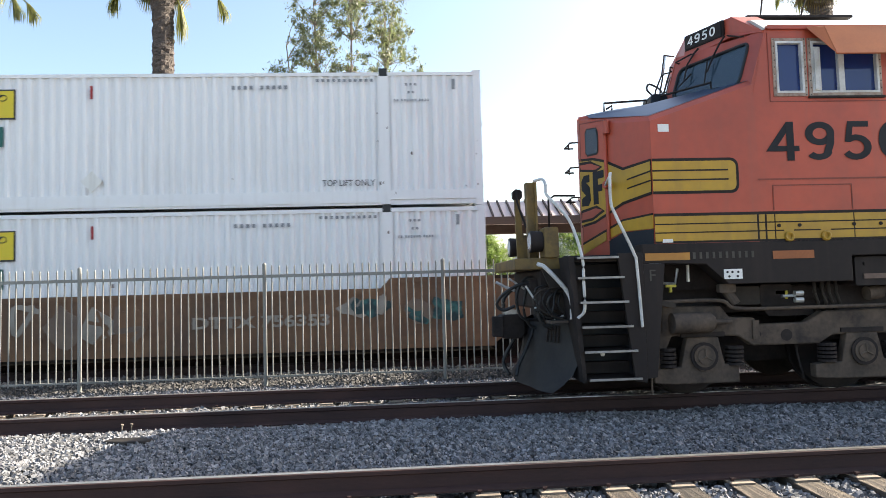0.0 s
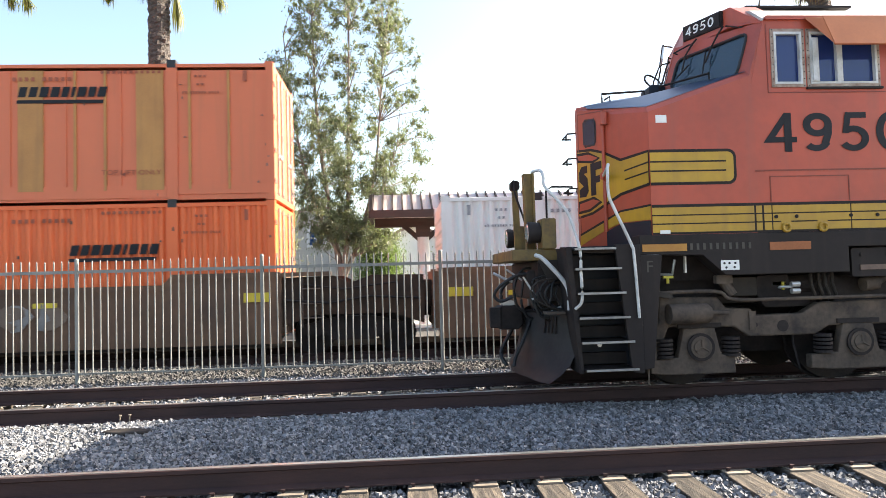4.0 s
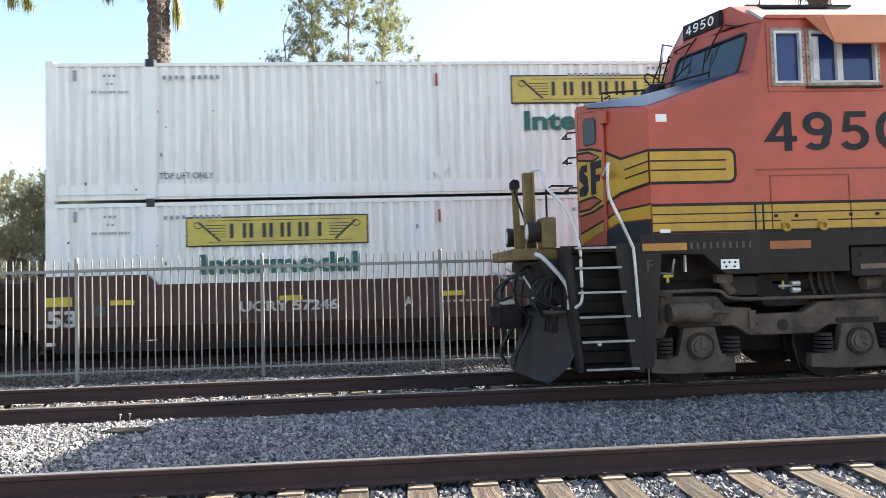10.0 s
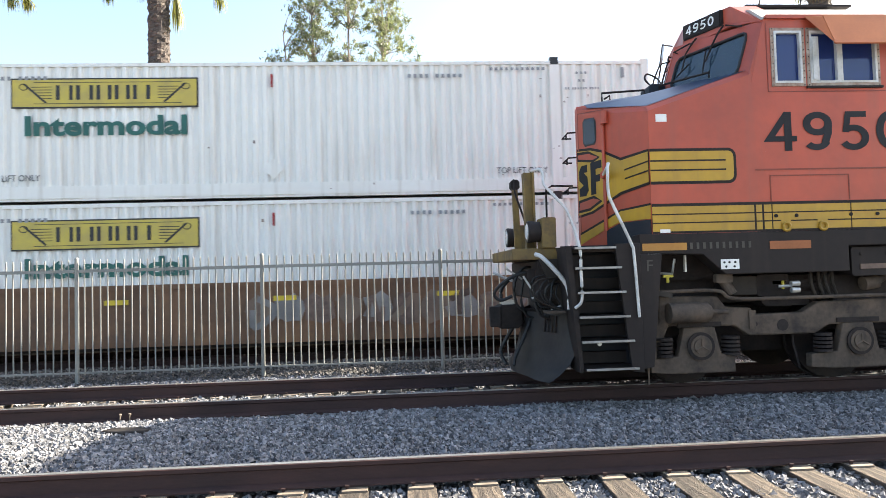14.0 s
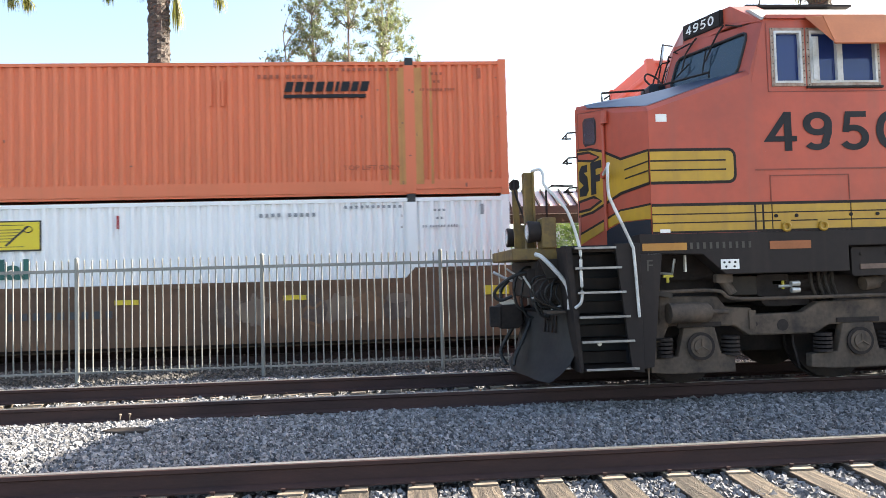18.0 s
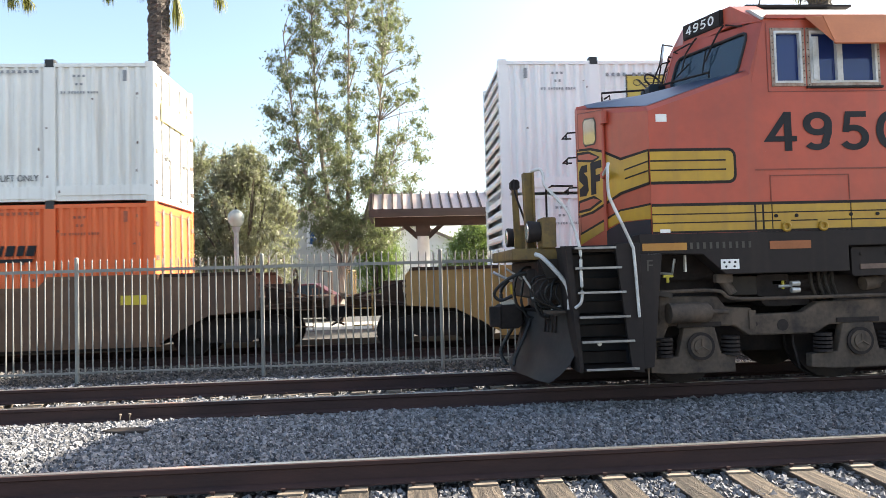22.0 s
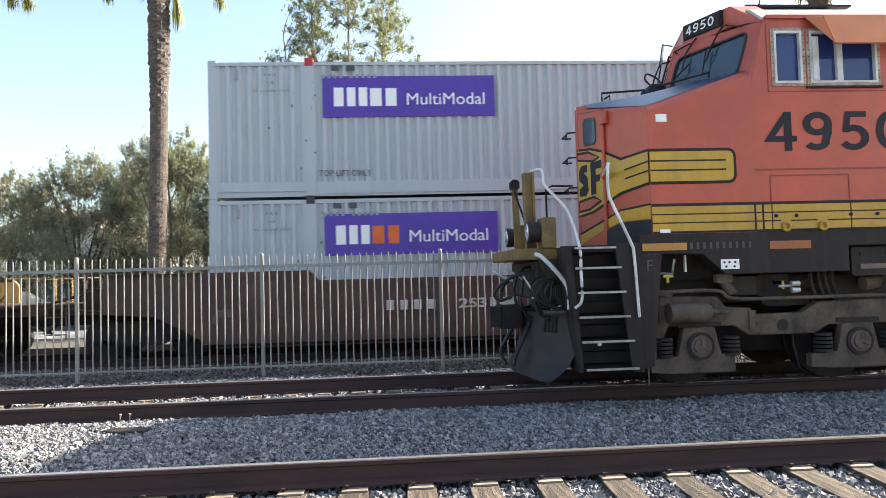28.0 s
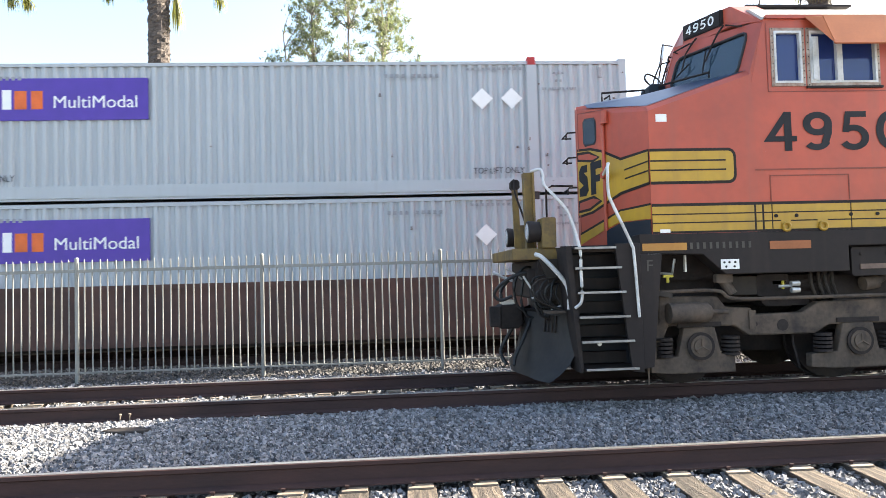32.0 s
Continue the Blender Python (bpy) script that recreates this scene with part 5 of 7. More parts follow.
def container(label, material, style, lock=SIGNBLK, pitch=0.22, flatside=False, corner=None):
    c = thing("shipping_container", label, "container", group="containers on the train")
    body = lambda key, make, mt=material: part(key, cm(key, make, mt), mt, c)
    if flatside:
        body("side_panel", lambda: flat_wall_mesh(-1)).name = "side_wall"
    else:
        body("side_wall", lambda: wall_mesh(-1, pitch))
    part("side_wall", cm("far_wall", lambda: wall_mesh(1, pitch), material), material, c)
    body("roof", lambda: M().box(0.05, CL - 0.05, -CW + 0.05, CW - 0.05, 2.82, 2.885))
    body("floor", lambda: M().box(0.05, CL - 0.05, -CW + 0.03, CW - 0.03, 0.10, 0.18))
    for s in (-1, 1):
        part("top_rail", cm("top_rail%d" % s, lambda: M().box(0.15, CL - 0.15, min(s * CW, s * (CW - 0.06)), max(s * CW, s * (CW - 0.06)), 2.80, 2.870), material), material, c).name = "top_rail"
        part("bottom_rail", cm("bottom_rail%d" % s, lambda: M().box(2.2, CL - 2.2, min(s * (CW - 0.005), s * (CW - 0.06)), max(s * (CW - 0.005), s * (CW - 0.06)), 0.08, 0.33).box(0.16, 1.97, min(s * (CW - 0.005), s * (CW - 0.06)), max(s * (CW - 0.005), s * (CW - 0.06)), 0.14, 0.34).box(CL - 1.97, CL - 0.16, min(s * (CW - 0.005), s * (CW - 0.06)), max(s * (CW - 0.005), s * (CW - 0.06)), 0.14, 0.34).box(0.15, CL - 0.15, min(s * (CW - 0.03), s * (CW - 0.08)), max(s * (CW - 0.03), s * (CW - 0.08)), 0.03, 0.15), material), material, c).name = "bottom_rail"
        for x in (0.0, CL - 0.178):
            for z in (-0.002, CH - 0.122):
                part("corner_fitting", cm("fitting", lambda: M().box(0, 0.178, -0.081, 0.081, 0, 0.124, 0.006), corner if corner and x > 1 < z else material), corner if corner and x > 1 < z else material, c).matrix_basis = pose(x - 0.002 + (0.004 if x > 1 else 0), s * (CW - 0.078), z)
        for x in (0.0, CL - 0.16):
            part("corner_post", cm("post%d%d" % (s, x > 1), lambda: M().box(x, x + 0.16, min(s * CW, s * (CW - 0.16)), max(s * CW, s * (CW - 0.16)), 0.0, CH), material), material, c).name = "corner_post"
        for x in (2.085, CL - 2.085):
            part("lift_post", cm("lift%d%d" % (s, x > 3), lambda: M().box(x - 0.11, x + 0.11, min(s * (CW + 0.002), s * (CW - 0.05)), max(s * (CW + 0.002), s * (CW - 0.05)), 0.05, 2.875), material), material, c).name = "lift_post"
            part("lift_casting", cm("cast%d%d" % (s, x > 3), lambda: M().box(x - 0.09, x + 0.09, min(s * (CW + 0.004), s * (CW - 0.16)), max(s * (CW + 0.004), s * (CW - 0.16)), 2.79, 2.955), lock), lock, c, "dark corner lock").name = "lift_casting"
    body("end_door", lambda: end_door(material))
    body("front_wall", lambda: M().box(0.02, 0.06, -CW + 0.1, CW - 0.1, 0.1, 2.8))
    prof = [(0.02, 0.16)] + [q for i in range(9) for q in ((0.02, 0.28 + i * 0.27), (-0.012, 0.32 + i * 0.27), (-0.012, 0.40 + i * 0.27), (0.02, 0.44 + i * 0.27))] + [(0.02, 2.74)]
    part("ribbed_front", cm("front_ribs", lambda: M().prism(prof + [(0.03, 2.74), (0.03, 0.16)], -CW + 0.16, CW - 0.16, "y"), material), material, c)
    for y in (-0.85, -0.36, 0.36, 0.85):
        part("lock_rod", cm("lock_rod", lambda: [m.box(-0.012, 0.022, -0.035, 0.035, z, z + 0.07) for m in [M().cyl((0.012, 0, 0.12), (0.012, 0, 2.78), 0.022, 8)] for z in (0.18, 0.8, 1.5, 2.2, 2.65)][0], ZINC), ZINC, c).matrix_basis = pose(CL, y, 0)
    part("door_gasket", cm("door_gasket", lambda: M().box(CL - 0.012, CL - 0.004, -1.15, -1.125, 0.14, 2.72).box(CL - 0.012, CL - 0.004, 1.125, 1.15, 0.14, 2.72).box(CL - 0.012, CL - 0.004, -0.018, 0.018, 0.14, 2.72).box(CL - 0.012, CL - 0.004, -1.12, 1.12, 2.70, 2.722).box(CL - 0.012, CL - 0.004, -1.12, 1.12, 0.14, 0.165), GASKET), GASKET, c)
    for y in (-0.60, 0.60):
        part("lock_handle", cm("lock_handle", lambda: M().box(-0.005, 0.03, -0.26, 0.26, 0.98, 1.02).box(-0.01, 0.03, -0.05, 0.05, 0.93, 1.07), ZINC), ZINC, c).matrix_basis = pose(CL, y, 0)
    for y in (-1.17, 1.17):
        for z in (0.4, 1.05, 1.75, 2.45):
            part("hinge", cm("hinge", lambda: M().box(-0.012, 0.012, -0.09, 0.09, -0.05, 0.05, 0.004), FITTING), FITTING, c).matrix_basis = pose(CL, y, z)
    part("door_frame", cm("door_frame", lambda: M().box(CL - 0.1, CL - 0.002, -CW + 0.16, CW - 0.16, 2.72, 2.86).box(CL - 0.1, CL - 0.002, -CW + 0.16, CW - 0.16, 0.02, 0.14), material), material, c)
    rs = random.Random(label + str(len(TRAIN)))
    k = M()
    for i in range(26):
        x, z = rs.choice((2.085, CL - 2.085, CL - 0.1, rs.uniform(0.3, 15.8))) + rs.uniform(-0.35, 0.30), rs.uniform(0.05, 2.6)
        w, h = rs.uniform(0.008, 0.045), rs.uniform(0.01, 0.09)
        if 0.02 < x < CL - 0.06:
            k.prism([(x, z), (x + w, z + rs.uniform(-0.01, 0.01)), (x + w * 0.8, z + h), (x + w * 0.1, z + h * 0.8)], -CW - 0.006, -CW + 0.02, "y")
    tagged(part("scuffing", k, FITTING, c), kind="stuff")
    style(c)
    return c


def stencil(c, mt=GREYTXT, lift=True, both=True, faint=None):
    """Small unreadable markings and the lifting note."""
    faint = faint or FAINTG
    if lift:
        word(c, "lettering", "TOP LIFT ONLY", 2.26, 0.44, 0.13, mt, 1.10)
        word(c, "lettering", "TOP LIFT ONLY", CL - 3.40, 0.44, 0.13, mt, 1.10)
    for x in (10.9, 2.35 if both else 11.2):
        bars(c, "stencil_line", x, x + 1.15, 2.52, 2.60, [1, 1, 1, 1, -0.6, 1, 1, 1, 1, 1], faint)
    bars(c, "stencil_line", CL - 3.5, CL - 2.3, 2.67, 2.73, [1] * 11, faint)
    bars(c, "stencil_line", 1.15, 1.4, 2.58, 2.63, [1, 1, 1], faint)
    bars(c, "stencil_line", CL - 1.62, CL - 1.38, 2.58, 2.63, [1, 1, 1], faint)
    for x in (0.92, CL - 1.86):
        bars(c, "stencil_line", x + 0.29, x + 0.43, 2.41, 2.46, [1, 1], faint)
        bars(c, "stencil_line", x, x + 0.74, 2.24, 2.29, [1, 1, -0.4, 1, 1, 1, 1, 1, 1, -0.3, 1, 1, 1, 1], faint)
    flat(c, "vent", rect(CL - 0.62, CL - 0.55, 2.50, 2.72), faint)
    flat(c, "vent", rect(0.55, 0.62, 2.50, 2.72), faint)


def st_sign_side(faded=False, intermodal=True, board=True, shift=0.0):
    def f(c):
        stencil(c)
        if board:
            x0, x1, z0, z1 = 2.82 + shift, 6.50 + shift, 1.97, 2.53
            b = flat(c, "sign_board", rect(x0 - 0.03, x1 + 0.03, z0 - 0.03, z1 + 0.03), SIGNBLK, -CW - 0.002)
            part("sign_field", M().prism(rect(x0, x1, z0, z1), -CW - 0.006, -CW, "y"), (SIGNY, SIGNOLD, mat("sign_pale", (0.66, 0.64, 0.46), 0.55, col2=(0.56, 0.54, 0.40), bump=0))[int(faded)], b, "yellow sign with dark bars")
            line = lambda pts: part("scroll_line", M().prism(pts, -CW - 0.009, -CW - 0.004, "y"), SIGNBLK, b)
            for zz in (z0 + 0.055, z1 - 0.065):
                line(rect(x0 + 0.42, x1 - 0.30, zz, zz + 0.012))
            for xa, d in ((x0 + 0.16, 1), (x1 - 0.16, -1)):
                for i in range(5):
                    line([(xa + d * (0.20 + i * 0.04), z0 + 0.40 - i * 0.06), (xa + d * 0.62, z0 + 0.40 - i * 0.06), (xa + d * 0.62, z0 + 0.415 - i * 0.06), (xa + d * (0.20 + i * 0.04), z0 + 0.415 - i * 0.06)])
                line([(xa + d * 0.05, z1 - 0.10), (xa + d * 0.09, z1 - 0.08), (xa + d * 0.52, z0 + 0.09), (xa + d * 0.48, z0 + 0.07)])
                ring = [(xa + d * (0.06 + 0.085 * math.cos(q * 0.6283)), z1 - 0.15 + 0.065 * math.sin(q * 0.6283)) for q in range(11)]
                part("scroll", M().tube([(x, -CW - 0.008, z) for x, z in ring], 0.010, 5), SIGNBLK, b)
            bars(b, "wordmark", x0 + 0.86, x1 - 0.84, z0 + 0.14, z1 - 0.12, [0.32, -0.25, 0.30, 0.34, -0.25, 0.32, 0.32, -0.1, 0.32, 0.32, -0.1, 0.32, 0.32, -0.25, 0.34, -0.15], SIGNBLK, y=-CW - 0.011)
        if intermodal:
            word(c, "lettering", "Intermodal", 3.06 + shift, 1.36, 0.42, GREENTXT, 3.24, 0.035)
        flat(c, "red_mark", rect(8.02, 8.06, 2.35, 2.62), RUSTRED)
        diamond(c, 8.05, 0.62, 0.22, C_OLD)
    return f


def st_slanted_bars(c):
    stencil(c, lift=False)
    bars(c, "wordmark", 5.9, 10.2, 1.44, 2.18, [1, 1.5, 0.5, 0.9, 1.0], BLUETXT, 0.22)
    bars(c, "wordmark", 13.9, 14.3, 1.9, 2.3, [1, 1], BLUETXT)


def st_plain_side(z=2.05, dia=True, patches=(), old=False, wx=12.02, seams=()):
    def f(c):
        stencil(c, DARKTEXT, lift=False, faint=FAINTO)
        word(c, "lettering", "TOP LIFT ONLY", CL - 3.5, 0.56, 0.10, FAINTO, 1.2)
        bars(c, "wordmark", wx, wx + 1.74, z - 0.11, z + 0.10, [0.8, 0.8, 0.85, 0.85, 0.7, 0.35, 0.85, 0.7, 0.85], DARKTEXT, 0.05)
        flat(c, "mark_underline", [(wx - 0.02, z - 0.24), (wx + 1.70, z - 0.24), (wx + 1.71, z - 0.17), (wx - 0.01, z - 0.17)], DARKTEXT, -CW - 0.006)
        if dia:
            diamond(c, 8.0, 2.08 if dia is True else 1.9, 0.25)
            if dia is True:
                diamond(c, 8.0, 0.86, 0.25)
        if not old:
            for i in range(24):
                flat(c, "reflector", rect(0.25 + i * 0.66, 0.55 + i * 0.66, 0.17, 0.215), REFLECT)
        for x0, w in patches:
            flat(c, "stained_panel", rect(x0, x0 + w, 0.24, 2.74), mat("stain_ochre", (0.50, 0.24, 0.07), 0.6, col2=(0.36, 0.16, 0.05), scale=1.5, streak=((0.25, 0.12, 0.05), 0.6)), -CW + 0.0, label="ochre weathered panel")
        for x in seams:
            flat(c, "ochre_seam", rect(x, x + 0.05, 0.24, 2.74), mat("stain_ochre", (0.50, 0.24, 0.07), 0.6), -CW - 0.001)
        for x in (9.9, 10.15):
            flat(c, "vent", rect(x, x + 0.05, 1.95, 2.5), C_RUST)
    return f


def st_fedex(dias=((12.98, 2.06), (13.62, 2.06)), panel=True, warm=True):
    def f(c):
        stencil(c)
        if panel:
            p = flat(c, "logo_panel", rect(2.36, 6.02, 1.69, 2.56), PURPLE, label="purple panel with plain marks")
            bars(p, "wordmark", 2.60, 3.30, 1.92, 2.32, [0.8, 0.7, 0.7], PLAINW)
            bars(p, "wordmark", 3.36, 3.92, 1.92, 2.30, [0.8, 0.75], BRIGHTO if warm else PLAINW)
            word(p, "lettering", "MultiModal", 4.14, 1.94, 0.25, PLAINW, 1.66)
        for x, z in dias:
            diamond(c, x, z, 0.23)
        bars(c, "stencil_line", 2.55, 3.05, 2.68, 2.8, [1, 1], GREYTXT)
    return f


def st_robinson(c):
    stencil(c, PLAINW, lift=False, faint=mat("faded_on_blue", (0.16, 0.36, 0.66), 0.6, bump=0))
    bars(c, "wordmark", 9.5, 12.7, 1.58, 1.94, [0.8, 0.2, 0.8, 0.2, -0.3, 0.9, 0.9, 0.9, 0.35, 0.9, 0.9, 0.9, 0.9], PLAINW)
    hx = [(8.75 + 0.33 * math.cos(radians(30 + 60 * i)), 1.9 + 0.33 * math.sin(radians(30 + 60 * i))) for i in range(6)]
    m = M()
    for i in range(6):
        (a, b), (d, e) = hx[i], hx[(i + 1) % 6]
        m.cyl((a, -CW - 0.006, b), (d, -CW - 0.006, e), 0.022, 6)
        m.cyl((a, -CW - 0.006, b), (8.75, -CW - 0.006, 1.9), 0.016, 6)
    part("hexagon_mark", m, PLAINW, c)
    for x in (0.75, 0.98, 14.6, 14.9):
        flat(c, "vent", rect(x, x + 0.09, 2.38, 2.62), STRAP)


def end_sign(c, z=1.75, h=0.42):
    part("end_sign", M().box(CL + 0.034, CL + 0.04, -0.95, 0.75, z, z + h), mat("sign_bleached", (0.80, 0.68, 0.24), 0.5, col2=(0.72, 0.62, 0.30), scale=4, streak=((0.45, 0.38, 0.2), 0.4), bump=0), c, "yellow sign on the doors")


def door_stripes(c):
    # yellow strips paint streaks of sunlight on the doors
    for y in (-1.0, -0.6, 0.0, 0.5, 0.95):
        part("door_stripe", M().box(CL - 0.008, CL + 0.006, y - 0.14, y + 0.14, 0.5, 2.6), SIGNY, c)


# well cars
def wheelset_mesh():
    m = M()
    for s in (-1, 1):
        m.cyl((0, s * 0.70 - 0.06, 0), (0, s * 0.70 + 0.06, 0), 0.42, 20).cyl((0, s * 0.77, 0), (0, s * 0.80, 0), 0.16, 12)
    return m.cyl((0, -1.0, 0), (0, 1.0, 0), 0.08, 10)


WHEELM = wheelset_mesh().mesh("wheelset", BLACK, smooth=True)
WHEELS = []


STRIPS = ((0.08, 0.52, 0.19), (1.35, 0.46, 0.10), (4.7, 0.46, 0.10), (8.05, 0.46, 0.10), (11.4, 0.46, 0.10), (CL - 0.62, 0.52, 0.19))


def well_car(label, material, ends, paint=(), strips=STRIPS):
    """One unit; x 0..CL is the container. ends: (left, right) kind: 'j' joint, 'c' coupler, '' none (its neighbour carries the truck)."""
    w = thing("well_car", label, "railway car", group="well cars of the train")
    for s in (-1, 1):
        ya, yb = s * 1.345, s * 1.46
        y0, y1 = min(ya, yb), max(ya, yb)
        low = 0.72 if material is W_BROWN else 0.30
        prof = [(-0.12, low), (1.7, low), (CL - 1.7, low), (CL + 0.12, low), (CL + 0.12, 1.76), (CL - 2.05, 1.76), (CL - 2.25, 1.55), (2.25, 1.55), (2.05, 1.76), (-0.12, 1.76)]
        sw = part("well_side", M().prism(prof, y0, y1, "y"), material, w, "steel well side")
        if material is W_BROWN:
            part("lower_plate", M().prism([(s * 1.46, 0.72), (s * 1.22, 0.30), (s * 1.14, 0.30), (s * 1.36, 0.72)], -0.12, CL + 0.12, "x"), material, sw, "plate turned in below the side")
        for x0, x1, z in ((-0.12, 2.05, 1.76), (CL - 2.05, CL + 0.12, 1.76), (2.25, CL - 2.25, 1.55)):
            part("top_chord", M().box(x0, x1, min(s * 1.345, s * 1.50), max(s * 1.345, s * 1.50), z - 0.10, z + 0.004), material, sw)
        if s < 0:
            for i in range(11):
                x = 0.6 + i * (CL - 1.2) / 10
                part("weld_seam", M().box(x - 0.02, x + 0.02, -1.466, -1.455, low + 0.04, 1.46), material, sw)
            for x, ww, h in strips:
                part("reflector", M().box(x, x + ww, -1.496, -1.468, 1.16, 1.16 + h), mat("reflector_yellow", (0.66, 0.50, 0.03), 0.5, col2=(0.5, 0.36, 0.04)), sw, "yellow reflector strip")
    part("floor_beam", M().box(0.2, CL - 0.2, -1.34, 1.34, 0.24, 0.34).box(4.0, 4.4, -1.4, 1.4, 0.24, 0.36), BLACK, w)
    for side, kind in zip((-1, 1), ends):
        X = (lambda d: -d) if side < 0 else (lambda d: CL + d)
        xa, xb = sorted((X(0.08), X(0.22)))
        part("bulkhead", M().box(xa, xb, -1.34, 1.34, 0.50, 1.70), material, w)
        ln = 3.4 if kind == "c" else 1.56
        xa, xb = sorted((X(0.22), X(ln)))
        em = GRIME
        part("end_platform", M().prism([(X(0.22), 0.95), (X(0.22), 1.52), (X(0.8), 1.52), (X(1.1), 1.22), (X(ln), 1.18), (X(ln), 0.95)], -0.95, 0.95, "y"), GRIME, w)
        part("end_sill", M().box(xa, xb, -0.32, 0.32, 0.72, 1.05), BLACK, w)
        if kind == "c":
            xa, xb = sorted((X(3.0), X(3.4)))
            part("end_walkway", M().box(xa, xb, -1.4, 1.4, 1.14, 1.19), em, w)
            for y in (-1.38, -0.6, 0.6, 1.38):
                part("end_handrail", M().tube([(X(3.32), y, 1.19), (X(3.32), y, 1.75)], 0.016, 6), material, w)
            part("crossover_rail", M().tube([(X(3.32), -1.38, 1.75), (X(3.32), 1.38, 1.75)], 0.016, 6), material, w)
            part("ladder", M().tube([(X(3.2), -1.42, 0.5), (X(3.2), -1.42, 1.4)], 0.014, 6).tube([(X(2.8), -1.42, 0.5), (X(2.8), -1.42, 1.4)], 0.014, 6).tube([(X(3.2), -1.42, 0.6), (X(2.8), -1.42, 0.6)], 0.014, 6).tube([(X(3.2), -1.42, 0.95), (X(2.8), -1.42, 0.95)], 0.014, 6), material, w)
            part("brake_rigging", M().tube([(X(1.0), -0.8, 1.5), (X(1.6), -0.9, 1.45), (X(2.6), -0.9, 1.30)], 0.03, 6).box(*sorted((X(1.3), X(1.75))), -1.1, -0.7, 1.2, 1.45), BLACK, w)
            for ya in (-1.42, 1.36):
                part("end_side_plate", M().prism([(X(0.12), 0.36), (X(0.12), 1.76), (X(1.95), 1.76), (X(2.1), 1.60), (X(2.1), 0.98), (X(1.1), 0.90), (X(0.5), 0.60)], ya, ya + 0.06, "y"), material, w)
                part("end_side_chord", M().box(*sorted((X(0.14), X(1.98))), ya - 0.03, ya + 0.09, 1.70, 1.77), GRIME, w)
            part("air_reservoir", M().cyl((X(1.0), -0.72, 1.42), (X(1.9), -0.72, 1.42), 0.19, 14), GRIME, w, smooth=True)
            part("brake_wheel", M().tube([(X(2.72), -0.55 + 0.26 * math.cos(i * 0.5236), 1.55 + 0.26 * math.sin(i * 0.5236)) for i in range(13)], 0.022, 6).cyl((X(2.72), -0.55, 1.2), (X(2.72), -0.55, 1.6), 0.03, 6), GRIME, w)
            part("brake_box", M().box(*sorted((X(2.15), X(2.62))), -1.0, -0.35, 1.16, 1.50, 0.03), GRIME, w)
            part("diagonal_brace", M().tube([(X(2.1), -1.40, 1.5), (X(3.2), -1.40, 1.2)], 0.03, 6).tube([(X(2.1), -1.40, 1.02), (X(3.2), -1.40, 1.16)], 0.03, 6), GRIME, w)
            part("hanging_hose", M().tube(smoothpath([(X(3.35), -0.45, 1.0), (X(3.5), -0.45, 0.7), (X(3.75), -0.40, 0.55)], 4), 0.028, 6), BLACK, w)
            part("brake_pipe", M().tube([(X(0.3), -1.1, 0.86), (X(1.5), -1.1, 0.90), (X(2.3), -1.15, 0.98), (X(3.3), -1.0, 0.98)], 0.024, 6), GRIME, w)
            part("coupler", M().box(*sorted((X(3.4), X(3.68))), -0.14, 0.14, 0.70, 0.95), BLACK, w)
            tx = X(1.45)
        elif kind == "j":
            tx = X(1.59)
            part("joint_casting", M().cyl((tx, 0, 0.70), (tx, 0, 1.1), 0.35, 16), BLACK, w)
            for ya in (-1.36, 1.30):
                part("joint_skirt", M().prism([(X(0.13), 0.62), (X(0.13), 1.64), (X(1.2), 1.66), (X(1.5), 1.50), (X(2.0), 1.66), (X(3.06), 1.64), (X(3.06), 0.62), (X(2.4), 0.86), (X(0.8), 0.86)], ya, ya + 0.06, "y"), GRIME, w, "grimy plate over the joint")
            part("joint_pipe", M().tube([(X(0.15), -1.40, 1.18), (X(1.1), -1.42, 1.10), (X(1.9), -1.42, 1.22), (X(3.0), -1.40, 1.15)], 0.026, 6).tube([(X(0.5), -1.40, 1.5), (X(1.4), -1.43, 1.38), (X(2.5), -1.40, 1.5)], 0.018, 6), BLACK, w)
            part("joint_ladder", M().tube([(X(0.55), -1.42, 0.6), (X(0.55), -1.42, 1.7)], 0.014, 6).tube([(X(0.95), -1.42, 0.6), (X(0.95), -1.42, 1.7)], 0.014, 6).tube([(X(0.55), -1.42, 0.8), (X(0.95), -1.42, 0.8)], 0.014, 6).tube([(X(0.55), -1.42, 1.1), (X(0.95), -1.42, 1.1)], 0.014, 6).tube([(X(0.55), -1.42, 1.4), (X(0.95), -1.42, 1.4)], 0.014, 6), FITTING, w)
            part("top_angle", M().box(*sorted((X(0.12), X(1.15))), -1.47, -1.36, 1.66, 1.75), material, w)
        else:
            continue
        for s in (-1, 1):
            part("truck_frame", M().prism([(tx - 1.15, 0.42), (tx - 0.62, 0.42), (tx - 0.4, 0.30), (tx + 0.4, 0.30), (tx + 0.62, 0.42), (tx + 1.15, 0.42), (tx + 1.1, 0.62), (tx + 0.35, 0.80), (tx - 0.35, 0.80), (tx - 1.1, 0.62)], s * 1.0 - 0.07, s * 1.0 + 0.07, "y"), BLACK, w)
        part("truck_bolster", M().box(tx - 0.2, tx + 0.2, -1.0, 1.0, 0.40, 0.76).box(tx - 1.2, tx - 0.25, -0.72, -0.5, 0.34, 0.66).box(tx + 0.25, tx + 1.2, -0.72, -0.5, 0.34, 0.66), GRIME, w)
        for d in (-0.89, 0.89):
            ob = part("wheelset", WHEELM, BLACK, w)
            ob.matrix_basis = pose(tx + d, 0, 0.42)
            WHEELS.append((ob, tx + d))
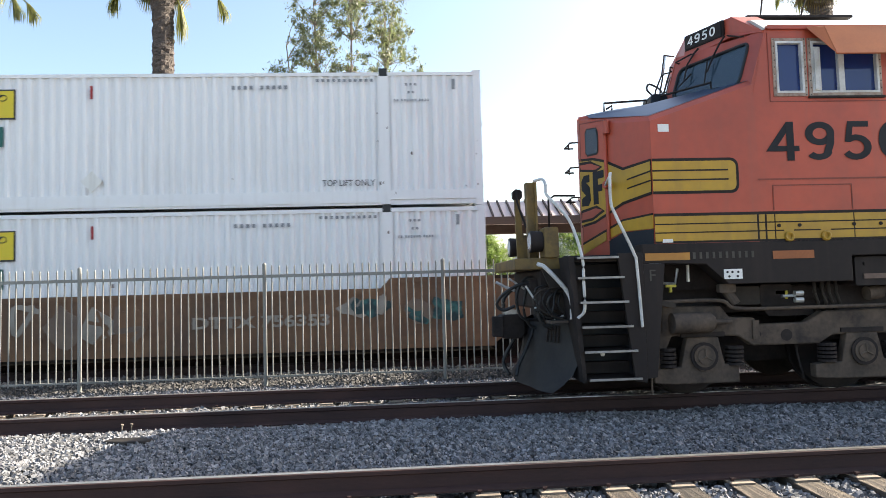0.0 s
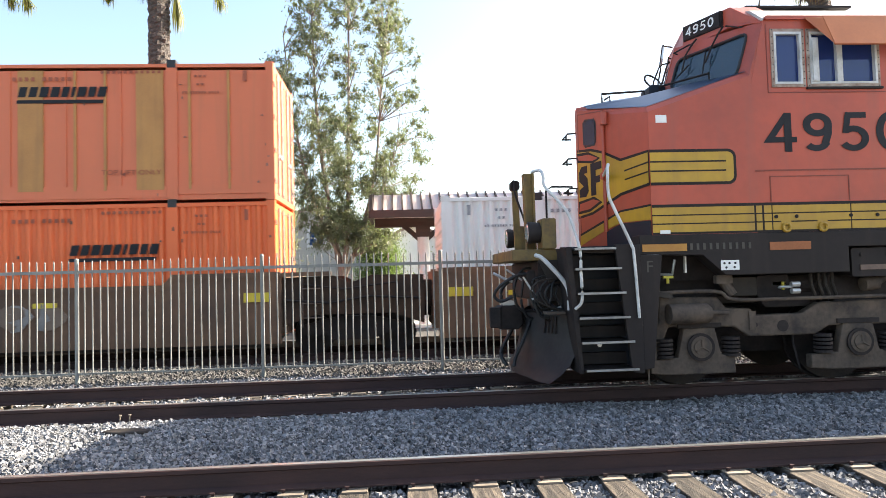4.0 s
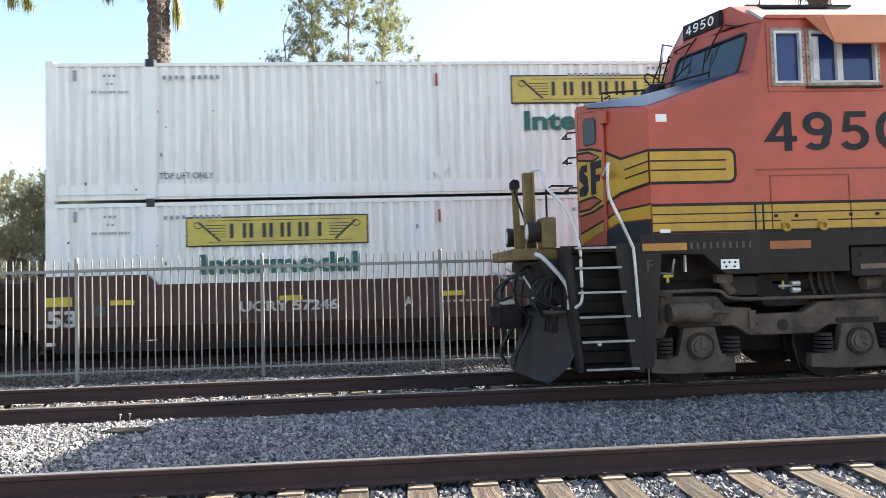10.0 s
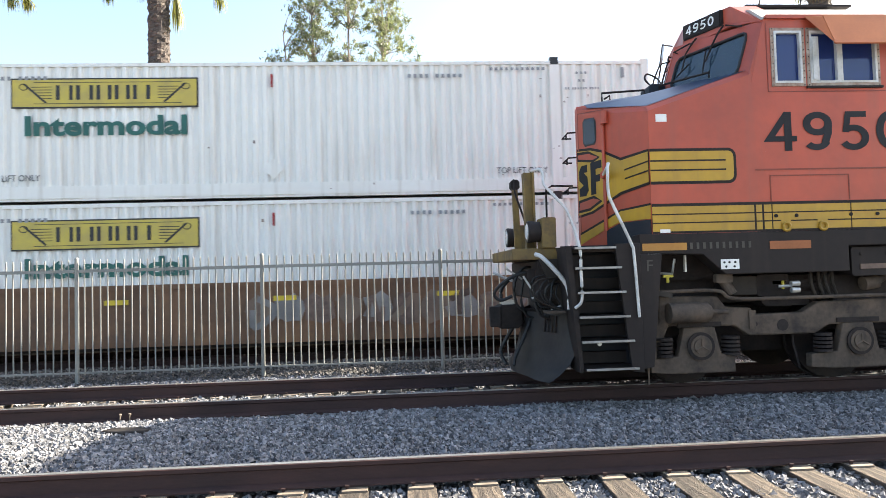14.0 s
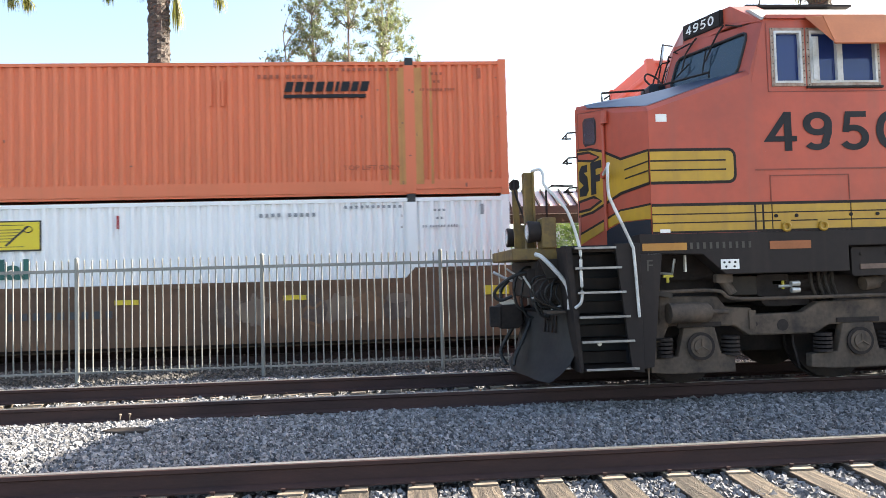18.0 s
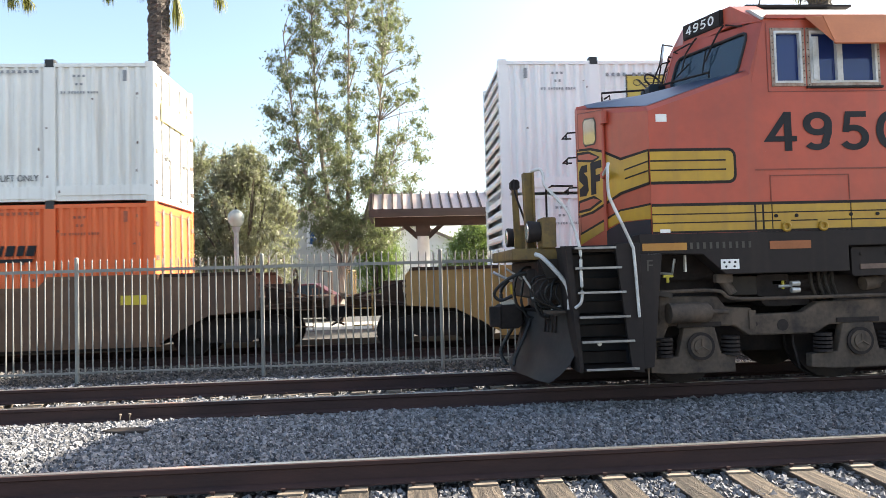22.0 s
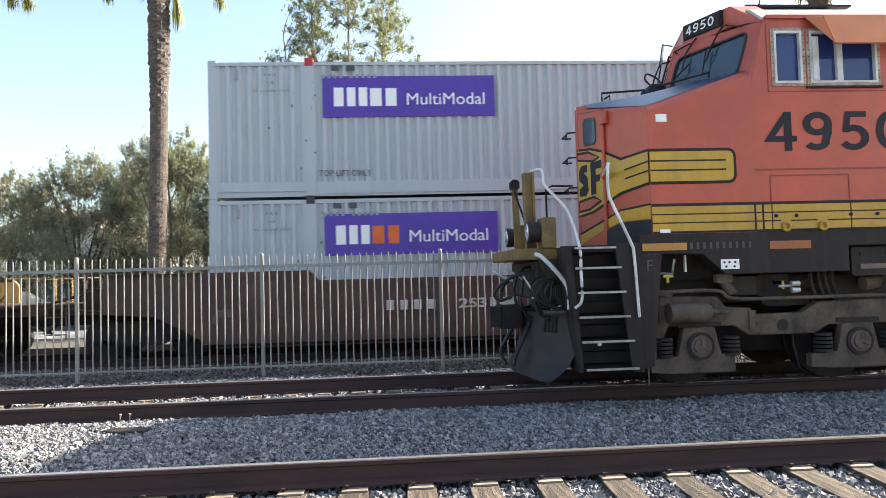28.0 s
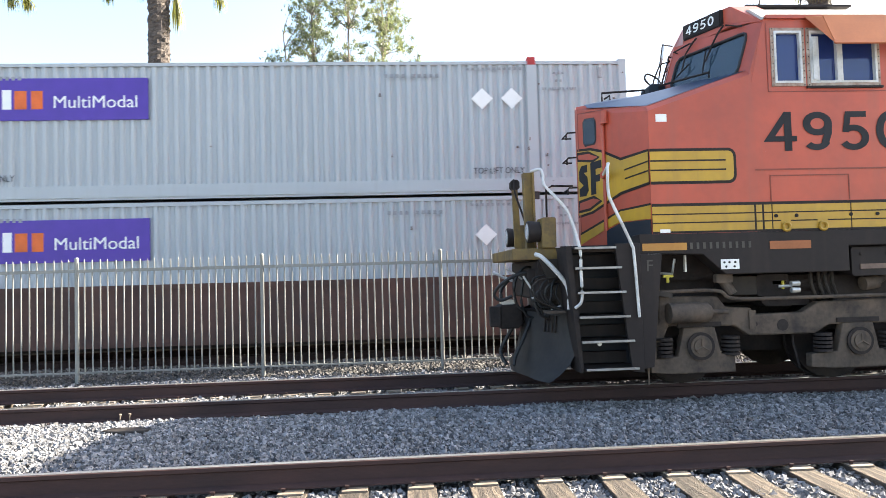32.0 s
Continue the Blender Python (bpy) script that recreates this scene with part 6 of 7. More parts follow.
    for it in paint:
        it(w)
    return w


SIDE_Y = -1.494


DIRTYW = mat("car_lettering", (0.62, 0.59, 0.57), 0.7, col2=(0.34, 0.29, 0.27), scale=5, fine=20, amount=0.6, bump=0)


def p_text(body, x, z, h, fit, mt=DIRTYW):
    return lambda w: word(w, "car_number", body, x, z, h, mt, fit, 0.03, SIDE_Y)


def p_bars(x0, x1, z0, z1, n, mt=DIRTYW):
    return lambda w: bars(w, "car_marking", x0, x1, z0, z1, [1] * n, mt, y=SIDE_Y)


def p_panel(x0, x1, z0, z1, mt, name="patch"):
    return lambda w: part(name, M().prism(rect(x0, x1, z0, z1), SIDE_Y, SIDE_Y + 0.008, "y"), mt, w)


def p_graffiti(x0, x1, z0, z1, mats, seed):
    """Sprayed lettering turned into plain looping strokes."""
    def f(w):
        r = random.Random(seed)
        n = max(2, int((x1 - x0) / 0.55))
        for i in range(n):
            xc, zc = x0 + (x1 - x0) * (i + 0.5) / n, (z0 + z1) / 2
            ring = [(xc + math.cos(radians(k * 36)) * r.uniform(0.22, 0.42), zc + math.sin(radians(k * 36)) * (z1 - z0) * r.uniform(0.30, 0.56)) for k in range(10)]
            part("graffiti_patch", M().prism(ring, SIDE_Y + 0.006 - 0.001 * (i % 3), SIDE_Y + 0.02, "y"), mats[(i * 7 + seed) % len(mats)], w)
        for i in range(n):
            xa = x0 + (x1 - x0) * i / n
            ww = (x1 - x0) / n
            k = [(xa + ww * r.uniform(0, 1), z0 + (z1 - z0) * r.uniform(0, 1)) for _ in range(5)]
            pts = smoothpath([(a, SIDE_Y - 0.002, b) for a, b in k], 5)
            m = M()
            hw = r.uniform(0.03, 0.07)
            strip = []
            for a, b in zip(pts, pts[1:] + [pts[-1] * 2 - pts[-2]]):
                d = (b - a)
                nn = (Vector((-d.z, 0, d.x)).normalized() if d.length > 1e-4 else Vector((0, 0, 1))) * hw
                strip += [a - nn, a + nn]
            m.add(strip, [(2 * q, 2 * q + 2, 2 * q + 3, 2 * q + 1) for q in range(len(strip) // 2 - 1)])
            part("graffiti_stroke", m, r.choice(mats), w)
    return f


def p_chips(x0, x1, z0, z1, mt, n, seed):
    """Small broken patches of older paint left on a side."""
    def f(w):
        r = random.Random(seed)
        for i in range(n):
            xc, zc = r.uniform(x0, x1), r.uniform(z0, z1)
            a, b = r.uniform(0.05, 0.13), r.uniform(0.05, 0.15)
            ring = [(xc + a * math.cos(k * 0.898) * r.uniform(0.6, 1.2), zc + b * math.sin(k * 0.898) * r.uniform(0.6, 1.2)) for k in range(7)]
            part("paint_chip", M().prism(ring, SIDE_Y + 0.001 - 0.0004 * i / n, SIDE_Y + 0.02, "y"), mt, w)
    return f


def stack(L0, car, lower, upper):
    car.matrix_basis = pose(L0, YT, ZT)
    car["start"] = L0
    TRAIN.append((car, L0, ZT))
    if lower:
        TRAIN.append((lower, L0, 0.215))
    if upper:
        TRAIN.append((upper, L0 + random.uniform(-0.02, 0.02), 3.135))


SIGNED = "white corrugated shipping container with a yellow sign"
tan, brown, dusty, yel = "dusty tan steel well car behind the fence", "oxide-brown steel well car behind the fence", "dusty brown steel well car behind the fence", "yellow steel well car behind the fence"
ORC, WHC = "orange corrugated shipping container stacked on another", "white corrugated shipping container in the well car"


def p_oval(xc, zc, rx, rz, mats, lines, seed):
    """Sprayed oval with a few pale strokes."""
    def f(w):
        r = random.Random(seed)
        part("graffiti_patch", M().prism([(xc + rx * math.cos(k * 0.314) * r.uniform(0.92, 1.05), zc + rz * math.sin(k * 0.314) * r.uniform(0.92, 1.05)) for k in range(20)], SIDE_Y + 0.004, SIDE_Y + 0.02, "y"), mats[0], w)
        if len(mats) > 1:
            part("graffiti_patch", M().prism([(xc + 0.4 * rx * math.cos(k * 0.449), zc + 0.45 * rz * math.sin(k * 0.449)) for k in range(14)], SIDE_Y + 0.001, SIDE_Y + 0.02, "y"), mats[1], w)
        for i in range(lines):
            a = zc - rz * 0.6 + i * 1.3 * rz / max(1, lines)
            pts = smoothpath([(xc - rx * 0.85, SIDE_Y - 0.004, a), (xc - rx * 0.2, SIDE_Y - 0.004, a + rz * r.uniform(0.15, 0.4)), (xc + rx * 0.3, SIDE_Y - 0.004, a - rz * 0.1), (xc + rx * 0.85, SIDE_Y - 0.004, a - rz * r.uniform(0.0, 0.3))], 5)
            part("graffiti_stroke", M().tube(pts, 0.022, 5), REFLECT, w)
    return f


E = lambda c, z=1.75: (end_sign(c, z), c)[1]


def D(c):
    door_stripes(c)
    return c


UC = (p_text("UCRY 57246", 3.9, 0.95, 0.22, 2.0), p_text("53", 0.12, 0.74, 0.34, 0.6), p_bars(12.7, 13.9, 1.0, 1.2, 5, GREYTXT), p_bars(13.4, 14.6, 0.6, 0.85, 6, GREYTXT), p_panel(1.0, 1.25, 0.95, 1.15, GREYTXT), p_text("B", 7.25, 0.97, 0.20, 0.18), p_bars(8.0, 9.0, 1.03, 1.07, 8), p_panel(9.35, 9.55, 0.9, 1.1, GREYTXT), p_bars(13.2, 13.75, 1.06, 1.26, 3, GRAF_A), p_bars(14.62, 14.9, 1.25, 1.42, 1, GRAF_A), p_bars(15.2, 15.45, 1.25, 1.42, 1, GRAF_A), p_bars(14.5, 15.9, 0.52, 0.60, 9, GRAF_A), p_panel(13.82, 13.98, 0.7, 1.3, GRAF_A), p_bars(14.2, 14.45, 0.42, 0.52, 2, REFLECT))
stack(-14.31, well_car(tan, W_TAN, ("", "c"), (p_text("DTTX 756353", 10.1, 0.82, 0.25, 2.75, PALEP), p_graffiti(13.2, 14.0, 0.95, 1.4, (GRAF_C, PALEP), 3), p_graffiti(14.4, 15.6, 0.8, 1.35, (PALEP, GRAF_E, GRAF_C), 4), p_graffiti(6.6, 9.2, 0.5, 1.4, (GRAF_E, PALEP, W_TAN), 5)), ()),
      E(container(WHC, C_WHITE, st_sign_side(intermodal=True))), E(container(SIGNED, C_WHITE, st_sign_side())))
stack(9.27, well_car(dusty, W_DARK, ("c", "j"), (p_bars(6.0, 8.0, 0.6, 0.8, 8, GREYTXT),)),
      container("white shipping container with slanted dark blue bars", C_WHITE, st_slanted_bars), E(container(SIGNED, C_WHITE, st_sign_side())))
stack(28.84, well_car(dusty, W_DARK, ("", "j"), (p_graffiti(9, 12, 0.7, 1.3, (GRAF_E, GRAF_A), 8),)),
      container("bright orange shipping container in the well car", C_ORANGE, st_plain_side(1.95, 1)), container("faded orange container with ochre stained panels", C_RUST, st_plain_side(2.3, False, ((1.72, 0.68), (4.5, 0.56), (11.0, 0.5), (13.35, 0.55)), True, 11.0, (0.28, 0.96, 1.6, 2.62, 3.23, 3.85, 5.12, 5.7, 7.5, 8.06, 8.62, 10.4, 12.1, 12.7, 14.4, 15.2)), flatside=True))
stack(48.47, well_car(tan, W_TAN, ("", "c"), ()), E(container("white corrugated container alone in a well car", C_OLD, st_sign_side(intermodal=False, board=False)), 1.75), None)
stack(72.03, well_car(brown, W_BROWN, ("c", "j"), UC), D(container(WHC, C_WHITE, st_sign_side())), D(container("red-orange corrugated container stacked on another", C_RED, st_plain_side())))
stack(91.53, well_car(brown, W_BROWN, ("", "j"), UC), D(container(WHC, C_WHITE, st_sign_side(), STRAP)), D(container(ORC, C_ORANGE, st_plain_side(), STRAP)))
stack(110.96, well_car(brown, W_BROWN, ("", "c"), UC[:5] + (p_text("A", 7.25, 0.97, 0.20, 0.18),) + UC[6:]), E(container(WHC, C_OLD, st_sign_side(True))), E(container("weathered off-white container with a faded yellow sign", C_OLD, st_sign_side(True, shift=6.85), corner=mat("fitting_red", (0.22, 0.04, 0.035), 0.7))))
stack(134.52, well_car(tan, W_TAN, ("c", "j"), (p_graffiti(9.2, 15.4, 0.55, 1.45, (PALEP, GRAF_B, PALEP, PALEP), 11), p_panel(3.12, 6.45, 0.84, 1.22, W_DARK), p_text("DTTX 724120", 3.2, 0.93, 0.22, 3.1, GRAF_A))),
      container("bright blue corrugated shipping container with white bars", C_BLUE, st_robinson), D(container(ORC, C_ORANGE, st_plain_side(), STRAP)))
stack(153.98, well_car(tan, W_TAN, ("", "j"), (p_graffiti(7.5, 14.0, 0.6, 1.3, (GRAF_E, GRAF_A, FITTING), 12),)), E(container(WHC, C_OLD, st_sign_side(True))), E(container(SIGNED, C_OLD, st_sign_side(True))))
stack(173.34, well_car(dusty, W_DARK, ("", "c"), (p_graffiti(9, 15, 0.6, 1.3, (GRAF_E, W_TAN, GRAF_E, FITTING), 13),)), container("dull orange shipping container in the well car", C_TANO, st_plain_side(2.02, False, (), True, 11.55)), E(container(SIGNED, C_WHITE, st_sign_side())))
stack(196.78, well_car(dusty, W_DARK, ("c", "j"), (p_bars(6.0, 8.0, 0.9, 1.05, 9, GREYTXT), p_graffiti(10, 14, 0.6, 1.3, (GRAF_E, W_TAN, FITTING), 14))),
      E(container(WHC, C_WHITE, st_sign_side())), container("faded brown-orange container with ochre stained panels", C_RUST, st_plain_side(2.35, False, ((1.75, 0.55), (13.82, 0.52)), True, 11.45, (13.6, 14.5))))
stack(216.06, well_car(tan, W_TAN, ("", "j"), (p_graffiti(2.2, 5.9, 0.45, 1.4, (GRIME, PALEP, GRIME, FITTING), 15), p_graffiti(7.0, 12.9, 0.38, 1.45, (GRIME, GRIME, GRAF_B), 16), p_graffiti(7.2, 12.7, 0.38, 1.45, (GRIME, FITTING), 26), p_chips(7.0, 12.9, 0.42, 1.35, PALEP, 34, 6), p_chips(12.8, 14.3, 0.42, 0.75, PALEP, 9, 36)), ((14.1, 0.44, 0.10), (CL - 0.42, 0.5, 0.19))),
      E(container(WHC, C_WHITE, st_sign_side(), STRAP)), container("red-orange corrugated container stacked on another", C_PINK, lambda c: (st_plain_side(2.05, False)(c), flat(c, "notice", rect(1.1, 1.4, 1.02, 1.28), PLAINW))))
stack(235.21, well_car(dusty, W_DARK, ("", "c"), (p_graffiti(4.0, 8.0, 0.7, 1.4, (GRAF_E, GRAF_A, FITTING), 17), p_text("DTTX 732791", 10.1, 0.93, 0.22, 3.1, PALEP))),
      container("bright orange shipping container in the well car", C_ORANGE, st_plain_side(1.95, 1)), E(container(SIGNED, C_OLD, st_sign_side(True))))
stack(258.58, well_car(yel, W_YELLOW, ("c", "j"), (p_panel(2.9, 5.4, 0.82, 1.05, SIGNBLK), p_text("DTTX 721010", 3.0, 0.86, 0.15, 2.3, REFLECT), p_graffiti(8.9, 9.75, 0.95, 1.28, (PALEP, W_YELLOW, PALEP), 21), p_oval(10.5, 0.98, 0.34, 0.40, (GRAF_R,), 0, 22), p_oval(10.95, 0.92, 0.42, 0.58, (GRAF_B, GRAF_R), 3, 18), p_oval(11.75, 0.9, 0.34, 0.5, (GRAF_B,), 2, 23), p_oval(14.45, 0.95, 0.36, 0.42, (GRAF_D, GRAF_B), 2, 31))),
      E(container(WHC, C_WHITE, st_sign_side(True))), E(container(SIGNED, C_WHITE, st_sign_side(True))))
stack(278.13, well_car(yel, W_YELLOW, ("", "j"), (p_oval(1.12, 0.95, 0.46, 0.60, (GRAF_B,), 4, 19), p_text("53", 0.14, 0.62, 0.30, 0.42, DARKTEXT), p_graffiti(4.1, 5.8, 0.45, 1.50, (GRAF_C, GRAF_B, GRAF_C), 20), p_chips(4.2, 5.7, 0.55, 1.4, GRAF_C, 12, 27), p_chips(4.2, 5.7, 0.55, 1.4, PALEP, 7, 28), p_chips(5.95, 6.3, 1.15, 1.3, ORANGE, 2, 29), p_bars(7.05, 8.85, 0.84, 1.36, 3, mat("faded_maroon", (0.17, 0.075, 0.03), 0.7, bump=0))), ((9.0, 0.44, 0.10), (10.75, 0.44, 0.10), (12.75, 0.44, 0.10))),
      E(container(WHC, C_WHITE, st_sign_side(True))), E(container(SIGNED, C_WHITE, st_sign_side(2))))
stack(297.29, well_car(yel, W_YELLOW, ("", "c"), ()), E(container(WHC, C_WHITE, st_sign_side())), E(container(SIGNED, C_WHITE, st_sign_side())))
stack(320.76, well_car(brown, W_UMBER, ("c", "j"), (p_bars(3.62, 4.63, 0.9, 1.1, 4), p_text("253", 5.12, 0.9, 0.2, 0.58, DIRTYW), p_bars(5.78, 6.35, 0.9, 1.1, 3), p_chips(-0.05, 0.5, 0.75, 0.95, FITTING, 5, 41), p_chips(13.95, 15.7, 1.15, 1.5, FITTING, 9, 42), p_chips(14.6, 15.6, 0.6, 0.95, FITTING, 5, 43)), ()),
      container("grey corrugated container with a purple panel in the well car", C_GREY, st_fedex()), container("grey corrugated container with a purple panel stacked on another", C_GREY, st_fedex(warm=False), RUSTRED))
stack(340.08, well_car(brown, W_UMBER, ("", "j"), (p_graffiti(10, 12.5, 0.6, 1.4, (GREYTXT,), 22),), ()),
      container("grey corrugated container with a purple panel in the well car", C_GREY, st_fedex(warm=False)), E(container(SIGNED, C_WHITE, st_sign_side())))
stack(359.39, well_car(brown, W_UMBER, ("", "c"), (), ()),
      container("grey corrugated container with a purple panel in the well car", C_GREY, st_fedex(((12.98, 2.06),))), container("grey corrugated container with a purple panel stacked on another", C_GREY, st_fedex(), RUSTRED))


# ---- beyond the train ----
def leaves(name, blobs, n, size, material, parent, seed, droop=0.3, flatness=1.0):
    """Many small leaf blades scattered through clumps (centre, radius)."""
    rs = np.random.RandomState(seed)
    B = np.array([(*c, r) for c, r in blobs])
    pick = rs.choice(len(B), n, p=B[:, 3] ** 2 / (B[:, 3] ** 2).sum())
    d = rs.normal(size=(n, 3))
    d /= np.linalg.norm(d, axis=1)[:, None]
    P = B[pick, :3] + d * (B[pick, 3] * np.minimum(np.abs(rs.normal(0, 0.62, n)) + 0.08, 1.9))[:, None] * np.array([1, 1, flatness])
    a = rs.normal(size=(n, 3))
    a[:, 2] -= droop * 2
    a /= np.linalg.norm(a, axis=1)[:, None]
    b = np.cross(a, rs.normal(size=(n, 3)))
    b /= np.linalg.norm(b, axis=1)[:, None]
    s = size * rs.uniform(0.6, 1.3, n)[:, None]
    V = np.stack([P - a * s, P + b * s * 0.28, P + a * s, P - b * s * 0.28], 1)
    me = bpy.data.meshes.new(name)
    me.vertices.add(n * 4)
    me.vertices.foreach_set("co", V.ravel())
    me.loops.add(n * 4)
    me.loops.foreach_set("vertex_index", np.arange(n * 4))
    me.polygons.add(n)
    me.polygons.foreach_set("loop_start", np.arange(n) * 4)
    me.update()
    me.validate()
    me.materials.append(material)
    ob = new(name, me)
    ob.parent = parent
    return ob


BARK = mat("pale_bark", (0.26, 0.215, 0.185), 0.85, col2=(0.12, 0.095, 0.08), scale=3, fine=20, stretch=(1, 1, 0.3), bump=0.4, dist=0.01)
DBARK = mat("dark_bark", (0.13, 0.10, 0.08), 0.9, scale=3, fine=20, bump=0.5, dist=0.01)
PALMB = mat("palm_trunk", (0.115, 0.092, 0.08), 0.9, col2=(0.035, 0.028, 0.026), scale=5, fine=16, stretch=(1, 1, 2), bump=1.0, dist=0.05)
LEAF_E = leaf_mat("gum_leaf", (0.092, 0.097, 0.078), (0.155, 0.160, 0.11))
LEAF_S = leaf_mat("shrub_leaf", (0.142, 0.140, 0.116), (0.20, 0.19, 0.155))
LEAF_G = leaf_mat("light_leaf", (0.11, 0.15, 0.05), (0.16, 0.20, 0.07))
LEAF_P = leaf_mat("palm_leaf", (0.055, 0.075, 0.03), (0.14, 0.13, 0.05))
LEAF_H = leaf_mat("hanging_frond", (0.15, 0.15, 0.05), (0.21, 0.19, 0.06))
LEAF_D = leaf_mat("dead_frond", (0.20, 0.145, 0.07), (0.13, 0.09, 0.045))


def tapered(m, pts, r0, r1, n=8):
    """A limb through the points, thinner towards its end."""
    p = smoothpath(pts, 4)
    rings = []
    for i, c in enumerate(p):
        q = (p[min(i + 1, len(p) - 1)] - p[max(i - 1, 0)]).to_track_quat("Z", "Y")
        r = r0 + (r1 - r0) * i / (len(p) - 1)
        rings.append([c + q @ Vector((math.cos(2 * math.pi * k / n) * r, math.sin(2 * math.pi * k / n) * r, 0)) for k in range(n)])
    m.loft(rings)


def gum_tree(x, y, label):
    t = thing("tree", label, "tree", (x, y, -0.25))
    r = random.Random(5)
    tw, blobs = M(), []
    stems = [[(0, 0, 0), (0.02, 0, 1.6), (-0.35, 0.1, 4.0), (-0.75, 0, 7.5), (-0.9, 0, 12.0)], [(0, 0, 1.5), (0.25, -0.1, 3.2), (0.35, 0, 6.5), (0.5, 0.1, 13.0)],
             [(0.05, 0, 1.6), (0.75, 0.2, 3.4), (1.35, 0.1, 6.0), (1.7, 0, 10.5)], [(0, 0, 2.4), (-0.9, -0.2, 4.4), (-1.6, 0, 7.6), (-1.9, 0, 10.5)], [(0.3, 0, 3.0), (1.3, -0.2, 4.3), (2.1, 0, 6.4)]]
    paths = []
    for i, st in enumerate(stems):
        lm = M()
        tapered(lm, st, (0.17, 0.12, 0.10, 0.07, 0.06)[i], 0.018, 7)
        part("limb" if i else "trunk", lm, BARK, t, "grey branching stem", smooth=True)
        paths.append(smoothpath(st, 6))
    half = lambda z: 3.1 * (0.42 + 0.58 * min(1, max(0, (z - 2.6) / 3.2))) * (1 if z < 7.5 else max(0.4, 1 - (z - 7.5) * 0.075))
    for i in range(470):
        z = 2.9 + 10.2 * (i / 470.0) ** 1.08 + r.uniform(-0.2, 0.2)
        a, q = r.uniform(0, 6.28), math.sqrt(r.uniform(0.02, 1.0))
        tip = Vector((0.42 + math.cos(a) * half(z) * q, math.sin(a) * half(z) * q * 0.9, z))
        near = [p for pa in paths for p in pa if p.z < z - 0.25]
        root = min(near, key=lambda p: (p - tip).length_squared)
        mid = (root + tip) * 0.5 + Vector((0, 0, r.uniform(-0.05, 0.18)))
        tapered(tw, [root, mid, tip], 0.020, 0.005, 4)
        blobs.append((tuple(tip), r.uniform(0.20, 0.42) * (1 if z < 7.6 else 0.56)))
        blobs.append((tuple(mid * 0.3 + tip * 0.7 + Vector((r.uniform(-0.3, 0.3), r.uniform(-0.3, 0.3), r.uniform(-0.25, 0.2)))), r.uniform(0.14, 0.30)))
    tagged(part("twig", tw, BARK, t, smooth=True), kind="stuff")
    leaves("crown", blobs, 78000, 0.066, LEAF_E, t, 7, 0.5)
    return t


gum_tree(-2.0, 24.0, "tall slender evergreen tree with a thin airy crown")


def bush(x, y, w, h, seed, label, material=LEAF_S, n=42000):
    t = thing("tree", label, "tree", (x, y, -0.25), group="bushy trees behind the platform")
    r = random.Random(seed)
    tw, blobs = M(), []
    for i in range(70):
        a, q = r.uniform(0, 6.28), r.uniform(0.1, 1) ** 0.6
        z = h * r.uniform(0.12, 1.0)
        k = math.sqrt(max(0.05, 1 - ((z / h - 0.42) / 0.62) ** 2))
        p = (math.cos(a) * w * q * k, math.sin(a) * w * 0.7 * q * k, z * r.uniform(0.86, 1.0))
        blobs.append((p, r.uniform(0.42, 0.85)))
        if i < 16:
            lm = M()
            tapered(lm, [(r.uniform(-0.4, 0.4), r.uniform(-0.3, 0.3), 0), (p[0] * 0.4, p[1] * 0.4, p[2] * 0.55), p], 0.10, 0.02, 5)
            part("limb" if i else "trunk", lm, DBARK, t, smooth=True)
    for i in range(110):
        a, q = r.uniform(0, 6.28), r.uniform(0.1, 1.0)
        z = h * (1.0 - 0.33 * q * q) * r.uniform(0.88, 1.12)
        tapered(tw, [(math.cos(a) * w * q * 0.8, math.sin(a) * w * q * 0.5, z - 0.7), (math.cos(a) * w * q, math.sin(a) * w * q * 0.6, z)], 0.012, 0.004, 4)
        for k in range(3):
            blobs.append(((math.cos(a) * w * q * (0.92 + 0.04 * k), math.sin(a) * w * q * 0.6, z - 0.34 + 0.17 * k), r.uniform(0.08, 0.2)))
    tagged(part("twig", tw, DBARK, t, smooth=True), kind="stuff")
    leaves("crown", blobs, n, 0.075, material, t, seed, -0.35)
    return t


GB = "dense grey-green bushy tree with feathery twigs"
for i, (x, y, w, h) in enumerate(((-17.6, 31, 2.7, 6.5), (-13.8, 30, 2.8, 7.0), (-9.6, 29.5, 3.0, 7.7), (-6.3, 28.0, 2.2, 6.7), (-21.5, 32, 2.8, 6.3), (-6.9, 31, 1.9, 7.2), (-11.6, 32, 2.6, 7.9), (-1.0, 36, 1.1, 4.1), (4.3, 36, 1.7, 4.4), (10.5, 36, 3.0, 5.0))):
    bush(x, y, w, h, 40 + i, GB if i < 7 else "light green bushy tree behind the shelter", LEAF_S if i < 7 else LEAF_G, 50000 if i < 7 else 26000)


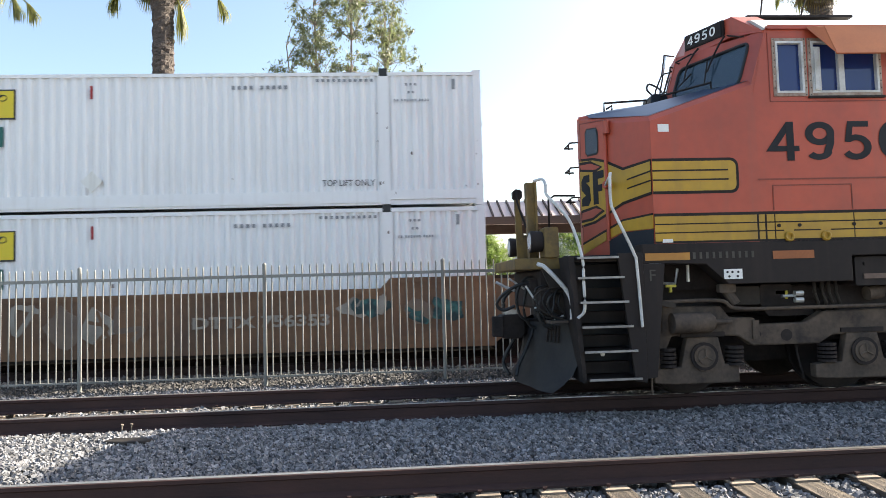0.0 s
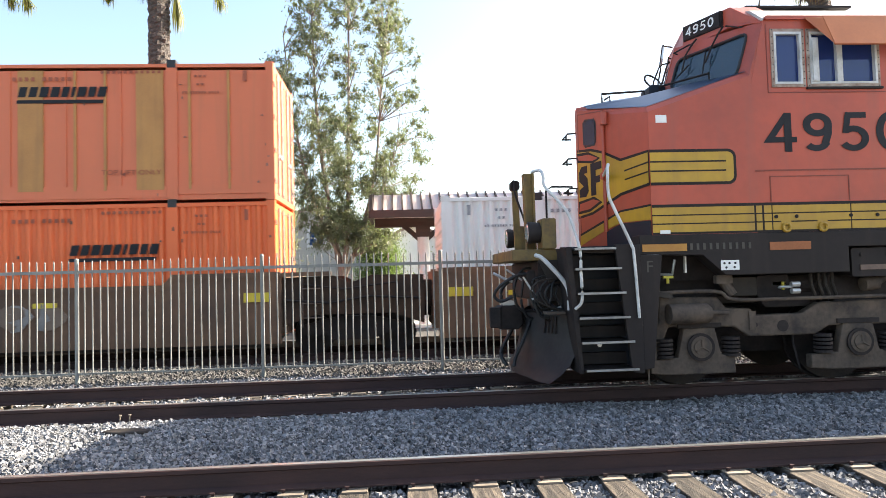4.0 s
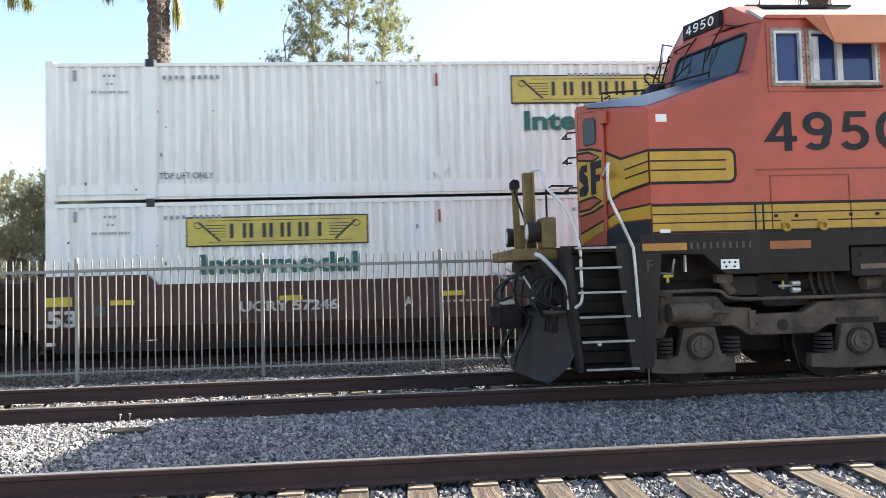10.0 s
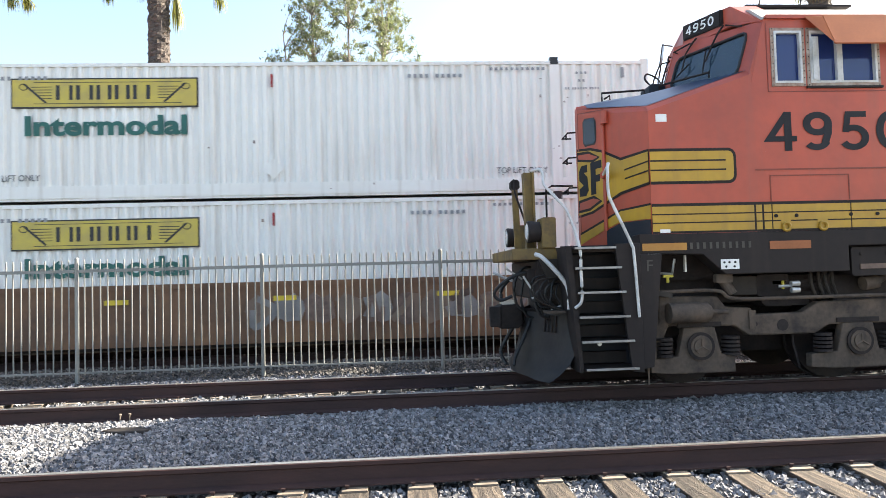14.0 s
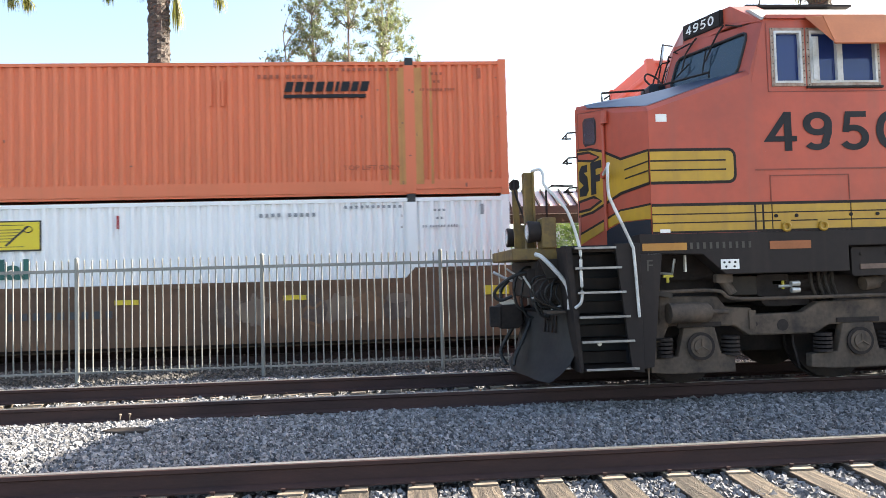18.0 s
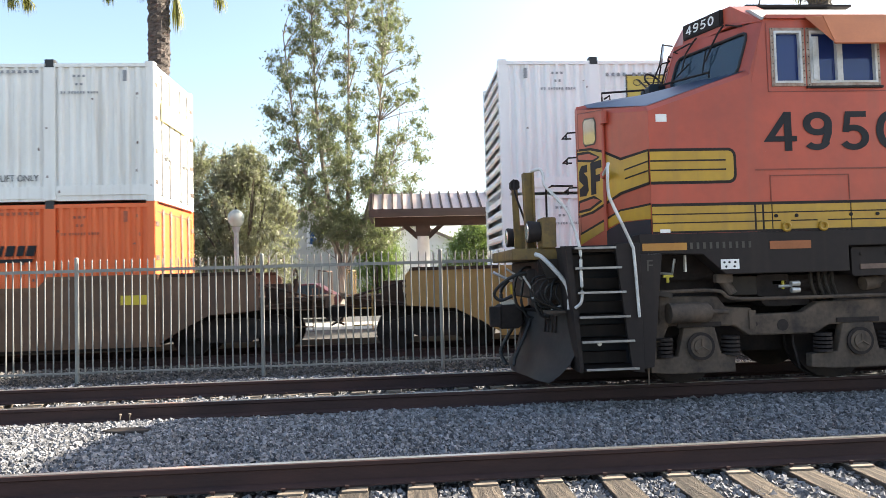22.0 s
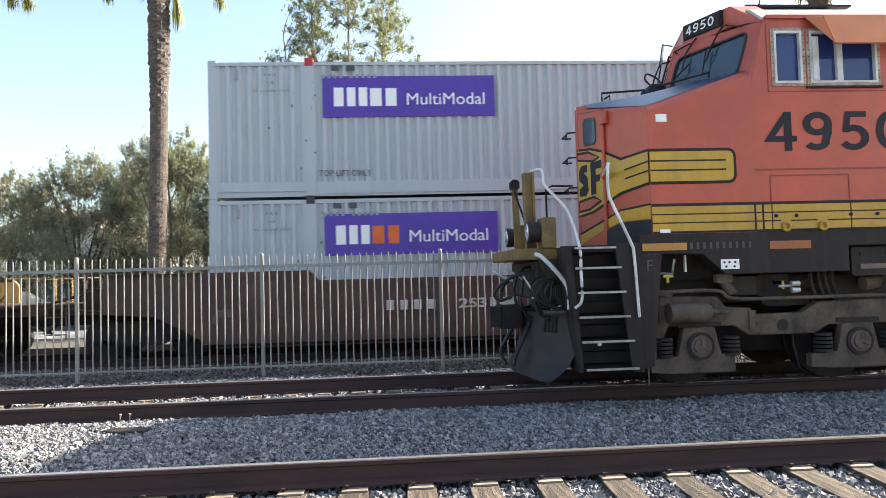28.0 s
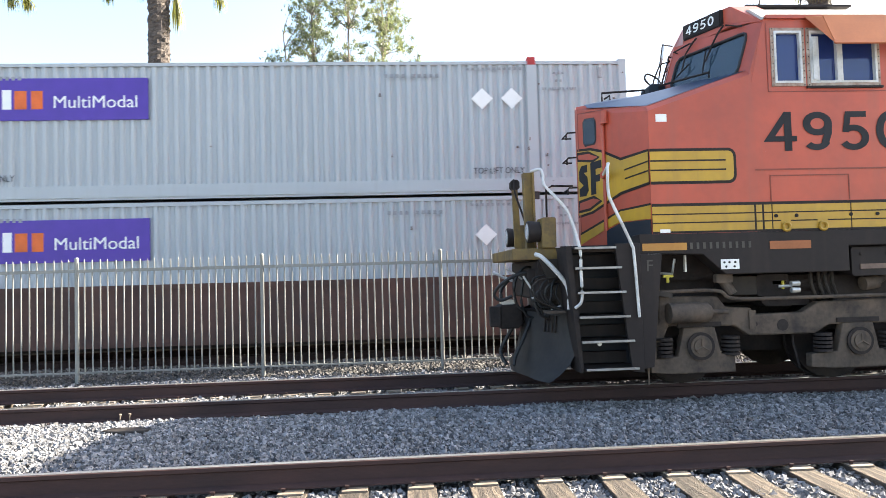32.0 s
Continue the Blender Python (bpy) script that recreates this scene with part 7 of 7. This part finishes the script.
def palm(x, y, h, label, seed, r0=0.33, tufts=()):
    t = thing("palm_tree", label, "palm tree", (x, y, -0.25))
    rn = random.Random(seed)
    tm = M()
    n = int(h / 0.10)
    rings = []
    for i in range(n + 1):
        z = i * h / n
        rr = r0 * (1 - 0.08 * z / h) + 0.07 * min(1, max(0, (z - h + 6.2) / 1.4)) + 0.20 * max(0, z - h + 3.0) / 3.0
        bend = 0.25 * math.sin(z / h * 2.0) - 0.12
        k0 = 0.05 if z < h - 7 else 0.13
        rings.append([(bend + q * math.cos(k * 0.3491), q * math.sin(k * 0.3491), z + rn.uniform(-0.035, 0.035)) for k in range(18) for q in [rr * (1 + (k0 * 0.7 if (k + i) % 3 == 0 else 0) + rn.uniform(-k0, k0) * 0.7)]])
    part("trunk", tm.loft(rings), PALMB, t, "rough brown palm trunk")
    for dx, dz, ln in tufts:
        tf = M()
        for i in range(70):
            a, q = rn.uniform(0, 6.28), rn.uniform(0.02, 0.30)
            p0 = Vector((dx * 0.93 + 0.25 * q * math.cos(a), 0.25 * q * math.sin(a), dz + ln))
            p1 = Vector((dx + q * math.cos(a), q * math.sin(a), dz + ln * rn.uniform(0.35, 0.55)))
            p2 = Vector((dx + q * 1.05 * math.cos(a), q * 1.05 * math.sin(a), dz + ln * rn.uniform(-0.05, 0.2)))
            wv = Vector((math.sin(a), -math.cos(a), 0)) * 0.016
            tf.add([p0 - wv, p0 + wv, p1 + wv, p1 - wv, p2], [(0, 1, 2, 3), (3, 2, 4)])
        tf.tube([(dx * 0.93, 0, dz + ln), (dx * 0.6, 0, dz + ln + 0.9), (0, 0, h)], 0.025, 5)
        part("drooping_frond", tf, LEAF_H, t, "yellowing frond hanging down")
    fr, dead = M(), M()
    for i in range(64):
        a = i * 2.4 + rn.uniform(-0.2, 0.2)
        el = rn.uniform(-1.3, 1.2)
        ln = rn.uniform(2.5, 3.4)
        tgt = dead if el < -0.55 else fr
        pts, el2 = [Vector((0, 0, h))], el
        for k in range(7):
            el2 -= 0.26
            pts.append(pts[-1] + Vector((math.cos(a) * math.cos(el2), math.sin(a) * math.cos(el2), math.sin(el2))) * ln / 7)
        tgt.tube(pts[:5], 0.03, 5)
        hub, d = pts[4], (pts[5] - pts[4]).normalized()
        sidev = d.cross(Vector((0, 0, 1))).normalized()
        for k in range(22):
            ph = (k - 10.5) / 10.5 * 1.5
            dd = (d * math.cos(ph) + sidev * math.sin(ph)).normalized()
            le = 0.95 * (1 - 0.25 * abs(ph) / 1.5)
            w = dd.cross(Vector((0, 0, 1))).normalized() * 0.022
            m1 = hub + dd * le * 0.6
            tp = m1 + (dd * 0.55 + Vector((0, 0, -0.75))) * le * 0.45
            tgt.add([hub - w * 0.4, hub + w * 0.4, m1 + w, m1 - w, tp], [(0, 1, 2, 3), (3, 2, 4)])
    part("crown", fr, LEAF_P, t, "green fan fronds")
    part("dry_skirt", dead, LEAF_D, t, "dry hanging fronds")
    return t


palm(-9.08, 26.0, 15.3, "tall fan palm with a rough brown trunk", 3, 0.33, ((0.82, 11.25, 1.6), (2.45, 12.05, 1.0), (-1.75, 12.35, 1.0)))
palm(-16.7, 26.0, 15.0, "tall fan palm with fronds hanging into view", 6, 0.33, ((2.3, 12.1, 1.0), (2.9, 12.0, 0.9), (0.9, 11.6, 1.4), (1.25, 11.4, 1.2)))
palm(17.6, 26.0, 15.0, "tall fan palm behind the locomotive", 9)

# platform beyond the train
tagged(part("platform", M().box(-80, 80, 20.4, 23.6, -0.40, -0.12), CONC, bevel=0.02), "pale concrete station platform beyond the train", "platform", kind="structure")
tagged(part("car_park", M().box(-80, 80, 23.7, 46, -0.28, -0.20), mat("asphalt", (0.06, 0.06, 0.062), 0.9, col2=(0.09, 0.088, 0.085), fine=60, bump=0.3)), "grey asphalt car park behind the platform", "car park", kind="structure")

tagged(part("near_platform", M().box(-80, 80, -30, 2.4, -0.35, -0.12), mat("worn_paving", (0.26, 0.25, 0.24), 0.9, col2=(0.19, 0.18, 0.17), scale=1.2, fine=30, bump=0.2), bevel=0.02), "worn grey paving beside the nearest track", "platform", kind="structure")

# dark colour stands in for shade on the track side of the platform
tagged(part("platform_edge", M().box(-80, 80, 17.4, 20.39, -0.45, -0.125), mat("shaded_paving", (0.07, 0.062, 0.055), 0.9, col2=(0.045, 0.04, 0.036), scale=1.5, fine=30, bump=0.3)), "paved strip along the far track, coloured dark for shade", "pavement", kind="structure")

# shelter
BROWNW = mat("brown_timber", (0.075, 0.045, 0.035), 0.7, col2=(0.045, 0.03, 0.025), scale=2, fine=20, stretch=(0.4, 3, 3), bump=0.2)
METR = mat("shelter_roof_metal", (0.64, 0.52, 0.48), 0.34, 0.1, col2=(0.50, 0.38, 0.34), scale=1.0, bump=0.05)
sh = thing("platform_shelter", "open platform shelter with a brown standing-seam metal roof", "shelter", (2.6, 22.0, -0.12))
rz = lambda y: 3.60 + (y + 1.2) * 0.52
part("roof", M().prism([(-1.25, rz(-1.25)), (0, rz(0)), (0, rz(0) + 0.06), (-1.25, rz(-1.25) + 0.06)], -3.35, 6.0, "x").prism([(1.25, rz(-1.25)), (0, rz(0)), (0, rz(0) + 0.06), (1.25, rz(-1.25) + 0.06)], -3.35, 6.0, "x"), METR, sh, "brown metal roof")
for i in range(31):
    x = -3.35 + i * 0.31
    part("seam", M().prism([(-1.26, rz(-1.25) + 0.06), (0, rz(0) + 0.06), (0, rz(0) + 0.13), (-1.26, rz(-1.25) + 0.13)], x, x + 0.05, "x"), BROWNW, sh)
part("fascia", M().box(-3.4, 6.05, -1.32, -1.24, rz(-1.25) - 0.16, rz(-1.25) + 0.08), BROWNW, sh)
part("gable_board", M().prism([(-1.3, rz(-1.25) - 0.16), (-1.3, rz(-1.25) + 0.05), (0, rz(0) + 0.1), (1.3, rz(-1.25) + 0.05), (1.3, rz(-1.25) - 0.16)], -3.45, -3.36, "x"), BROWNW, sh)
part("beam", M().box(-3.3, 6.0, -0.12, 0.12, 3.2, 3.5), BROWNW, sh)
for x in (4.4,):
    part("post", M().box(x - 0.14, x + 0.14, -0.14, 0.14, 0, 3.25), BROWNW, sh, bevel=0.01)
for x in (-1.72, 2.0):
    part("column", M().cyl((x, 0, 0), (x, 0, 2.92), 0.2, 18), WHITE, sh, "white round column", smooth=True)
    part("brace", M().prism([(x - 0.75, 3.25), (x - 0.52, 3.25), (x - 0.1, 2.88), (x - 0.1, 2.66)], -0.06, 0.06, "y").prism([(x + 0.75, 3.25), (x + 0.52, 3.25), (x + 0.1, 2.88), (x + 0.1, 2.66)], -0.06, 0.06, "y").box(x - 0.23, x + 0.23, -0.23, 0.23, 2.86, 3.22), BROWNW, sh)

# lamp
lmp = thing("street_lamp", "pale platform lamp post with a globe", "street lamp", (-5.2, 22.0, -0.12))
part("pole", M().cyl((0, 0, 0), (0, 0, 0.6), 0.16, 14, 0.11).cyl((0, 0, 0.6), (0, 0, 3.13), 0.085, 12, 0.075).cyl((0, 0, 3.13), (0, 0, 3.30), 0.09, 12, 0.15), mat("lamp_pole", (0.42, 0.42, 0.42), 0.5, scale=3), lmp, smooth=True)
gb = [[(0.27 * math.sin(a) * math.cos(b * 0.4488), 0.27 * math.sin(a) * math.sin(b * 0.4488), 3.58 - 0.30 * math.cos(a)) for b in range(14)] for a in [0.35 + i * 0.28 for i in range(10)]]
part("globe", M().loft(gb), mat("globe_milk", (0.42, 0.44, 0.40), 0.25, col2=(0.36, 0.38, 0.34), bump=0), lmp, smooth=True)
part("finial", M().cyl((0, 0, 3.84), (0, 0, 3.98), 0.05, 10, 0.01), BLACK, lmp)

# houses beyond
STUCCO = mat("stucco", (0.52, 0.50, 0.47), 0.9, col2=(0.44, 0.42, 0.39), scale=1, fine=30, bump=0.2)
TILE = mat("roof_tile", (0.30, 0.22, 0.18), 0.85, scale=2, fine=12, bump=0.4)
BLUEPANE = glass_mat("blue_pane", (0.03, 0.10, 0.28))


def house(x, y, w, d, h, label, win=True, skin=STUCCO):
    t = thing("house", label, "house", (x, y, -0.22))
    part("wall", M().box(-w, w, 0, d, 0, h).prism([(-w, h), (w, h), (0, h + w * 0.45)], 0, d, "y"), skin, t)
    part("roof", M().prism([(-w - 0.4, h - 0.18), (0, h + w * 0.45), (0, h + w * 0.45 + 0.18), (-w - 0.4, h)], -0.4, d + 0.4, "y").prism([(w + 0.4, h - 0.18), (0, h + w * 0.45), (0, h + w * 0.45 + 0.18), (w + 0.4, h)], -0.4, d + 0.4, "y"), TILE, t)
    if win:
        wd = part("window", M().box(-0.58, 0.58, -0.06, 0.02, h - 0.95, h + 0.15), PLAINW, t, "white cross-barred window")
        for sx in (-1, 1):
            for sz in (-1, 1):
                part("pane", M().box(min(sx * 0.05, sx * 0.40), max(sx * 0.05, sx * 0.40), -0.07, -0.058, h - 0.4 + min(sz * 0.05, sz * 0.40), h - 0.4 + max(sz * 0.05, sz * 0.40)), BLUEPANE, wd, "blue glass")
    return t


house(-4.75, 40.0, 3.4, 8, 4.5, "grey stucco house with a white blue-paned window")
house(1.2, 44.0, 3.2, 8, 3.6, "pale stucco house with a low gable roof", False, mat("white_stucco", (0.80, 0.79, 0.76), 0.9, col2=(0.70, 0.69, 0.66), scale=1, fine=30, bump=0.2))
house(14.0, 46.0, 7.0, 8, 3.6, "pale stucco house behind the trees", False)
house(-24.0, 48.0, 8.0, 8, 3.4, "low pale house behind the bushes", False)


def parked_car(x, y, label, material):
    t = thing("parked_car", label, "car", (x, y, -0.20), group="parked cars")
    prof = [(-2.25, 0.35), (-2.28, 0.70), (-2.1, 0.88), (-1.25, 0.98), (-0.65, 1.42), (0.75, 1.45), (1.45, 1.02), (2.15, 0.92), (2.27, 0.65), (2.2, 0.35)]
    part("body", M().prism(prof, -0.86, 0.86, "y"), material, t, bevel=0.05, smooth=True)
    for s in (-1, 1):
        part("side_window", M().prism([(-1.05, 1.0), (-0.58, 1.36), (0.68, 1.38), (1.2, 1.02)], min(s * 0.865, s * 0.875), max(s * 0.865, s * 0.875), "y"), GLASS, t)
        for wx in (-1.38, 1.38):
            wl = part("wheel", M().cyl((wx, s * 0.70, 0.32), (wx, s * 0.89, 0.32), 0.32, 20), RUBBER, t)
            part("rim", M().cyl((wx, s * 0.88, 0.32), (wx, s * 0.90, 0.32), 0.2, 14), SILVER, wl)
    return t


for x, y, lab, mt in ((-3.9, 26.6, "dark red saloon car parked behind the platform", mat("maroon_paint", (0.10, 0.02, 0.02), 0.3, bump=0)), (-9.6, 26.3, "white saloon car parked behind the platform", WHITE), (-15.2, 26.3, "silver saloon car parked behind the platform", SILVER), (9.0, 26.5, "dark saloon car parked behind the platform", NAVY)):
    parked_car(x, y, lab, mt)


# ---- movement ----
UNEVEN = {2.0: -0.06, 3.0: 0.03, 6.0: 0.04, 7.0: -0.02, 8.0: 0.04, 9.0: -0.02, 11.0: -0.03, 11.5: -0.05, 13.5: 0.06, 14.0: 0.07, 14.5: 0.08, 15.0: 0.04, 16.0: -0.06, 16.5: -0.10, 17.0: -0.04, 18.0: 0.04, 18.5: -0.08,
          20.0: 0.09, 20.5: -0.08, 21.5: -0.04, 22.0: 0.13, 22.5: -0.05, 24.0: 0.16, 24.5: -0.08, 25.0: -0.06, 25.5: -0.04, 27.5: 0.09, 28.0: -0.03, 29.5: -0.05, 30.5: 0.05, 31.0: -0.05}


def travelled(t):
    """Metres gone, with the slight surging of the train."""
    u = t / 32.0
    k = math.floor(t * 2) / 2
    w = (t - k) * 2
    w = w * w * (3 - 2 * w)
    return 32.0 * (11.894 * u + 0.016 * u ** 2 - 1.349 * u ** 3 + 1.480 * u ** 4 - 0.464 * u ** 5) + UNEVEN.get(k, 0) * (1 - w) + UNEVEN.get(k + 0.5, 0) * w


def motions():
    times = [i * 0.5 for i in range(65)]
    for ob, x, z in TRAIN:
        walk(ob, [(t, pose(x - travelled(t), YT, z)) for t in times])
    for ob, x in WHEELS:
        near = [f for f in range(0, 32 * FPS + 1) if abs(ob.parent["start"] + x - travelled(f / FPS)) < 36]
        turn = lambda f: pose(x, 0, 0.42) @ Matrix.Rotation(-travelled(f / FPS) / 0.42, 4, "Y")
        rows = [(f / FPS, turn(f)) for f in near]
        if near[0] > 0:
            rows.insert(0, (0.0, turn(near[0])))
        if near[-1] < 32 * FPS:
            rows.append((32.0, turn(near[-1])))
        walk(ob, rows)


motions()
